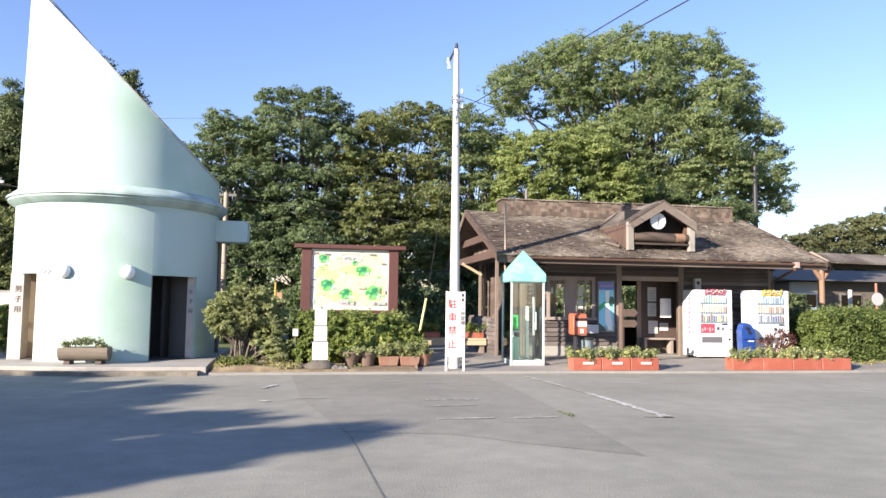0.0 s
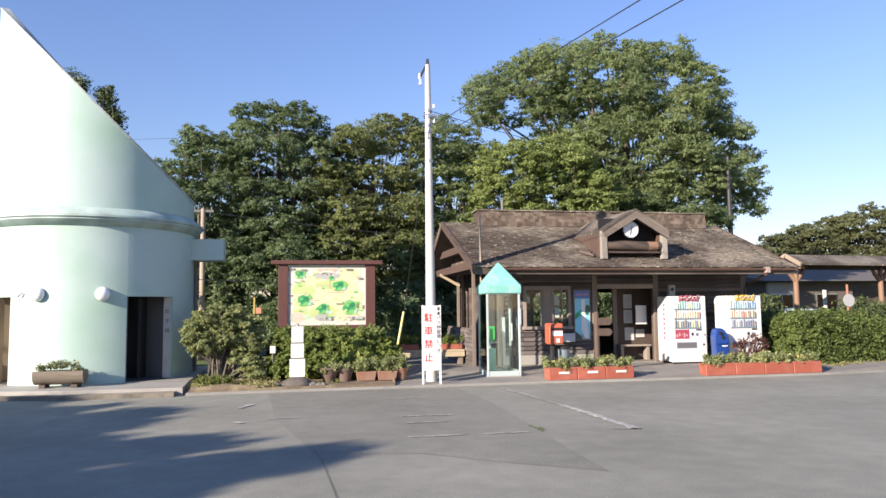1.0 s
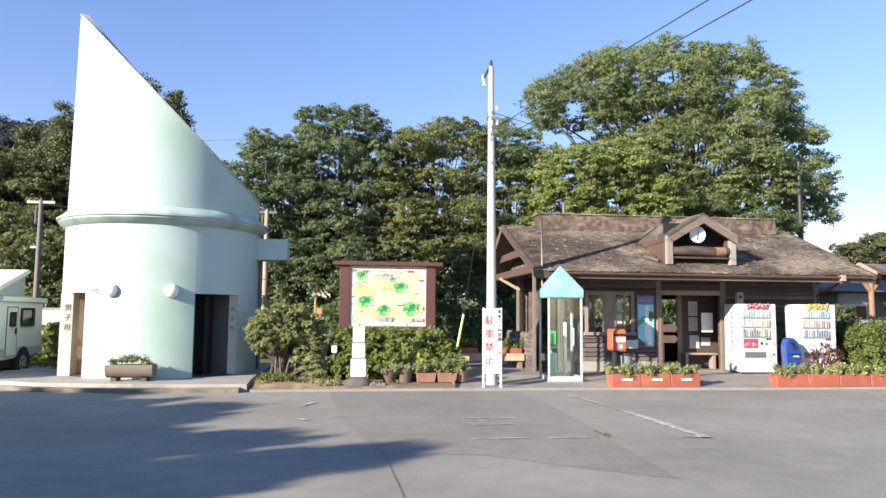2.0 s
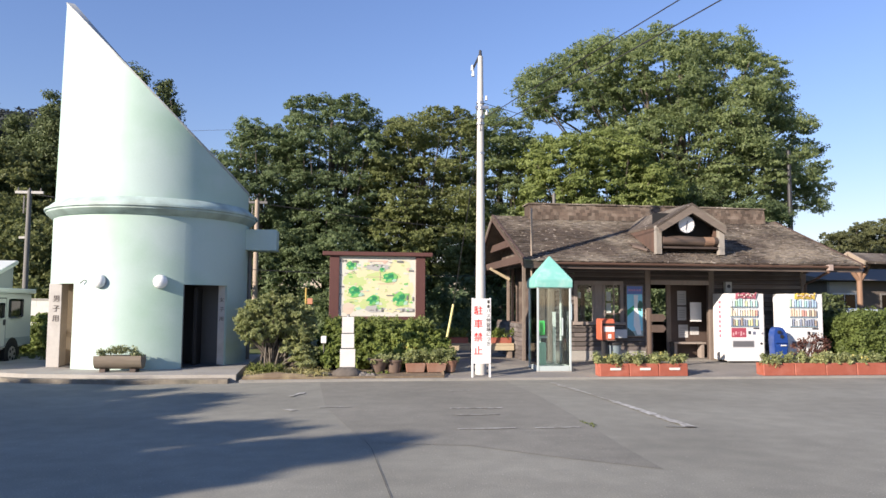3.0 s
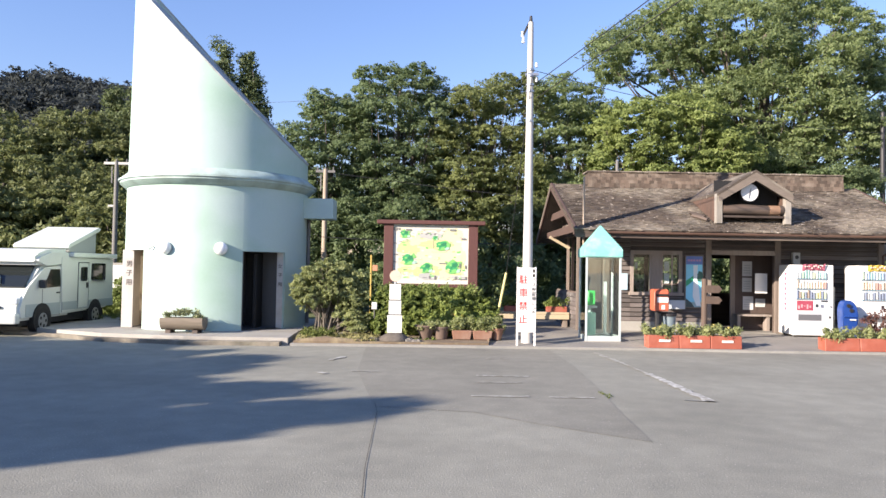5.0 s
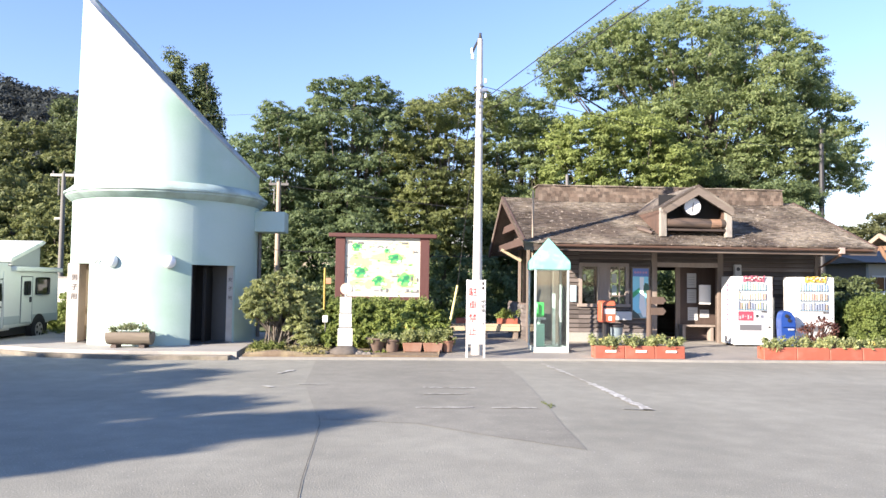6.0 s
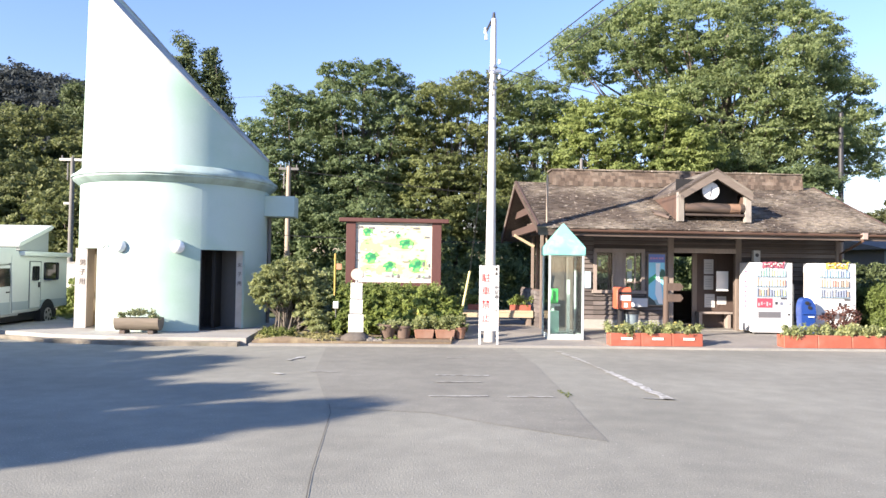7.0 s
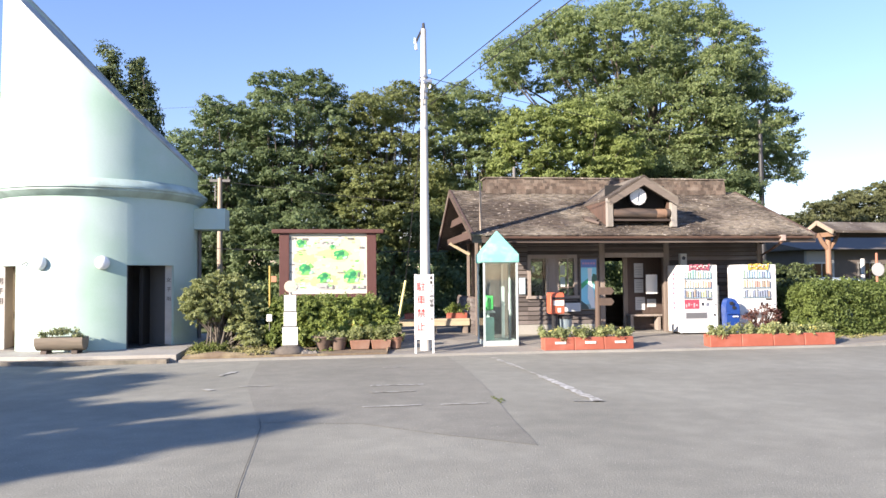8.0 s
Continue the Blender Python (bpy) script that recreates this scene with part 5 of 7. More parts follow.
poster = thing("poster_board", 8.96, YF - 0.06, 0.78, "tall blue tourism poster in a frame on the front wall", "poster")
part("frame", box(-0.24, 0.24, -0.012, 0.06, 0.0, 1.36, 0.006), M["wood_post"], poster, local=True)
sheet_ = part("print", box(-0.21, 0.21, -0.018, -0.0125, 0.03, 1.33), plain("poster_blue", (0.25, 0.68, 0.85), 0.35), poster, local=True)
part("print_area", box(-0.21, 0.21, -0.022, -0.0185, 1.12, 1.33), plain("poster_navy", (0.12, 0.2, 0.5), 0.35), sheet_, local=True)
part("print_area", prism([(-0.21, -0.024, 0.55), (-0.21, -0.024, 0.7), (0.02, -0.024, 0.86), (0.02, -0.024, 0.74)], (0, 0.005, 0)), plain("poster_green", (0.03, 0.38, 0.18), 0.35), sheet_, local=True)
part("print_area", prism([(-0.04, -0.027, 0.3), (0.06, -0.027, 0.06), (0.17, -0.027, 0.06), (0.12, -0.027, 0.5), (0.07, -0.027, 0.75), (0.09, -0.027, 1.1), (-0.03, -0.027, 1.1), (-0.02, -0.027, 0.75)], (0, 0.004, 0)), plain("poster_white", (0.8, 0.84, 0.84), 0.35), sheet_, local=True)
part("print_area", prism([(-0.21, -0.0265, 0.03), (-0.21, -0.0265, 0.25), (-0.05, -0.0265, 0.12), (0.0, -0.0265, 0.03)], (0, 0.004, 0)), plain("poster_dark", (0.05, 0.08, 0.08), 0.35), sheet_, local=True)
part("print_area", blob(0.13, 0.8, 0.09, 0.13, -0.0235, 5, 18), plain("poster_leaf", (0.04, 0.13, 0.09), 0.35), sheet_, local=True)
part("print_area", box(-0.21, 0.21, -0.0225, -0.0186, 0.03, 0.16), plain("poster_foot", (0.3, 0.45, 0.48), 0.35), sheet_, local=True)
for x in (-0.17, -0.1, -0.03, 0.05, 0.12):
    part("caption_bar", box(x, x + 0.05, -0.0245, -0.0222, 1.2, 1.25), plain("poster_pink", (0.5, 0.25, 0.4), 0.35), sheet_, local=True)
small = thing("small_poster", 7.18, YF - 0.075, 1.22, "small pale blue notice on the boarded wall", "poster")
part("print", box(-0.09, 0.07, 0.0, 0.008, 0, 0.42), plain("poster_pale", (0.45, 0.6, 0.66)), small, local=True)
shelf = thing("wall_box", 8.47, YF - 0.16, 0.76, "low grey leaflet box under the window", "box")
part("body", box(-0.2, 0.2, -0.1, 0.08, 0, 0.22, 0.006), plain("box_grey", (0.55, 0.57, 0.58)), shelf, local=True)
meter = thing("electric_meter", 11.55, YF - 0.12, 1.95, "small grey electric meter box on the wall", "meter")
part("case", box(-0.09, 0.09, -0.06, 0.06, 0, 0.3, 0.01), plain("meter_grey", (0.5, 0.5, 0.47)), meter, local=True)
part("dial", rod((0, -0.066, 0.18), (0, -0.058, 0.18), 0.05, 0.05, 16), M["vend_dark"], meter, local=True)


# ---- vending machines ----
def vending(x, y, z, w, label, d=0.7):
    v = thing("vending_machine", x, y, z, label, "vending machine", "drink machines")
    h = 1.78
    part("cabinet", box(-w, w, 0.02, d, 0.06, h, 0.02), M["white_paint"], v, local=True)
    for sx in (-0.4, 0.4):
        for sy in (0.1, d - 0.1):
            part("foot", rod((sx, sy, 0), (sx, sy, 0.065), 0.03, 0.03, 10), M["black_metal"], v, local=True)
    door = part("door", box(-w, w, -0.05, 0.018, 0.05, h, 0.018), M["white_paint"], v, local=True)
    wx0, wx1, wz0, wz1 = -w + 0.07, w - 0.17, 0.93, 1.66
    part("display", box(wx0, wx1, -0.054, -0.046, wz0, wz1), M["vend_window"], door, "lit drink display behind glass", local=True)
    gv = random.Random(int(x * 10))
    return v, door, gv, (wx0, wx1, wz0, wz1)


CAN = {"white": (0.6, 0.62, 0.6), "red": (0.46, 0.26, 0.22), "green": (0.32, 0.46, 0.33), "blue": (0.3, 0.42, 0.55), "brown": (0.27, 0.22, 0.18), "yellow": (0.6, 0.54, 0.28),
       "peach": (0.6, 0.48, 0.36), "lime": (0.48, 0.54, 0.32), "teal": (0.3, 0.48, 0.46), "cream": (0.6, 0.55, 0.45), "grey": (0.36, 0.37, 0.37), "navy": (0.2, 0.23, 0.3), "sky": (0.46, 0.57, 0.62)}


def fill_vending(v, door, gv, rect, accent, rows_of):
    wx0, wx1, wz0, wz1 = rect
    for r, kinds in enumerate(rows_of):
        z = wz0 + 0.03 + r * 0.245
        part("shelf_rail", box(wx0 + 0.005, wx1 - 0.005, -0.075, -0.0545, z - 0.03, z), plain("rail_dark", (0.24, 0.24, 0.24)), door, local=True)
        for k in range(int((wx1 - wx0) / 0.0685)):
            xx = wx0 + 0.035 + k * 0.0685
            hh, kind = gv.uniform(0.14, 0.2), gv.choice(kinds.split())
            part("sample_can", rod((xx, -0.068, z), (xx, -0.068, z + hh), 0.03, 0.02 + 0.01 * gv.random(), 8), plain("can_" + kind, CAN[kind], 0.3), door, local=True)
            part("button", box(xx - 0.02, xx + 0.02, -0.082, -0.0755, z - 0.024, z - 0.006), plain("button_blue", (0.25, 0.4, 0.5)), door, local=True)
    part("coin_panel", box(0.06, 0.13, -0.056, -0.051, 0.74, 0.82), M["vend_dark"], door, local=True)
    part("coin_slot", box(0.18, 0.26, -0.058, -0.051, 0.73, 0.81), M["steel"], door, local=True)
    part("bill_slot", box(0.2, 0.36, -0.058, -0.051, 0.87, 0.91), M["vend_dark"], door, local=True)
    part("lock", rod((0.44, -0.06, 0.76), (0.44, -0.05, 0.76), 0.025, 0.025, 12), M["steel"], door, local=True)
    part("pickup_flap", box(-0.36, 0.2, -0.058, -0.051, 0.42, 0.56), plain("flap_dark", (0.13, 0.13, 0.135)), door, "dark pick-up flap", local=True)
    part("pickup_frame", box(-0.38, 0.22, -0.0545, -0.0505, 0.4, 0.58), plain("flap_grey", (0.4, 0.41, 0.42)), door, local=True)
    part("lock", rod((0.41, -0.06, 0.5), (0.41, -0.05, 0.5), 0.03, 0.03, 12), M["black_metal"], door, local=True)
    part("kick_plate", box(-0.46, 0.46, -0.052, -0.0505, 0.12, 0.2), plain("kick_white", (0.66, 0.66, 0.65)), door, local=True)
    # crumpled sign on the display head
    bm = bmesh.new()
    gv2 = random.Random(3)
    cols = [-0.28, -0.21, -0.14, -0.05, 0.04, 0.12, 0.2, 0.27]
    tops, lows = [1.78 + gv2.uniform(-0.02, 0.05) for _ in cols], [1.645 + gv2.uniform(-0.02, 0.02) for _ in cols]
    grid = [[bm.verts.new((x_, -0.075 - 0.035 * (i % 2) * f - 0.01 * f, z0 + (z1 - z0) * f)) for f in (0.0, 0.5, 1.0)] for i, (x_, z0, z1) in enumerate(zip(cols, lows, tops))]
    back = [[bm.verts.new(v_.co + Vector((0, 0.01, 0))) for v_ in col] for col in grid]
    for g0, g1, flip in ((grid[i], grid[i + 1], False) for i in range(len(cols) - 1)):
        for k in range(2):
            bm.faces.new((g0[k], g1[k], g1[k + 1], g0[k + 1]))
    for g0, g1 in zip(back, back[1:]):
        for k in range(2):
            bm.faces.new((g0[k], g0[k + 1], g1[k + 1], g1[k]))
    ban = part("banner", bm, accent, door, "crumpled printed banner", local=True)
    for k in range(9):
        x_ = -0.25 + k * 0.054
        z_ = 1.68 + gv2.uniform(0, 0.06)
        part("caption_bar", box(x_, x_ + gv2.uniform(0.015, 0.04), -0.128, -0.122, z_, z_ + gv2.uniform(0.02, 0.05)), plain("banner_pale", (0.7, 0.55, 0.5)), ban, local=True)


a = vending(11.6, 17.55, FL - 0.01, 0.5, "white drinks vending machine with a red banner")
fill_vending(*a, plain("banner_red", (0.36, 0.10, 0.14)), ("brown grey yellow lime navy brown", "peach cream peach red white cream", "teal green white teal sky lime"))
part("side_print", box(-0.4, 0.0, -0.056, -0.0505, 0.66, 0.9), plain("print_maroon", (0.36, 0.06, 0.09)), a[1], "dark red advert panel", local=True)
for k in range(8):
    part("caption_bar", box(-0.503, -0.4995, 0.27 + 0.012 * (k % 3), 0.39 - 0.012 * (k % 2), 1.52 - k * 0.125, 1.585 - k * 0.125 + 0.01 * (k % 2)), plain("print_pink", (0.5, 0.16, 0.24)), a[0], local=True)
for k in range(5):
    part("advert_mark", box(-0.37 + 0.07 * k, -0.33 + 0.07 * k, -0.0585, -0.0562, 0.70 + 0.03 * (k % 3), 0.78 + 0.03 * (k % 2)), plain("advert_pale", (0.6, 0.35, 0.36)), a[1], local=True)
b = vending(13.07, 17.3, FL - 0.01, 0.5, "white drinks vending machine with a yellow banner", 0.56)
fill_vending(*b, plain("banner_yellow", (0.6, 0.42, 0.08)), ("navy grey white navy brown", "red peach brown cream red yellow", "teal navy blue sky white green"))

# blue bin
bin_ = thing("recycling_bin", 12.21, 16.92, FL - 0.01, "blue plastic bottle bin with a slanted top and round hole", "bin")
bb = bmesh.new()
prism([(-0.17, 0.02, 0.0), (0.17, 0.02, 0.0), (0.21, 0.0, 0.64), (0.2, 0.02, 0.8), (0.13, 0.06, 0.94), (0.03, 0.09, 0.99), (-0.03, 0.09, 0.99), (-0.13, 0.06, 0.94), (-0.2, 0.02, 0.8), (-0.21, 0.0, 0.64)], (0, 0.28, 0), bb)
bmesh.ops.bevel(bb, geom=bb.edges[:], offset=0.02, segments=2, affect="EDGES")
bb.transform(Matrix.Diagonal((0.88, 1, 0.95, 1)))
body = part("body", bb, M["bin_blue"], bin_, smooth=True, local=True)
for hx, hz in ((-0.04, 0.81), (0.02, 0.7)):
    part("hole", rod((hx, 0.0, hz), (hx, 0.1, hz), 0.045, 0.045, 16), M["dark"], body, local=True)
part("rib", box(-0.165, 0.165, -0.012, 0.03, 0.54, 0.57, 0.006), M["bin_blue"], body, local=True)
part("label_plate", box(-0.02, 0.12, -0.012, 0.012, 0.47, 0.5), M["white_paint"], body, local=True)
# grey box added between the machines to fill the dark gap
gap = thing("gap_block", 12.25, 17.95, FL - 0.01, "dark grey tall block added to fill the gap between the machines", "locker")
part("body", box(-0.08, 0.08, -0.1, 0.25, 0, 1.25, 0.01), plain("gap_grey", (0.2, 0.21, 0.2)), gap, local=True)

# ---- mailbox ----
mail = thing("mailbox", 7.67, 16.95, 0.13, "orange-red post box on a black stand", "post box")
part("stand", box(-0.06, 0.06, 0.06, 0.2, 0, 0.62, 0.006), M["black_metal"], mail, local=True)
part("foot", box(-0.18, 0.18, -0.05, 0.3, -0.02, 0.02, 0.006), M["black_metal"], mail, local=True)
mb = bmesh.new()
prism([(-0.18, -0.12, 0.64), (-0.18, -0.12, 1.08), (-0.18, -0.06, 1.15), (-0.18, 0.22, 1.15), (-0.18, 0.22, 0.64)], (0.36, 0, 0), mb)
bmesh.ops.bevel(mb, geom=mb.edges[:], offset=0.02, segments=3, affect="EDGES")
mbody = part("body", mb, M["mail_red"], mail, smooth=True, local=True)
part("slot", box(-0.13, 0.17, -0.126, -0.118, 0.98, 1.04), M["dark"], mbody, local=True)
part("notice_plate", box(-0.1, 0.16, -0.126, -0.1185, 0.84, 0.96), M["white_paint"], mbody, local=True)
part("emblem", box(0.0, 0.08, -0.126, -0.1185, 0.68, 0.78), M["white_paint"], mbody, local=True)
can = thing("litter_bin", 7.93, 17.15, 0.15, "translucent grey plastic litter bin beside the post box", "bin")
part("body", lathe([(0.01, 0.0), (0.15, 0.0), (0.185, 0.52), (0.2, 0.52), (0.2, 0.55), (0.17, 0.55), (0.145, 0.03), (0.01, 0.03)], (0, 0, 0), 24), M["bin_grey"], can, smooth=True, local=True)
part("liner", lathe([(0.205, 0.49), (0.212, 0.55), (0.19, 0.575), (0.16, 0.56), (0.14, 0.4), (0.0005, 0.3)], (0, 0, 0), 24), M["black_metal"], can, "black bag folded over the rim", smooth=True, local=True)
M["wood_sign"] = material("wood_sign", (0.10, 0.068, 0.05), 0.75, 0.25, 0.2, 12, 1.0, 0.3, stretch=(1, 1, 0.3))
sp = thing("sign_post", 8.45, 16.2, 0.05, "brown wooden post with two arrow boards by the doorway", "sign post")
part("post", rod((0, 0, 0), (0, 0, 1.5), 0.07, 0.065, 12), M["wood_sign"], sp, smooth=True, local=True)
for z in (1.02, 1.27):
    part("arrow_board", prism([(0.02, -0.09, z - 0.085), (0.3, -0.09, z - 0.085), (0.37, -0.09, z), (0.3, -0.09, z + 0.085), (0.02, -0.09, z + 0.085)], (0, 0.03, 0)), M["wood_sign"], sp, local=True)


# ---- flower troughs ----
def trough(x, y, n, wide, label, seed):
    t = thing("flower_trough", x, y, 0.045, label, "planter", "red flower troughs")
    for i in range(n):
        x0 = i * wide
        bm = bmesh.new()
        prism([(x0 + 0.005, -0.02, 0), (x0 + 0.005, -0.0, 0.28), (x0 + 0.005, 0.32, 0.28), (x0 + 0.005, 0.3, 0)], (wide - 0.01, 0, 0), bm)
        bmesh.ops.bevel(bm, geom=bm.edges[:], offset=0.012, segments=1, affect="EDGES")
        p = part("box", bm, M["planter_red"], t, local=True)
        if n < 4:
            part("label_plate", box(x0 + 0.24, x0 + 0.48, -0.028, -0.008, 0.14, 0.19), M["white_worn"], p, local=True)
        part("soil", box(x0 + 0.03, x0 + wide - 0.03, 0.03, 0.29, 0.2, 0.283), M["soil"], p, local=True)
    gp = np.random.default_rng(seed)
    k = 17 * n
    c = np.column_stack([gp.uniform(x, x + wide * n, k), gp.uniform(y - 0.0, y + 0.3, k), gp.uniform(0.32, 0.5, k)])
    r = np.column_stack([gp.uniform(0.08, 0.15, k)] * 3)
    tagged(leaves("trough_plant", c, r, 70, 0.035, M["leaf_bush"], seed=seed), "low leafy plants with small yellow flowers in the trough", "plant", "plants in the troughs")
    c2 = c[gp.choice(k, k // 6, replace=False)] + (0, -0.05, 0.09)
    tagged(leaves("trough_flower", c2, np.full((len(c2), 3), 0.06), 8, 0.022, M["flower_yellow"], seed=seed + 1), "small yellow flowers above the trough plants", "flower", "plants in the troughs", "stuff")
    return t


trough(6.93, 15.36, 3, 0.68, "row of three brick-red flower boxes with pale labels", 21)
trough(10.74, 15.32, 4, 0.765, "long row of brick-red flower boxes", 22)
rp = np.random.default_rng(9)
c = np.column_stack([rp.uniform(12.32, 13.12, 26), rp.uniform(16.3, 16.7, 26), rp.uniform(0.45, 1.02, 26)])
c[:, 2] -= 0.35 * np.abs(c[:, 0] - 12.72)
root = thing("red_shrub", 12.62, 16.5, 0.1, "small twiggy shrub with dark reddish leaves before the machine", "shrub")
bm = bmesh.new()
for p in c:
    m_ = (12.62 + (p[0] - 12.62) * 0.55 + rp.normal(0, 0.03), 16.5, p[2] * 0.62)
    tube([(12.62 + rp.normal(0, 0.05), 16.5, 0.05), m_, tuple(p)], [0.014, 0.011, 0.006], 5, bm)
    for k in range(2):
        tube([m_, (p[0] + rp.normal(0, 0.09), p[1], p[2] + rp.normal(0, 0.06))], [0.008, 0.004], 4, bm)
part("stem", bm, plain("twig_brown", (0.12, 0.062, 0.048), 0.8), root)
leaves("foliage", np.vstack([c, c * (1, 1, 0.55) + (0, 0, 0.06)]), np.full((52, 3), 0.1), 26, 0.034, M["leaf_red"], root, 4)


# ---- pots and shrubs of the bed ----
def pot(x, y, r0, r1, h, mat, label, seed, tall=0.3, leaf="leaf_bush"):
    p = thing("flower_pot", x, y, 0.11, label, "plant pot", "pots along the bed")
    part("pot", lathe([(0.01, 0.0), (r0, 0.0), (r1, h), (r1 + 0.02, h), (r1 + 0.02, h + 0.035), (r1 - 0.03, h + 0.035), (r1 - 0.04, h - 0.04), (0.01, h - 0.04)], (0, 0, 0), 24), mat, p, smooth=True, local=True)
    gp = np.random.default_rng(seed)
    c = np.column_stack([x + gp.normal(0, r1 * 0.5, 12), y + gp.normal(0, r1 * 0.5, 12), 0.09 + h + gp.uniform(0.0, tall * 0.6, 12)])
    tagged(leaves("pot_plant", c, np.full((12, 3), 0.1), 45, 0.035, M[leaf], seed=seed), "bushy green plant growing in the pot", "plant", "plants in the pots")


pot(2.14, 15.97, 0.11, 0.23, 0.27, M["clay_grey"], "wide grey-brown clay bowl pot", 31, 0.15)
pot(2.48, 15.99, 0.13, 0.18, 0.24, M["clay_grey"], "weathered grey clay pot", 32, 0.2)
pot(3.73, 16.05, 0.1, 0.15, 0.22, M["terracotta"], "small terracotta pot at the end of the bed", 33, 0.5)
for x in (2.74, 3.2):
    t = thing("terracotta_trough", x + 0.2, 16.0, 0.11, "square terracotta trough with green plants", "planter", "pots along the bed")
    bm = bmesh.new()
    prism([(-0.19, -0.13, 0), (-0.225, -0.16, 0.2), (0.225, -0.16, 0.2), (0.19, -0.13, 0)], (0, 0.3, 0), bm)
    bmesh.ops.bevel(bm, geom=bm.edges[:], offset=0.012, segments=1, affect="EDGES")
    part("box", bm, M["terracotta"], t, local=True)
    gp = np.random.default_rng(int(x * 10))
    c = np.column_stack([gp.uniform(x, x + 0.45, 16), gp.uniform(15.9, 16.15, 16), gp.uniform(0.33, 0.55, 16)])
    tagged(leaves("pot_plant", c, np.full((16, 3), 0.11), 45, 0.035, M["leaf_bush"], seed=int(x * 7)), "bushy green plants growing in the trough", "plant", "plants in the pots")


def shrub(name, x, y, lobes, label, leaf, spacing, count, size, seed, stems=14, base=0.1, bough=None):
    root = thing(name, x, y, base, label, "shrub")
    if bough:
        centres, reach = boughs(lobes, bough, seed, 1.7 if leaf == M["leaf_bush"] else 1.2, 0.2)
    else:
        centres, radii = crown_points(lobes, spacing, seed, 0.8, 0.5)
    gs = np.random.default_rng(seed)
    bm = bmesh.new()
    for i in gs.choice(len(centres), min(stems, len(centres)), replace=False):
        p = centres[i]
        o = np.array([x + gs.normal(0, 0.12), y + gs.normal(0, 0.12), base - 0.05])
        tube([o, o + (p - o) * (0.3, 0.3, 0.5) + gs.normal(size=3) * 0.03, p], [0.03, 0.02, 0.006], 5, bm)
    part("stem", bm, M["bark"], root)
    if bough:
        canopy("foliage", centres, reach, leaf, root, seed, 0.7, 22, count, size)
    else:
        leaves("foliage", centres, radii, count, size, leaf, root, seed)
    return root


shrub("round_bush", -0.12, 17.0, [(-0.2, 17.0, 1.55, 0.46, 0.46, 0.24), (-0.66, 16.9, 1.26, 0.32, 0.38, 0.2), (0.28, 17.0, 1.34, 0.34, 0.4, 0.22), (0.4, 16.9, 0.95, 0.26, 0.36, 0.18), (-0.5, 16.8, 0.9, 0.32, 0.34, 0.16), (-0.08, 16.75, 1.08, 0.3, 0.32, 0.22), (-0.86, 16.85, 1.02, 0.16, 0.26, 0.13), (0.3, 16.75, 0.6, 0.3, 0.3, 0.16), (0.55, 16.6, 0.42, 0.24, 0.26, 0.14)], "rounded grey-green bush with bare stems at its foot", M["leaf_bush"], 0.12, 24, 0.032, 41, 130, bough=(0.13, 0.26))
shrub("flowering_shrub", 2.2, 17.2, [(1.2, 17.2, 0.76, 0.3, 0.5, 0.34), (1.75, 17.2, 0.78, 0.42, 0.55, 0.36), (2.35, 17.2, 0.8, 0.42, 0.55, 0.36), (2.9, 17.2, 0.78, 0.4, 0.55, 0.36), (3.25, 17.2, 0.66, 0.34, 0.45, 0.32), (3.5, 17.1, 0.5, 0.24, 0.36, 0.3), (1.3, 16.8, 0.42, 0.36, 0.34, 0.25), (2.0, 16.75, 0.45, 0.6, 0.36, 0.25), (2.9, 16.75, 0.45, 0.5, 0.36, 0.25)], "broad flat-topped leafy shrub under the map board", M["leaf_hedge"], 0.2, 26, 0.042, 42, 40, bough=(0.14, 0.26))
c = np.column_stack([rp.uniform(1.0, 3.4, 60), rp.uniform(16.75, 17.5, 60), rp.uniform(1.12, 1.26, 60)])
tagged(leaves("new_shoot", c, np.full((60, 3), 0.1), 26, 0.035, M["leaf_yellow"], seed=13, up=0.0), "pale yellow-green young shoots on top of the shrub", "shoots", kind="stuff")
c = np.column_stack([rp.uniform(0.35, 1.25, 110), rp.uniform(17.1, 19.2, 110), rp.uniform(0.12, 0.45, 110)])
tagged(leaves("bed_undergrowth", c, np.full((110, 3), 0.16), 36, 0.045, M["leaf_cedar"], seed=14), "dark low undergrowth between the bush and the board", "bushes", kind="stuff")
c = np.array([(2.75, 16.45, 0.66), (2.9, 16.4, 0.58), (2.6, 16.5, 0.54)])
tagged(leaves("yellow_flower", c, np.full((3, 3), 0.11), 60, 0.03, M["flower_yellow"], seed=12), "cluster of bright yellow flowers in the bed", "flower")
gs = np.random.default_rng(51)
n = 420
c = np.column_stack([gs.uniform(-0.65, 1.05, n), gs.uniform(15.3, 16.6, n), gs.uniform(0.06, 0.13, n)])
tagged(leaves("dry_grass", c, np.full((n, 3), 0.08), 16, 0.045, M["grass_dry"], seed=52, up=-0.2, narrow=0.18), "dry yellowish grass and weeds over the bed", "grass", kind="stuff")
for i, (x, y, r) in enumerate(((0.98, 15.52, 0.13), (1.74, 15.5, 0.15), (1.95, 15.44, 0.11), (-0.55, 15.4, 0.1))):
    s = thing("edge_stone", x, y, 0.06, "rough brown edging stone along the bed", "stone", "stones edging the bed")
    bm = ball((0, 0, 0.02), r, 10, (1.2, 0.8, 0.6))
    gq = random.Random(i)
    for vtx in bm.verts:
        vtx.co *= 0.85 + 0.3 * gq.random()
    part("stone", bm, M["stone"], s, local=True)
n = 60
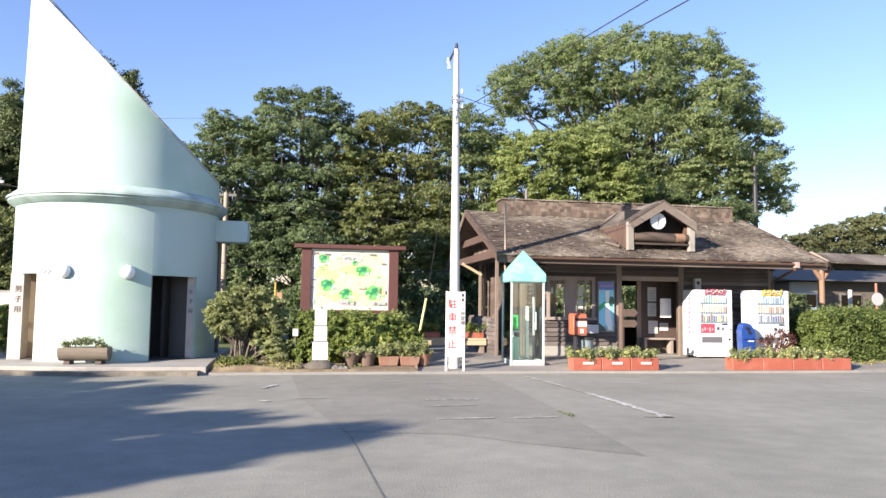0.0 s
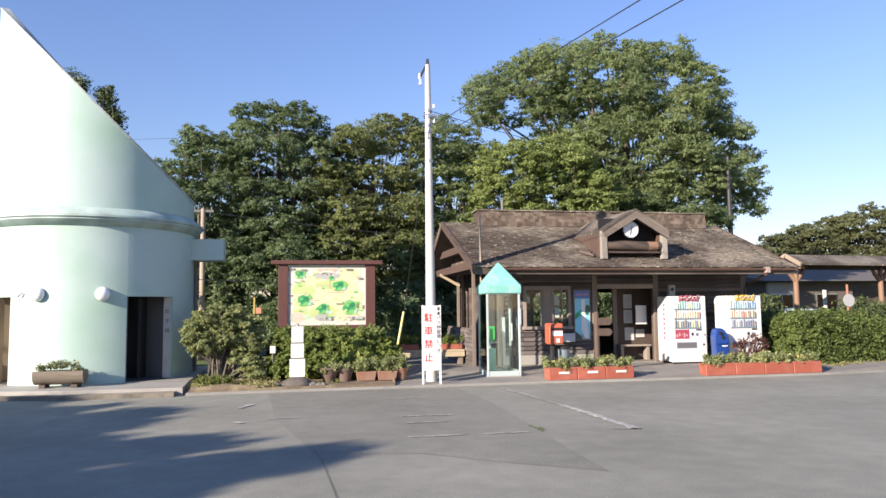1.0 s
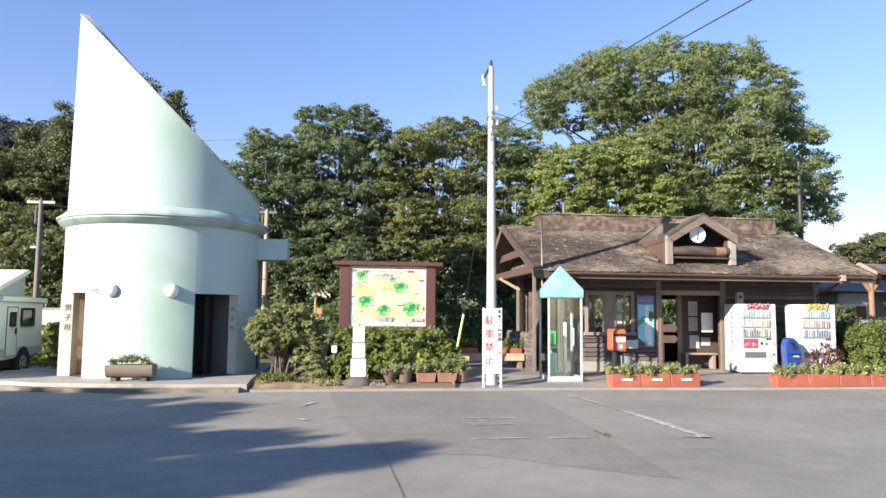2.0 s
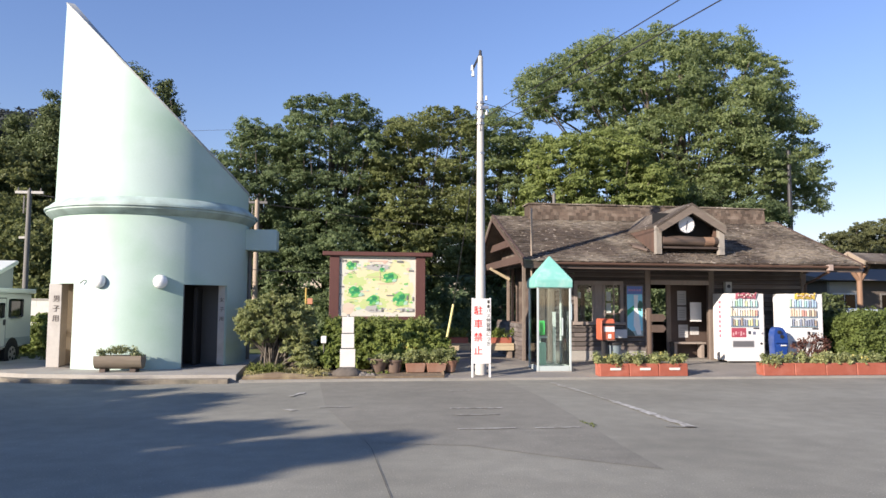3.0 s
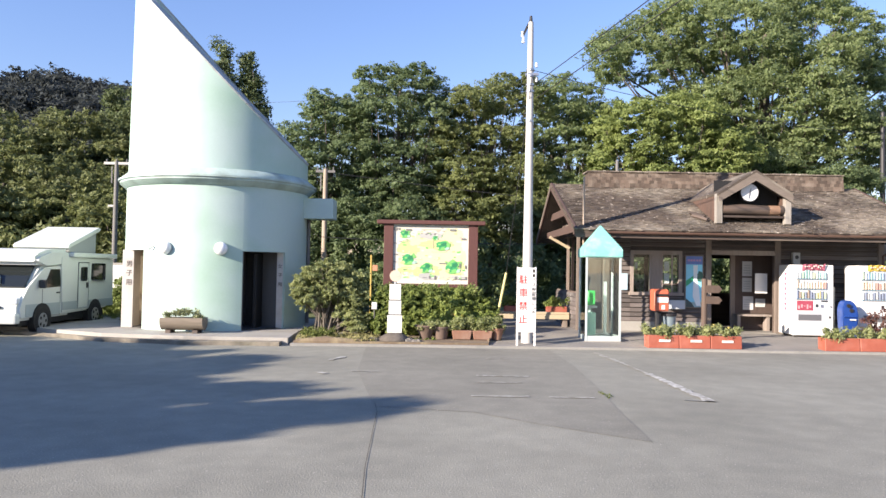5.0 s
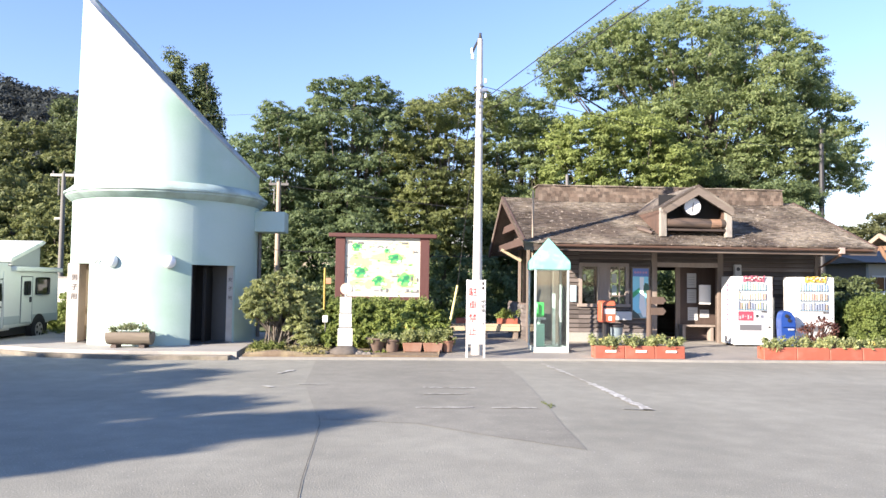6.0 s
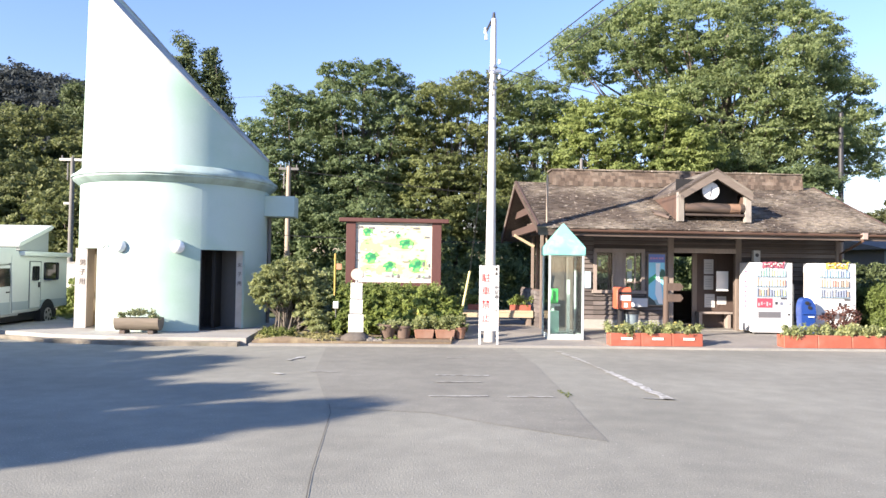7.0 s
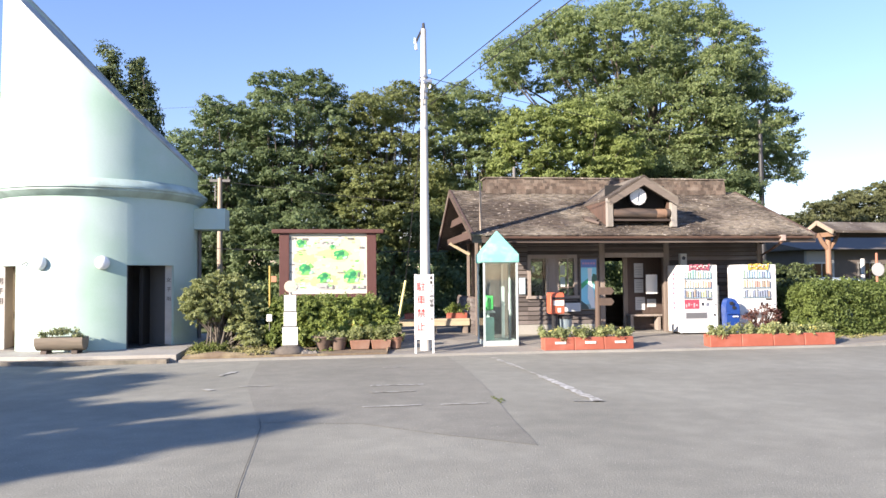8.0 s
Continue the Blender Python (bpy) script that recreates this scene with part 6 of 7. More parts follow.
c = np.column_stack([gs.uniform(-0.62, 0.1, n), gs.uniform(15.6, 16.3, n), gs.uniform(0.12, 0.26, n)])
tagged(leaves("tuft", c, np.full((n, 3), 0.1), 26, 0.05, M["grass"], seed=54, up=-0.2, narrow=0.16), "fresh yellow-green grass tufts at the bed corner", "grass", kind="stuff")
stake = thing("white_stake", 0.93, 16.6, 0.15, "small white plastic box on a thin stake in the bed", "marker")
part("stem", rod((0, 0, 0), (0, 0, 0.58), 0.012, 0.012, 8), M["pole_grey"], stake, local=True)
part("cap", box(-0.06, 0.06, -0.04, 0.04, 0.56, 0.72, 0.015), M["white_paint"], stake, local=True)
bank = bmesh.new()
tube([(-0.62, 15.28, 0.05), (0.0, 15.32, 0.08), (0.5, 15.32, 0.06), (0.95, 15.4, 0.07)], [0.07, 0.11, 0.09, 0.05], 8, bank)
solid("bed_bank", bank, M["soil"], "low crumbling earth bank along the bed", "soil", smooth=True)
n = 90
c = np.column_stack([gs.uniform(1.6, 2.4, n), gs.uniform(15.7, 15.95, n), gs.uniform(0.06, 0.12, n)])
tagged(leaves("weed", c[:20], np.full((20, 3), 0.07), 20, 0.035, M["leaf_hedge"], seed=53), "small green weeds at the kerb", "weed", kind="stuff")
gw = np.random.default_rng(59)
c = np.column_stack([4.66 + gw.normal(0, 0.03, 8), 9.3 + gw.normal(0, 0.15, 8), np.full(8, 0.012)])
tagged(leaves("crack_weed", c, np.full((8, 3), 0.04) * (1, 1, 0.3), 9, 0.018, M["grass"], seed=60, up=-0.2, narrow=0.25), "yellow-green weeds growing in the edge of the patch", "weed", kind="stuff")


# ---- camper van ----
def camper_van():
    """Built with its nose along -y and its near side at +x, base at the middle."""
    v = thing("camper_van", -7.63, 18.05, 0.0, "white camper van with a raised pop-up roof and grey lower band", "van", turn=-1.0)
    white, grey, black = plain("van_white", (0.64, 0.67, 0.62), 0.3), plain("van_grey", (0.36, 0.42, 0.42), 0.4), M["black_metal"]
    seal = plain("van_seal", (0.12, 0.13, 0.13), 0.6)

    def rounded(side, half, bevel, segments=3):
        bm = bmesh.new()
        prism([(-half, y, z) for y, z in side], (2 * half, 0, 0), bm)
        bmesh.ops.bevel(bm, geom=bm.edges[:], offset=bevel, segments=segments, affect="EDGES", clamp_overlap=True)
        return bm

    body = part("body", rounded([(-2.12, 0.34), (-2.18, 0.6), (-2.1, 0.82), (-1.78, 1.03), (-1.2, 1.6), (-0.2, 1.66), (0.1, 1.5), (0.1, 0.36)], 0.81, 0.06), white, v, "white cab with a sloping bonnet", smooth=True, local=True)
    shell = part("camper_shell", rounded([(-0.42, 0.4), (-0.42, 1.6), (-0.5, 1.84), (2.32, 1.82), (2.34, 0.62), (1.95, 0.46)], 0.84, 0.04), white, v, "white camper body behind the cab", smooth=True, local=True)
    part("over_cab", rounded([(-1.5, 1.6), (-1.56, 1.74), (-1.42, 1.86), (-0.9, 1.98), (-0.06, 2.0), (-0.06, 1.7), (-0.5, 1.62), (-1.1, 1.58)], 0.83, 0.09, 4), white, v, "rounded white roof bulge over the cab", smooth=True, local=True)
    part("awning_rail", box(0.78, 0.93, -0.05, 2.36, 1.8, 1.92, 0.03), white, shell, "white awning box along the roof edge", local=True)
    part("roof_edge", box(-0.86, 0.775, -0.03, 2.34, 1.828, 1.9, 0.02), white, shell, local=True)
    part("side_band", box(0.8415, 0.85, -0.4, 2.3, 0.5, 0.7, 0.002), grey, v, local=True)
    part("side_band", box(0.8115, 0.82, -1.9, -0.44, 0.42, 0.7, 0.002), grey, v, local=True)
    bm = bmesh.new()
    prism([(-0.72, 0.1, 2.02), (-0.72, 1.72, 2.53), (-0.72, 1.8, 2.6), (-0.72, 1.7, 2.64), (-0.72, 0.1, 2.12)], (1.44, 0, 0), bm)
    bmesh.ops.bevel(bm, geom=bm.edges[:], offset=0.02, segments=2, affect="EDGES")
    part("popup_roof", bm, white, v, "tilted white pop-up roof lid", smooth=True, local=True)
    part("popup_tent", prism([(-0.66, 0.2, 1.95), (-0.66, 0.2, 2.04), (-0.66, 1.6, 2.48), (-0.66, 1.6, 1.9)], (1.32, 0, 0)), plain("tent_grey", (0.33, 0.35, 0.34), 0.9), v, "grey fabric side of the pop-up roof", local=True)
    part("windscreen", prism([(-0.7, -1.755, 1.07), (0.7, -1.755, 1.07), (0.62, -1.25, 1.565), (-0.62, -1.25, 1.565)], (0, -0.03, 0.03)), M["glass_tint"], body, local=True)
    part("sun_shade", prism([(-0.3, -1.735, 1.13), (0.12, -1.735, 1.13), (0.02, -1.55, 1.31), (-0.12, -1.5, 1.36)], (0, -0.065, 0.07)), plain("shade_pale", (0.5, 0.52, 0.5), 0.7), body, "pale paper behind the windscreen", local=True)
    win = part("cab_window", prism([(0.812, -1.2, 1.06), (0.812, -0.46, 1.08), (0.812, -0.5, 1.5), (0.812, -0.9, 1.5)], (0.012, 0, 0)), M["glass_tint"], body, local=True)
    part("cab_seam", box(0.811, 0.8135, -1.24, -1.22, 0.5, 1.04), seal, body, local=True)
    part("cab_seam", box(0.811, 0.8135, -0.45, -0.438, 0.45, 1.55), seal, body, local=True)
    part("cab_handle", box(0.812, 0.838, -0.62, -0.5, 0.92, 0.955, 0.006), black, body, local=True)
    door = part("side_door", box(0.841, 0.853, 0.36, 0.86, 0.52, 1.66, 0.02), white, shell, "entry door with a small window", local=True)
    part("door_frame", box(0.839, 0.846, 0.335, 0.885, 0.5, 1.685, 0.02), seal, shell, local=True)
    part("door_window", box(0.8535, 0.864, 0.46, 0.72, 1.2, 1.56, 0.05), M["glass_tint"], door, local=True)
    part("handle", box(0.854, 0.88, 0.74, 0.82, 1.02, 1.16, 0.01), black, door, local=True)
    part("side_window", box(0.8415, 0.858, 1.04, 1.72, 1.2, 1.66, 0.06), M["glass_tint"], shell, local=True)
    part("bumper", box(-0.8, 0.8, -2.26, -2.06, 0.28, 0.52, 0.05), white, v, local=True)
    part("grille", box(-0.42, 0.42, -2.2, -2.14, 0.62, 0.68, 0.008), M["vend_dark"], body, local=True)
    part("air_intake", box(-0.4, 0.4, -2.272, -2.24, 0.32, 0.42, 0.008), M["vend_dark"], v, local=True)
    part("number_plate", box(-0.17, 0.17, -2.285, -2.265, 0.36, 0.5), M["white_worn"], v, local=True)
    for s in (-1, 1):
        part("headlight", box(s * 0.48, s * 0.77, -2.17, -1.96, 0.72, 0.86, 0.03), plain("headlight", (0.66, 0.7, 0.72), 0.1), body, local=True)
        part("mirror", box(s * 0.82, s * 0.98, -1.42, -1.34, 1.06, 1.26, 0.03), black, body, local=True)
        for y in (-1.265, 1.265):
            part("wheel_arch", rod((s * 0.7, y, 0.34), (s * 0.856, y, 0.34), 0.37, 0.37, 28), M["dark"], v, local=True)
            wheel = part("wheel", rod((s * 0.66, y, 0.3), (s * 0.862, y, 0.3), 0.3, 0.3, 28), plain("tyre", (0.02, 0.02, 0.021), 0.85), v, "black tyre with a silver rim", local=True)
            part("rim", rod((s * 0.8, y, 0.3), (s * 0.868, y, 0.3), 0.2, 0.19, 20), M["steel"], wheel, local=True)
            for k in range(5):
                a = 2 * math.pi * k / 5
                part("spoke_gap", rod((s * 0.869, y + 0.12 * math.cos(a), 0.3 + 0.12 * math.sin(a)), (s * 0.872, y + 0.12 * math.cos(a), 0.3 + 0.12 * math.sin(a)), 0.04, 0.04, 8), M["dark"], wheel, local=True)
    part("underbody", box(-0.72, 0.72, -2.0, 2.0, 0.22, 0.45), M["dark"], v, local=True)
    return v


camper_van()
sheet("gravel_drive", [(-20, 14.5), (-8.6, 17.2), (-5.8, 21.2), (-6.0, 26), (-20, 26)], 0.006, M["asphalt_light"], "pale gravelly parking strip beside the tower", "gravel")
fence = thing("white_wall", -5.9, 24.0, 0.0, "low white painted wall behind the van", "wall")
part("core", box(-9.0, -4.5, 23.97, 24.05, 0.02, 1.6), M["white_worn"], fence)
block = mesh_of("block", box(0.001, 0.389, -0.03, 0.0, 0.001, 0.199, 0.002), M["white_worn"])
for r in range(8):
    for k in range(12):
        x = -9.0 + 0.39 * k - (0.19 if r % 2 else 0.0)
        if x > -9.05:
            shared("block", block, fence, fence.matrix_basis.inverted() @ pose(x, 23.968, 0.03 + 0.2 * r))
part("coping", box(-9.05, -4.45, 23.92, 24.08, 1.632, 1.69, 0.01), M["concrete"], fence)
gs = np.random.default_rng(61)
n = 500
c = np.column_stack([gs.uniform(-10, -5.2, n), gs.uniform(19.4, 23.8, n), gs.uniform(0.05, 0.2, n)])
tagged(leaves("verge_grass", c, np.full((n, 3), 0.14), 18, 0.07, M["grass"], seed=62, up=-0.2, narrow=0.2), "tall grass growing beside the van", "grass", kind="stuff")

# ---- raised flower stand in the passage ----
stand = thing("flower_stand", 5.0, 19.5, 0.16, "long pale timber flower stand across the passage", "flower stand")
part("top_board", box(3.95, 5.95, 19.35, 19.72, 0.50, 0.56, 0.008), M["wood_lit"], stand)
part("front_board", box(3.95, 5.95, 19.34, 19.38, 0.37, 0.496, 0.006), M["wood_lit"], stand)
for x in (4.05, 5.0, 5.85):
    part("leg", box(x - 0.06, x + 0.06, 19.4, 19.65, 0.16, 0.496), M["wood_post"], stand)
for x, w in ((5.35, 0.55), (4.2, 0.5)):
    p = thing("flower_box", x, 19.52, 0.56, "small red flower box standing on the timber stand", "planter", "boxes on the stand")
    part("box", box(0, w, -0.1, 0.12, 0, 0.15, 0.008), M["planter_red"], p, local=True)
    c = np.column_stack([gs.uniform(x, x + w, 14), gs.uniform(19.45, 19.62, 14), gs.uniform(0.74, 0.9, 14)])
    tagged(leaves("box_plant", c, np.full((14, 3), 0.11), 60, 0.035, M["leaf_hedge"], seed=int(x * 9)), "bright green plants in the small box", "plant", "plants on the stand")

# ---- poles and wires ----
def far_pole(x, y, h, r, label, mat="pole_grey", arm=0.0, base=0.0):
    p = thing("far_pole", x, y, base, label, "utility pole", "poles round the station")
    part("shaft", rod((0, 0, 0), (0, 0, h), r, r * 0.7, 12), M[mat], p, local=True, smooth=True)
    if arm:
        part("cross_arm", box(-arm, arm, -0.04, 0.04, h - 0.13, h - 0.04, 0.008), M["pole" if mat == "pole_grey" else "pole_grey"], p, local=True)
        for s in (-0.8, 0.0, 0.8):
            part("insulator", rod((s * arm, 0, h - 0.03), (s * arm, 0, h + 0.07), 0.03, 0.022, 8), M["pole_grey"], p, local=True)
        part("bracket_lamp", box(-0.26, -0.06, -0.05, 0.05, h - 1.66, h - 1.58, 0.015), M["pole"], p, local=True)
        for k in range(4):
            part("insulator", rod((-0.16, 0, h - 0.34 - 0.14 * k), (-0.16, 0, h - 0.26 - 0.14 * k), 0.035, 0.025, 8), M["pole_grey"], p, local=True)
        part("side_rack", box(-0.18, -0.14, -0.02, 0.02, h - 0.8, h - 0.2), M["pole_grey"], p, local=True)
    return p


shrub("wall_shrub", -6.7, 21.9, [(-6.9, 21.9, 0.85, 0.35, 0.4, 0.4), (-6.3, 22.0, 0.7, 0.45, 0.4, 0.4), (-5.8, 22.0, 0.95, 0.35, 0.4, 0.4), (-7.3, 22.0, 0.45, 0.35, 0.4, 0.25)], "fresh yellow-green shrub before the white wall", M["leaf_yellow"], 0.2, 26, 0.05, 43, 24, 0.02, bough=(0.15, 0.3))
far_pole(-9.2, 26.0, 5.35, 0.1, "grey pole with a short cross arm behind the van", arm=0.45)
far_pole(-1.7, 26.0, 5.2, 0.11, "brown pole with a cross arm behind the tower", "wood_pale", arm=0.35)
far_pole(19.4, 27.5, 8.0, 0.12, "tall dark pole beyond the station roof", "black_metal")
far_pole(7.85, 22.0, 5.1, 0.07, "short grey post behind the roof ridge", "pole_grey")
guy = thing("guy_wire_guard", 4.07, 18.45, 0.1, "slanting pale yellow guard of a guy wire", "guy wire")
part("guard", rod((-0.2, 0, 0.0), (0.08, 0, 1.5), 0.035, 0.03, 10), plain("guard_yellow", (0.66, 0.6, 0.26), 0.6), guy, local=True)
part("wire", tube([(0.08, 0, 1.5), (0.34, -2.65, 5.9)], 0.008, 5), M["black_metal"], guy, local=True)
yp = thing("marker_post", 0.1, 25.0, 0.02, "yellow marker post behind the bushes", "post")
part("post", rod((0, 0, 0), (0, 0, 2.1), 0.035, 0.035, 10), plain("marker_yellow", (0.42, 0.3, 0.07), 0.6), yp, local=True)
part("flag", box(0.05, 0.22, -0.03, 0.03, 1.55, 1.75, 0.01), plain("marker_orange", (0.55, 0.25, 0.15), 0.6), yp, local=True)


def wire(p, q, sag, r=0.012):
    p, q = Vector(p), Vector(q)
    pts = []
    for i in range(17):
        f = i / 16
        pts.append(p.lerp(q, f) - Vector((0, 0, 4 * sag * f * (1 - f))))
    w = solid("overhead_wire", tube(pts, r, 5), M["black_metal"], "thin black overhead wire", "wire", "overhead wires", "")
    return w


wire((4.45, 15.7, 5.8), (8.2, -9.0, 4.93), 0.03, 0.009)
wire((4.5, 15.7, 5.5), (8.32, -9.0, 4.75), 0.03, 0.009)
wire((4.44, 15.85, 6.15), (19.4, 27.5, 7.2), 0.3, 0.008)
wire((4.3, 15.85, 5.85), (-2.2, 16.7, 5.46), 0.05, 0.0035)
wire((-1.7, 26, 5.1), (19.4, 27.5, 3.8), 0.3, 0.012)
wire((-1.7, 26, 5.0), (-9.0, 26.0, 5.2), 0.2, 0.01)
wire((-1.7, 25.2, 2.72), (6.2, 25.2, 2.6), 0.06, 0.012)

# ---- hedge and shed on the far side ----
hedge = thing("clipped_hedge", 18.5, 18.2, 0.05, "clipped bright green hedge beside the machines", "hedge")
gs = np.random.default_rng(71)
pts = []
for i in range(1900):
    u = gs.uniform(14.05, 25.0)
    y0 = 16.55 + (u - 13.85) * 0.13
    top = 1.36 - min(0.2, 0.05 * (u - 14.05)) - 0.25 * max(0.0, 14.35 - u) ** 1.5
    f = gs.random()
    if f < 0.45:
        p = (u, y0 + gs.normal(0, 0.05), gs.uniform(0.12, top) + 0.05 * math.sin(u * 2.3))
    elif f < 0.8:
        p = (u, y0 + gs.uniform(0, 1.5), top + 0.06 * math.sin(u * 1.7) + gs.normal(0, 0.06))
    elif f < 0.88:
        d = gs.uniform(0, 1.4)
        z = gs.uniform(0.2, 1.3)
        p = (14.1 + 0.25 * d + 0.16 * (1.3 - z) + gs.normal(0, 0.06), y0 + d, z)
    else:
        p = (u, y0 + gs.uniform(0.1, 1.4), gs.uniform(0.2, 1.25))
    if p[0] > 14.05 + 0.25 * (p[1] - y0):
        pts.append(p)
leaves("foliage", pts, np.full((len(pts), 3), 0.17), 72, 0.039, M["leaf_clip"], hedge, 72, fine=True)
bm = bmesh.new()
for i in range(26):
    x = 14.4 + i * 0.4
    tube([(x, 17.5 + (x - 14.2) * 0.1, 0), (x + 0.1, 17.5 + (x - 14.2) * 0.1, 0.6), (x, 17.45 + (x - 14.2) * 0.1, 1.2)], [0.03, 0.025, 0.01], 5, bm)
part("stem", bm, M["bark"], hedge)
n = 500
c = np.column_stack([gs.uniform(13.9, 22, n), gs.uniform(16.1, 17.0, n), gs.uniform(0.06, 0.12, n)])
c[:, 1] += (c[:, 0] - 14) * 0.1
tagged(leaves("hedge_grass", c, np.full((n, 3), 0.1), 18, 0.05, M["grass_dry"], seed=73, up=-0.2, narrow=0.2), "thin grass along the foot of the hedge", "grass", kind="stuff")
shrub("dark_shrub", 14.5, 18.8, [(14.3, 18.8, 0.7, 0.5, 0.6, 0.5), (14.9, 18.9, 1.0, 0.6, 0.5, 0.4)], "shaded green shrub at the station corner", M["leaf_cedar"], 0.3, 60, 0.06, 74, 10)

shed = thing("bicycle_shed", 22.0, 22.0, 0.05, "open shed with rough timber posts and a shingle roof", "shed")
for x, y in ((17.95, 21.5), (21.6, 21.9), (25.2, 22.3)):
    post_ = part("post", rod((x, y, 0), (x, y, 2.95), 0.095, 0.085, 12), M["wood_warm"], shed, "rough reddish log post with a forked top", smooth=True)
    for s in (-1, 1):
        part("fork", tube([(x, y, 2.45), (x + s * 0.22, y, 2.72), (x + s * 0.36, y, 2.98)], [0.08, 0.07, 0.055], 8), M["wood_warm"], post_, smooth=True)
part("eave_beam", beam((17.75, 21.47, 2.93), (27, 22.5, 2.93), 0.14, 0.14), M["wood_dark"], shed)
for s in (-1, 1):
    bm = bmesh.new()
    a0, a1 = Vector((17.62, 21.5, 3.36)), Vector((27.0, 22.55, 3.36))
    o = Vector((-0.11, 0.99, 0)) * s * 0.75 + Vector((0, 0, -0.32))
    prism([a0, a1, a1 + o, a0 + o], (0, 0, -0.07), bm)
    part("roof", bm, M["shingle"], shed, "grey mossy shed roof")
for y0 in (20.72, 22.28):
    part("gable_board", beam((17.58, y0, 2.98), (17.58, 21.5, 3.33), 0.05, 0.13), M["wood_pale"], shed, "pale weathered gable board")
part("gable_tie", box(17.7, 17.78, 20.85, 22.15, 2.86, 3.0), M["wood_warm"], shed)
part("board_wall", box(21.1, 22.7, 22.6, 22.66, 0.05, 2.4), M["wood_log"], shed, "dark red-brown boarded screen")
FAR = Matrix.Translation((2.0, -0.4, 1.63)) @ Matrix.Scale(1.16, 4) @ Matrix.Translation((-2.0, 0.4, -1.63))
shed.matrix_basis = FAR @ shed.matrix_basis
rs = thing("round_sign", 18.55, 20.0, 0.05, "round white road sign on a rusty post", "road sign")
part("post", rod((0, 0, 0), (0, 0, 2.25), 0.035, 0.035, 10), plain("rust_post", (0.4, 0.16, 0.1), 0.7), rs, local=True)
part("disc", rod((0, -0.06, 1.75), (0, -0.04, 1.75), 0.2, 0.2, 28), plain("sign_back", (0.4, 0.4, 0.39), 0.6), rs, local=True)
wp = thing("white_post", 24.15, 28.0, 0.02, "white painted marker post above the hedge", "post")
part("post", rod((0, 0, 0), (0, 0, 2.3), 0.085, 0.085, 10), M["white_worn"], wp, local=True)

house = thing("far_house", 31.0, 36.0, 0.0, "dark-roofed grey house behind the shed", "house")
# the dimness behind the shed is put into this wall's base colour
part("wall", box(25.5, 42, 34, 42, 0, 2.95), plain("house_wall", (0.12, 0.1, 0.085), 0.85), house, "house wall with its shade put into the dark colour")
part("wall_bay", box(25.5, 27.0, 33.8, 33.996, 0, 2.86), plain("house_plaster", (0.36, 0.345, 0.31), 0.85), house, "pale plastered bay")
bm = bmesh.new()
prism([(25.0, 33.2, 2.92), (25.0, 38, 3.75), (25.0, 42.8, 2.92)], (19, 0, 0), bm)
part("roof", bm, plain("house_roof", (0.13, 0.115, 0.1), 0.9), house)
for x, y in ((25.62, 33.8), (28.4, 34.0), (31.0, 34.0), (33.8, 34.0)):
    w_ = part("window", box(x, x + 1.26, y - 0.07, y - 0.01, 0.9, 2.3), M["white_worn"] if x < 26.5 else M["pole_grey"], house)
    part("pane", box(x + 0.06, x + 0.6, y - 0.1, y - 0.072, 0.98, 2.22), M["glass_dark"], w_)
    part("pane", box(x + 0.66, x + 1.2, y - 0.1, y - 0.072, 0.98, 2.22), M["glass_dark"], w_)
car = thing("parked_car", 22.1, 27.0, 0.0, "small pale blue car parked beyond the hedge", "car", turn=0)
bm = bmesh.new()
prism([(-0.72, -1.7, 0.3), (-0.72, -1.72, 0.8), (-0.72, -1.0, 0.95), (-0.72, -0.6, 1.5), (-0.72, 1.3, 1.55), (-0.72, 1.65, 0.95), (-0.72, 1.65, 0.3)], (1.44, 0, 0), bm)
bmesh.ops.bevel(bm, geom=bm.edges[:], offset=0.06, segments=2, affect="EDGES")
cb = part("body", bm, plain("car_blue", (0.5, 0.58, 0.65), 0.3), car, smooth=True, local=True)
part("windscreen", prism([(-0.6, -1.02, 0.98), (0.6, -1.02, 0.98), (0.55, -0.64, 1.44), (-0.55, -0.64, 1.44)], (0, -0.03, 0.01)), M["glass_dark"], cb, local=True)
for s in (-1, 1):
    for y in (-1.1, 1.1):
        part("wheel", rod((s * 0.6, y, 0.27), (s * 0.74, y, 0.27), 0.27, 0.27, 20), plain("tyre", (0.02, 0.02, 0.021), 0.85), car, local=True)

# ---- trees ----
BIG = [(14.6, 30, 11.58, 3.1, 3.4, 1.7), (17.4, 30, 11.4, 2.7, 3.4, 1.8), (10.3, 29.6, 10.58, 1.6, 2.2, 1.1), (12, 30, 11.68, 1.8, 2.4, 1.2), (19.3, 30.5, 10.8, 1.6, 2.6, 1.4), (20.4, 30.5, 9, 1.5, 2.4, 1.2), (16.2, 29.3, 8.6, 3.3, 3, 1.6), (13.4, 29.6, 8.6, 1.6, 2, 1), (18.7, 29.4, 7.6, 1.9, 2.4, 1.3), (21.3, 30, 7.6, 1, 1.6, 1), (16.2, 29, 6.4, 2.4, 2.2, 1.1), (18.4, 29, 5.9, 1.4, 2, 1), (15.9, 29.6, 12.58, 1.5, 2.4, 0.9), (14.6, 28.9, 7, 1.3, 2, 0.9), (21.4, 30, 6.4, 0.7, 1.4, 0.6)]
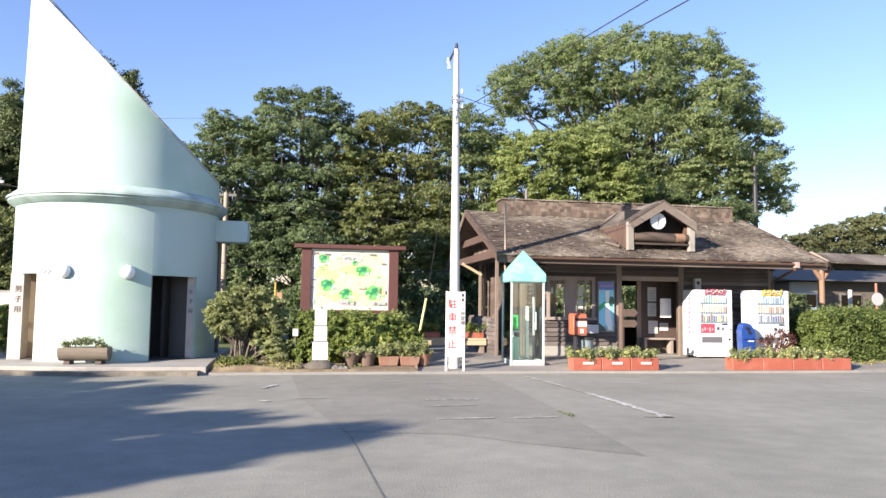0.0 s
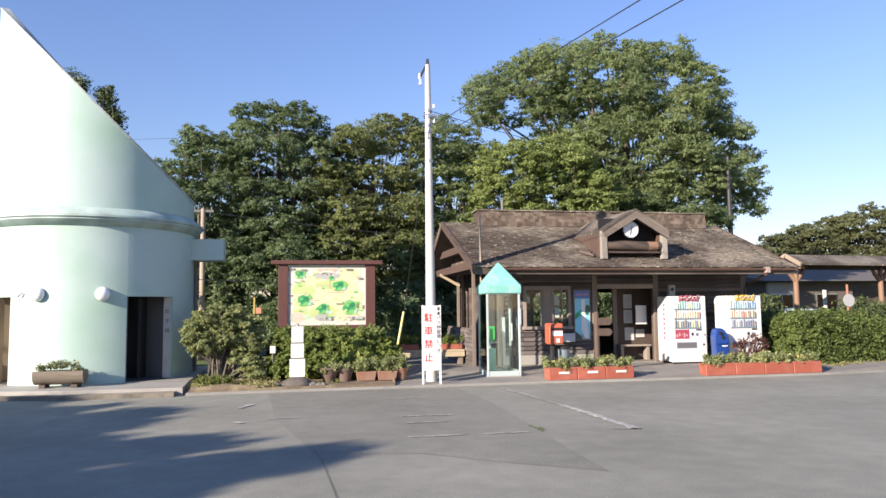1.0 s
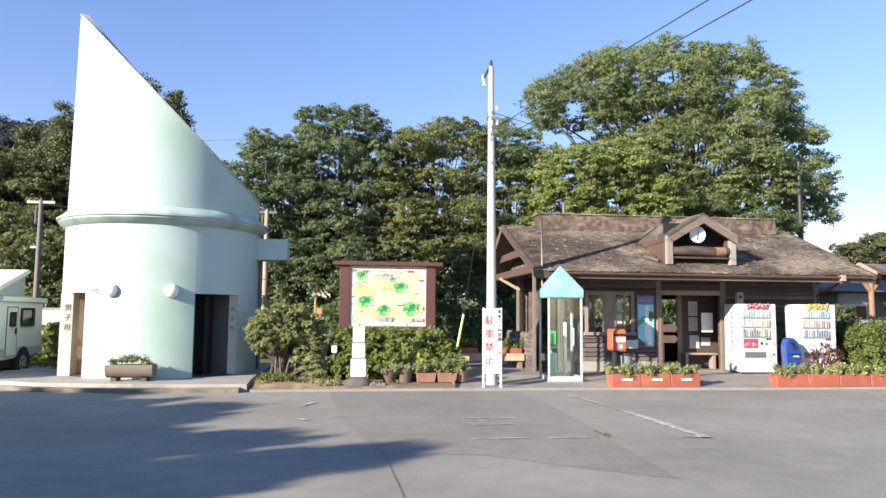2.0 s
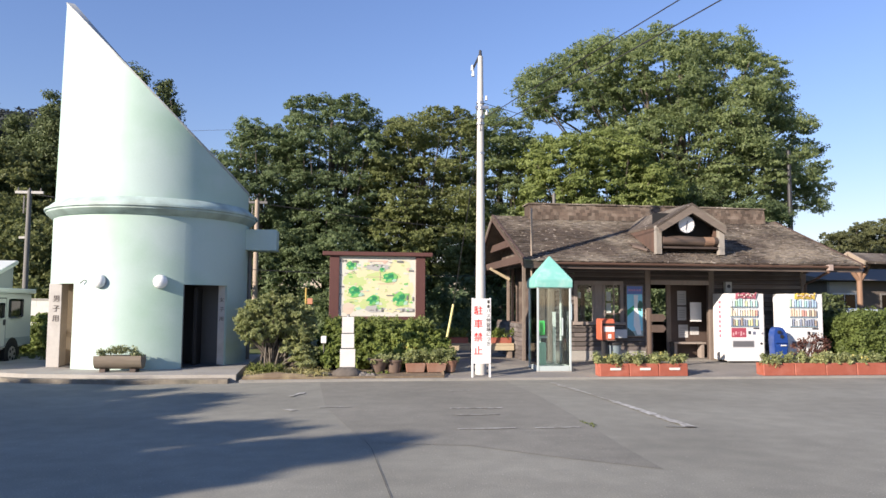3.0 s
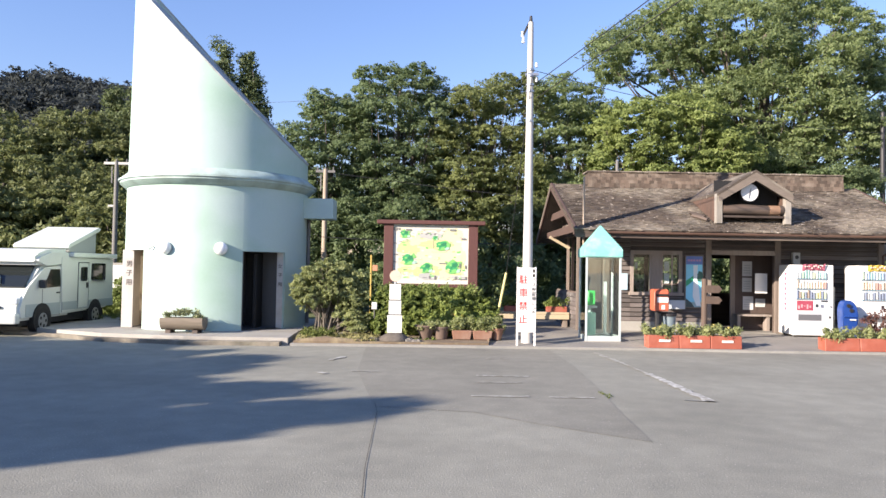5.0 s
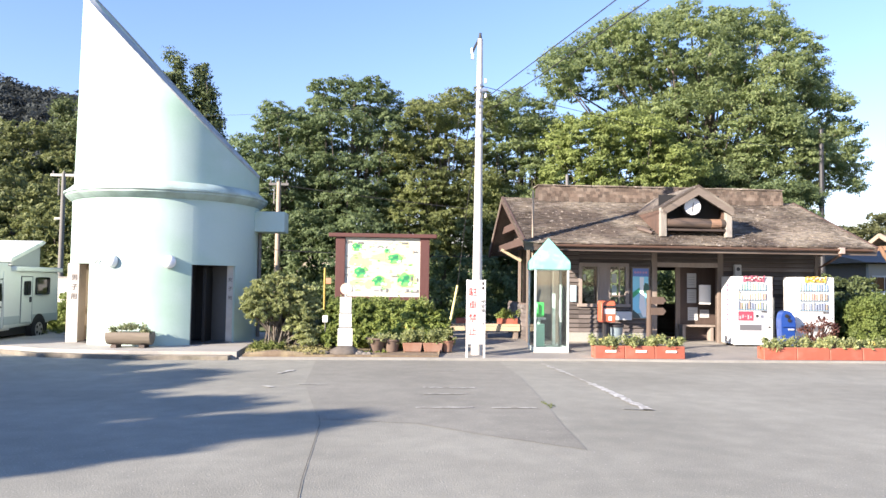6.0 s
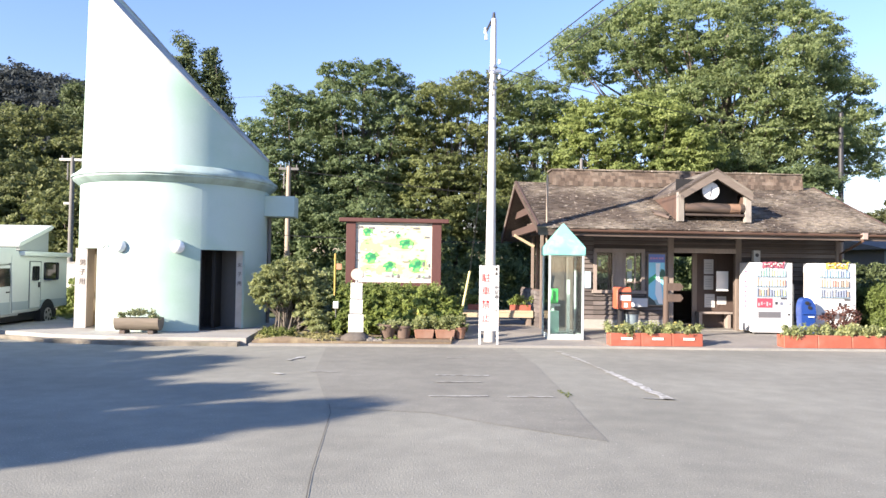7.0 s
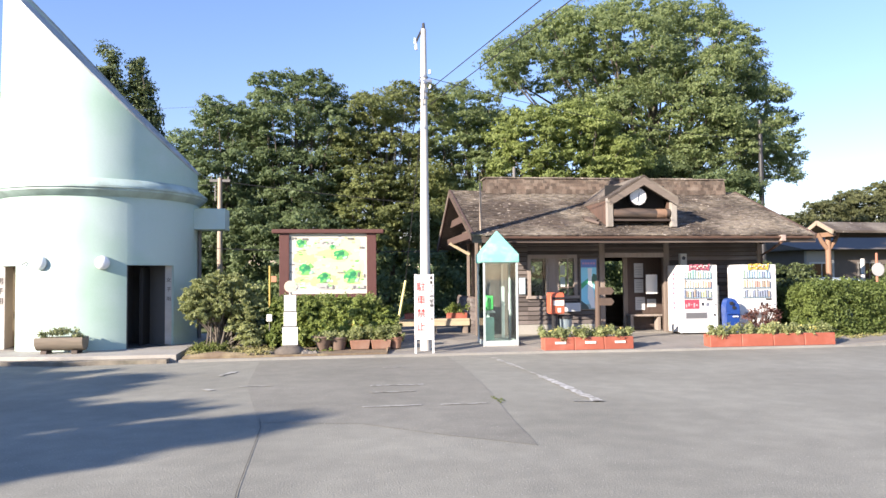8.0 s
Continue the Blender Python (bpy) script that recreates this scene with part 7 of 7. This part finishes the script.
tree("camphor_tree", 16.0, 30.2, [(a, 29.8 + (b - 29.8) * 0.6, c, d, e * 0.72, f) for a, b, c, d, e, f in BIG], "great spreading broadleaf tree with a lit green crown", M["leaf_big"], count=26, size=0.058, trunk=0.42, fork=4.0, seed=81, limbs=110, flat=0.6, inner=0.5, up=0.35, bough=(0.55, 1.15), twigs=44)
tree("yellow_tree", 11.0, 27.5, [(9.7, 27.3, 7.3, 1.3, 1.5, 0.9), (11.8, 27.5, 7.4, 1.2, 1.5, 0.9), (13.0, 27.5, 6.6, 0.9, 1.3, 0.8), (9.2, 27.5, 5.7, 1.0, 1.2, 0.8), (11.3, 27.2, 6.0, 1.4, 1.3, 0.8), (12.6, 27.6, 5.2, 1.2, 1.2, 0.7), (10.4, 27.3, 4.8, 1.2, 1.2, 0.7)], "fresh yellow-green broadleaf tree behind the roof", M["leaf_yellow"], count=26, size=0.056, trunk=0.22, fork=2.6, seed=82, limbs=50, flat=0.7, inner=0.6, up=0.25, bough=(0.4, 0.85), twigs=34)
ROW = "row of trees behind the station"


def row_tree(x, y, lobes, label, seed, limbs=60, trunk=0.2, leaf="leaf_row"):
    tree("row_tree", x, y, lobes, label, M[leaf], count=26, size=0.052, trunk=trunk, fork=2.5, seed=seed, limbs=limbs, flat=0.45, group=ROW, inner=0.7, up=0.5, bough=(0.38, 0.85), twigs=28)


row_tree(-1.9, 28.5, [(-1.7, 28.5, 7.62, 1.1, 1.7, 0.8), (-2.9, 28.4, 6.5, 0.9, 1.5, 0.7), (-2.1, 28.2, 5.4, 1.3, 1.6, 1), (-0.8, 28.2, 6, 1.1, 1.5, 0.9), (-0.6, 28, 3.6, 1.5, 1.6, 1.1), (-2.7, 28, 3.2, 1.2, 1.4, 1.1)], "dark leafy tree with an airy top behind the tower", 83)
row_tree(0.7, 28.5, [(-0.1, 28.5, 8.82, 0.9, 1.5, 0.7), (1.3, 28.3, 8.72, 1.1, 1.5, 0.8), (0.3, 28.3, 7.52, 1.5, 1.7, 0.9), (2, 28.3, 7.42, 1, 1.5, 0.9), (0.9, 28, 5.6, 1.7, 1.7, 1), (0.9, 27.8, 3.6, 1.8, 1.6, 1.2)], "dark leafy tree with a ragged top behind the map board", 84)
row_tree(4.4, 28.8, [(3.6, 28.6, 8.22, 0.9, 1.5, 0.7), (5.2, 28.6, 8.62, 1.2, 1.6, 0.7), (3, 28.5, 6.7, 0.9, 1.5, 0.7), (4.7, 28.4, 6.8, 1, 1.5, 0.6), (3.6, 28.3, 5.4, 1.3, 1.6, 0.9), (5.4, 28.3, 5.6, 1.1, 1.5, 0.7), (3.2, 28, 3.8, 1.4, 1.6, 1.1), (5.4, 28, 3.6, 1.6, 1.6, 1.1)], "leafy olive-green tree with sky gaps behind the pole", 85, 90, leaf="leaf_olive")
row_tree(7.6, 29.2, [(7.4, 29, 8.52, 1.2, 1.6, 0.8), (8.6, 29.2, 7.82, 0.8, 1.5, 0.8), (6.6, 28.8, 7.22, 0.8, 1.5, 0.6), (7.9, 29, 6.2, 1.2, 1.5, 0.7), (7, 28.8, 4.8, 1.4, 1.6, 0.8), (7.6, 28.6, 3.4, 1.6, 1.6, 1.1)], "slender leafy tree at the edge of the great tree", 86, 80, leaf="leaf_big")
row_tree(18.0, 28.0, [(17.6, 28, 5.0, 1.5, 1.4, 0.9), (15.6, 28.4, 4.8, 1.5, 1.4, 0.8)], "dark leafy tree behind the roof end", 87, 30)
# undergrowth closes the foot of the trees
gs = np.random.default_rng(91)
n = 640
c = np.column_stack([gs.uniform(-5, 16.5, n), gs.uniform(25.5, 30.5, n), gs.uniform(0.3, 2.6, n)])
tagged(leaves("undergrowth", c, np.full((n, 3), 0.5) * (1, 1, 0.6), 84, 0.095, M["leaf_row"], seed=92, fine=True), "dense dark undergrowth along the platform", "bushes", kind="stuff")
# tall conifers behind the tower
for i, (x, y, h, r) in enumerate(((-9.75, 40, 14.1, 0.95), (-8.3, 40.5, 13.4, 1.15), (-12.5, 42, 13.6, 1.2), (-15.0, 43, 12.9, 1.5), (-17.2, 44, 11.8, 1.5))):
    lobes = [(x, y, h * f, r * w, r * w, h * 0.09) for f, w in ((0.93, 0.35), (0.84, 0.65), (0.73, 0.95), (0.6, 1.1), (0.46, 1.2), (0.32, 1.2))]
    tree("cedar", x, y, lobes, "tall dark cedar behind the tower", M["leaf_cedar"], 0.5, 90, 0.09, 0.2, h * 0.7, 100 + i, 14, 0.7, group="cedars")
# wooded slope
for i, (x, y, z, r, leaf) in enumerate(((-17.5, 42, 7.5, 3.2, "leaf_far"), (-21.5, 40, 6.4, 3.6, "leaf_far"), (-16.0, 36, 4.2, 2.6, "leaf_far"), (-20.0, 34, 3.4, 2.6, "leaf_far"), (-12.2, 34, 3.4, 2.2, "leaf_far"))):
    lobes = [(x, y, z, r, r, r * 0.8), (x - r * 0.5, y - 0.5, z - r * 0.8, r * 0.8, r * 0.8, r * 0.7), (x + r * 0.6, y - 0.8, z - r * 0.7, r * 0.75, r * 0.75, r * 0.7)]
    tree("slope_tree", x, y, lobes, "rounded green tree on the wooded slope", M[leaf], count=22, size=0.095, trunk=0.25, fork=z * 0.5, seed=120 + i, limbs=10, flat=0.7, inner=0.4, group="trees on the slope", up=0.25, bough=(0.6, 1.3), twigs=22)
n = 700
c = np.column_stack([gs.uniform(-40, -4.5, n), gs.uniform(30, 44, n), gs.uniform(0.3, 3.0, n)])
tagged(leaves("slope_brush", c, np.full((n, 3), 0.9) * (1, 1, 0.7), 84, 0.135, M["leaf_far"], seed=93, fine=True), "dense green brush at the foot of the slope", "bushes", kind="stuff")


def wooded_hill(name, x0, x1, y0, y1, height, leaf, count, size, seed, label):
    """A far ridge whose skin is a mass of tree crowns."""
    gh = np.random.default_rng(seed)
    bm = bmesh.new()
    nx, ny = 40, 10
    grid = [[bm.verts.new((x0 + (x1 - x0) * i / nx, y0 + (y1 - y0) * j / ny, height(x0 + (x1 - x0) * i / nx) * math.sin(math.pi / 2 * j / ny) - 0.5)) for j in range(ny + 1)] for i in range(nx + 1)]
    for i in range(nx):
        for j in range(ny):
            bm.faces.new((grid[i][j], grid[i + 1][j], grid[i + 1][j + 1], grid[i][j + 1]))
    root = thing(name, (x0 + x1) / 2, y0, 0, label, "hill", kind="structure")
    part("slope", bm, M["forest_floor"], root)
    u, v = gh.uniform(x0, x1, count), gh.random(count)
    z = np.array([height(a) for a in u]) * np.sin(np.pi / 2 * v)
    c = np.column_stack([u, y0 + (y1 - y0) * v, z + gh.uniform(0, 2.0, count)])
    woods = canopy("woods", c, gh.uniform(4.2, 8.5, count) * size, M[leaf], root, seed, 0.75, 14, 8, size, 0.3, 0.16)
    tagged(woods, "dense forest cover", kind="stuff")
    return root


wooded_hill("far_hill", -190, -40, 110, 165, lambda x: 39.5 * max(0.05, min(1.0, (-x + 10) / 75)) ** 0.75 + 1.2 * math.sin(x * 0.21), "leaf_hill", 2000, 0.46, 201, "dark forested hill far behind the tower")
wooded_hill("far_woods", 18, 150, 62, 90, lambda x: 1.3 + 0.5 * math.sin(x * 0.7), "leaf_woods", 800, 0.24, 202, "low distant line of woods beyond the shed")
wooded_hill("far_woods", -60, 40, 60, 75, lambda x: 1.2 + 0.5 * math.sin(x * 0.4), "leaf_row", 420, 0.3, 203, "dark distant woods behind the station trees")
for i, (x, lobes) in enumerate(((34.5, [(32.9, 45.5, 4.9, 1.0, 1.6, 0.9), (34.2, 45.5, 5.7, 1.1, 1.6, 0.9), (35.7, 45.5, 5.9, 1.2, 1.6, 1.0), (34.4, 45, 3.6, 1.9, 1.6, 1.3)]),
                                (38.0, [(37.2, 45.5, 6.3, 1.3, 1.8, 1.1), (38.9, 45.5, 6.8, 1.4, 1.8, 1.1), (38.0, 45, 4.2, 2.3, 1.8, 1.4)]),
                                (42.0, [(40.6, 45.5, 6.9, 1.4, 1.8, 1.2), (42.3, 45.5, 7.5, 1.5, 1.8, 1.2), (44.0, 45.5, 7.2, 1.6, 1.8, 1.3), (41.6, 45, 4.6, 2.8, 1.8, 1.5)]),
                                (48.5, [(46.8, 45.5, 7.6, 2.2, 2.0, 1.5), (49.3, 46, 8.4, 2.4, 2.0, 1.8), (52.2, 46, 7.8, 2.6, 2.0, 2.0), (48.7, 45, 4.6, 4.0, 2.0, 1.6)]))):
    tree("wood_tree", x, 45.5, lobes, "dark olive broadleaf tree beyond the shed", M["leaf_woods"], count=20, size=0.082, trunk=0.28, fork=2.6, seed=220 + i, limbs=26, flat=0.5, group="trees beyond the shed", inner=0.5, bough=(0.5, 1.0), twigs=22)
shrub("yard_thicket", 19.6, 27.2, [(18.4, 27.2, 1.3, 1.2, 0.9, 0.9), (20.2, 27.2, 1.1, 1.1, 0.9, 0.8), (17.2, 26.8, 1.2, 0.9, 0.8, 0.9)], "shaded thicket of green shrubs behind the station", M["leaf_cedar"], 0.4, 24, 0.06, 76, 20, 0.03, bough=(0.3, 0.55))
shrub("yard_shrub", 22.6, 24.2, [(22.6, 24.2, 1.0, 0.9, 0.8, 0.8), (21.9, 24.0, 0.7, 0.7, 0.7, 0.5), (23.5, 24.3, 0.9, 0.9, 0.7, 0.7)], "dark evergreen shrub in the yard behind the hedge", M["leaf_cedar"], 0.35, 60, 0.06, 75, 12, 0.03)
# trees beside the forecourt whose shade lies over the asphalt
def shade_tree(x, y, h, seed, reach, boughs=70):
    """A pointed tree with level boughs that end in thin sprays."""
    root = thing("forecourt_tree", x, y, 0, "tall pointed tree with level boughs at the edge of the forecourt", "tree", "trees at the forecourt")
    gt = np.random.default_rng(seed)
    bm = tube([(x, y, -0.1), (x, y, h * 0.5), (x + 0.1, y, h)], [0.25, 0.17, 0.03], 10)
    cs, rs = [], []
    for i in range(boughs):
        z = h * (0.16 + 0.82 * i / boughs)
        a = gt.uniform(0, 2 * math.pi)
        d = np.array([math.cos(a), math.sin(a), 0.0])
        length = reach * min(1.0, 3.2 * (1.06 - i / boughs)) ** 0.9 * gt.uniform(0.55, 1.15)
        end = np.array([x, y, z]) + d * length + (0, 0, gt.uniform(-0.1, 0.4))
        tube([(x, y, z - 0.2), tuple(np.array([x, y, z]) + d * length * 0.5), tuple(end)], [0.05, 0.04, 0.012], 5, bm)
        for f in np.linspace(0.25, 1.0, 6):
            cs.append(np.array([x, y, z]) + (end - (x, y, z)) * f + gt.normal(size=3) * (0.2, 0.2, 0.05))
            k = 0.5 * (1.15 - 0.6 * f)
            rs.append((k, k, 0.2))
    part("trunk", bm, M["bark"], root, smooth=True)
    leaves("crown", cs, rs, 52, 0.18, M["leaf_cedar"], root, seed, fine=True)


REACH_X, REACH_Y = 2.747 * ca, 2.747 * sa      # how far a metre of height throws its shade
for i, (tx, ty, h, reach) in enumerate(((1.75, 8.95, 7.4, 1.08), (0.4, 10.3, 6.8, 1.3), (-0.3, 11.9, 6.8, 1.1), (0.2, 13.6, 7.0, 0.8), (-1.4, 14.4, 6.6, 0.9), (-3.2, 15.1, 6.6, 0.9), (-5.2, 15.5, 6.2, 0.9),
                                        (-0.1, 7.85, 7.0, 0.8), (-1.6, 7.6, 6.6, 0.85), (-1.2, 9.6, 7.0, 2.1), (-2.4, 12.2, 6.8, 1.3), (-4.6, 13.2, 6.6, 0.9), (-4.2, 9.4, 7.0, 2.3), (-4.4, 7.4, 7.0, 1.6), (-0.4, 8.8, 7.0, 1.9), (-1.0, 10.8, 7.2, 1.6), (-6.5, 13.8, 7.0, 0.8), (-2.2, 8.0, 7.0, 1.65), (-6.6, 11.0, 7.0, 2.2), (-2.8, 15.35, 6.6, 0.5), (-4.5, 15.6, 6.5, 0.5), (-6.3, 16.1, 6.4, 0.5), (-7.6, 15.2, 6.8, 0.75), (-2.9, 13.9, 6.6, 0.7), (-4.4, 14.5, 6.6, 0.6))):
    shade_tree(tx - 0.34 - h * REACH_X, ty - 0.5 - h * REACH_Y, h, 301 + i, reach, 20 if ty > 11 and tx > -1.5 else 36 if reach < 1 else 70)
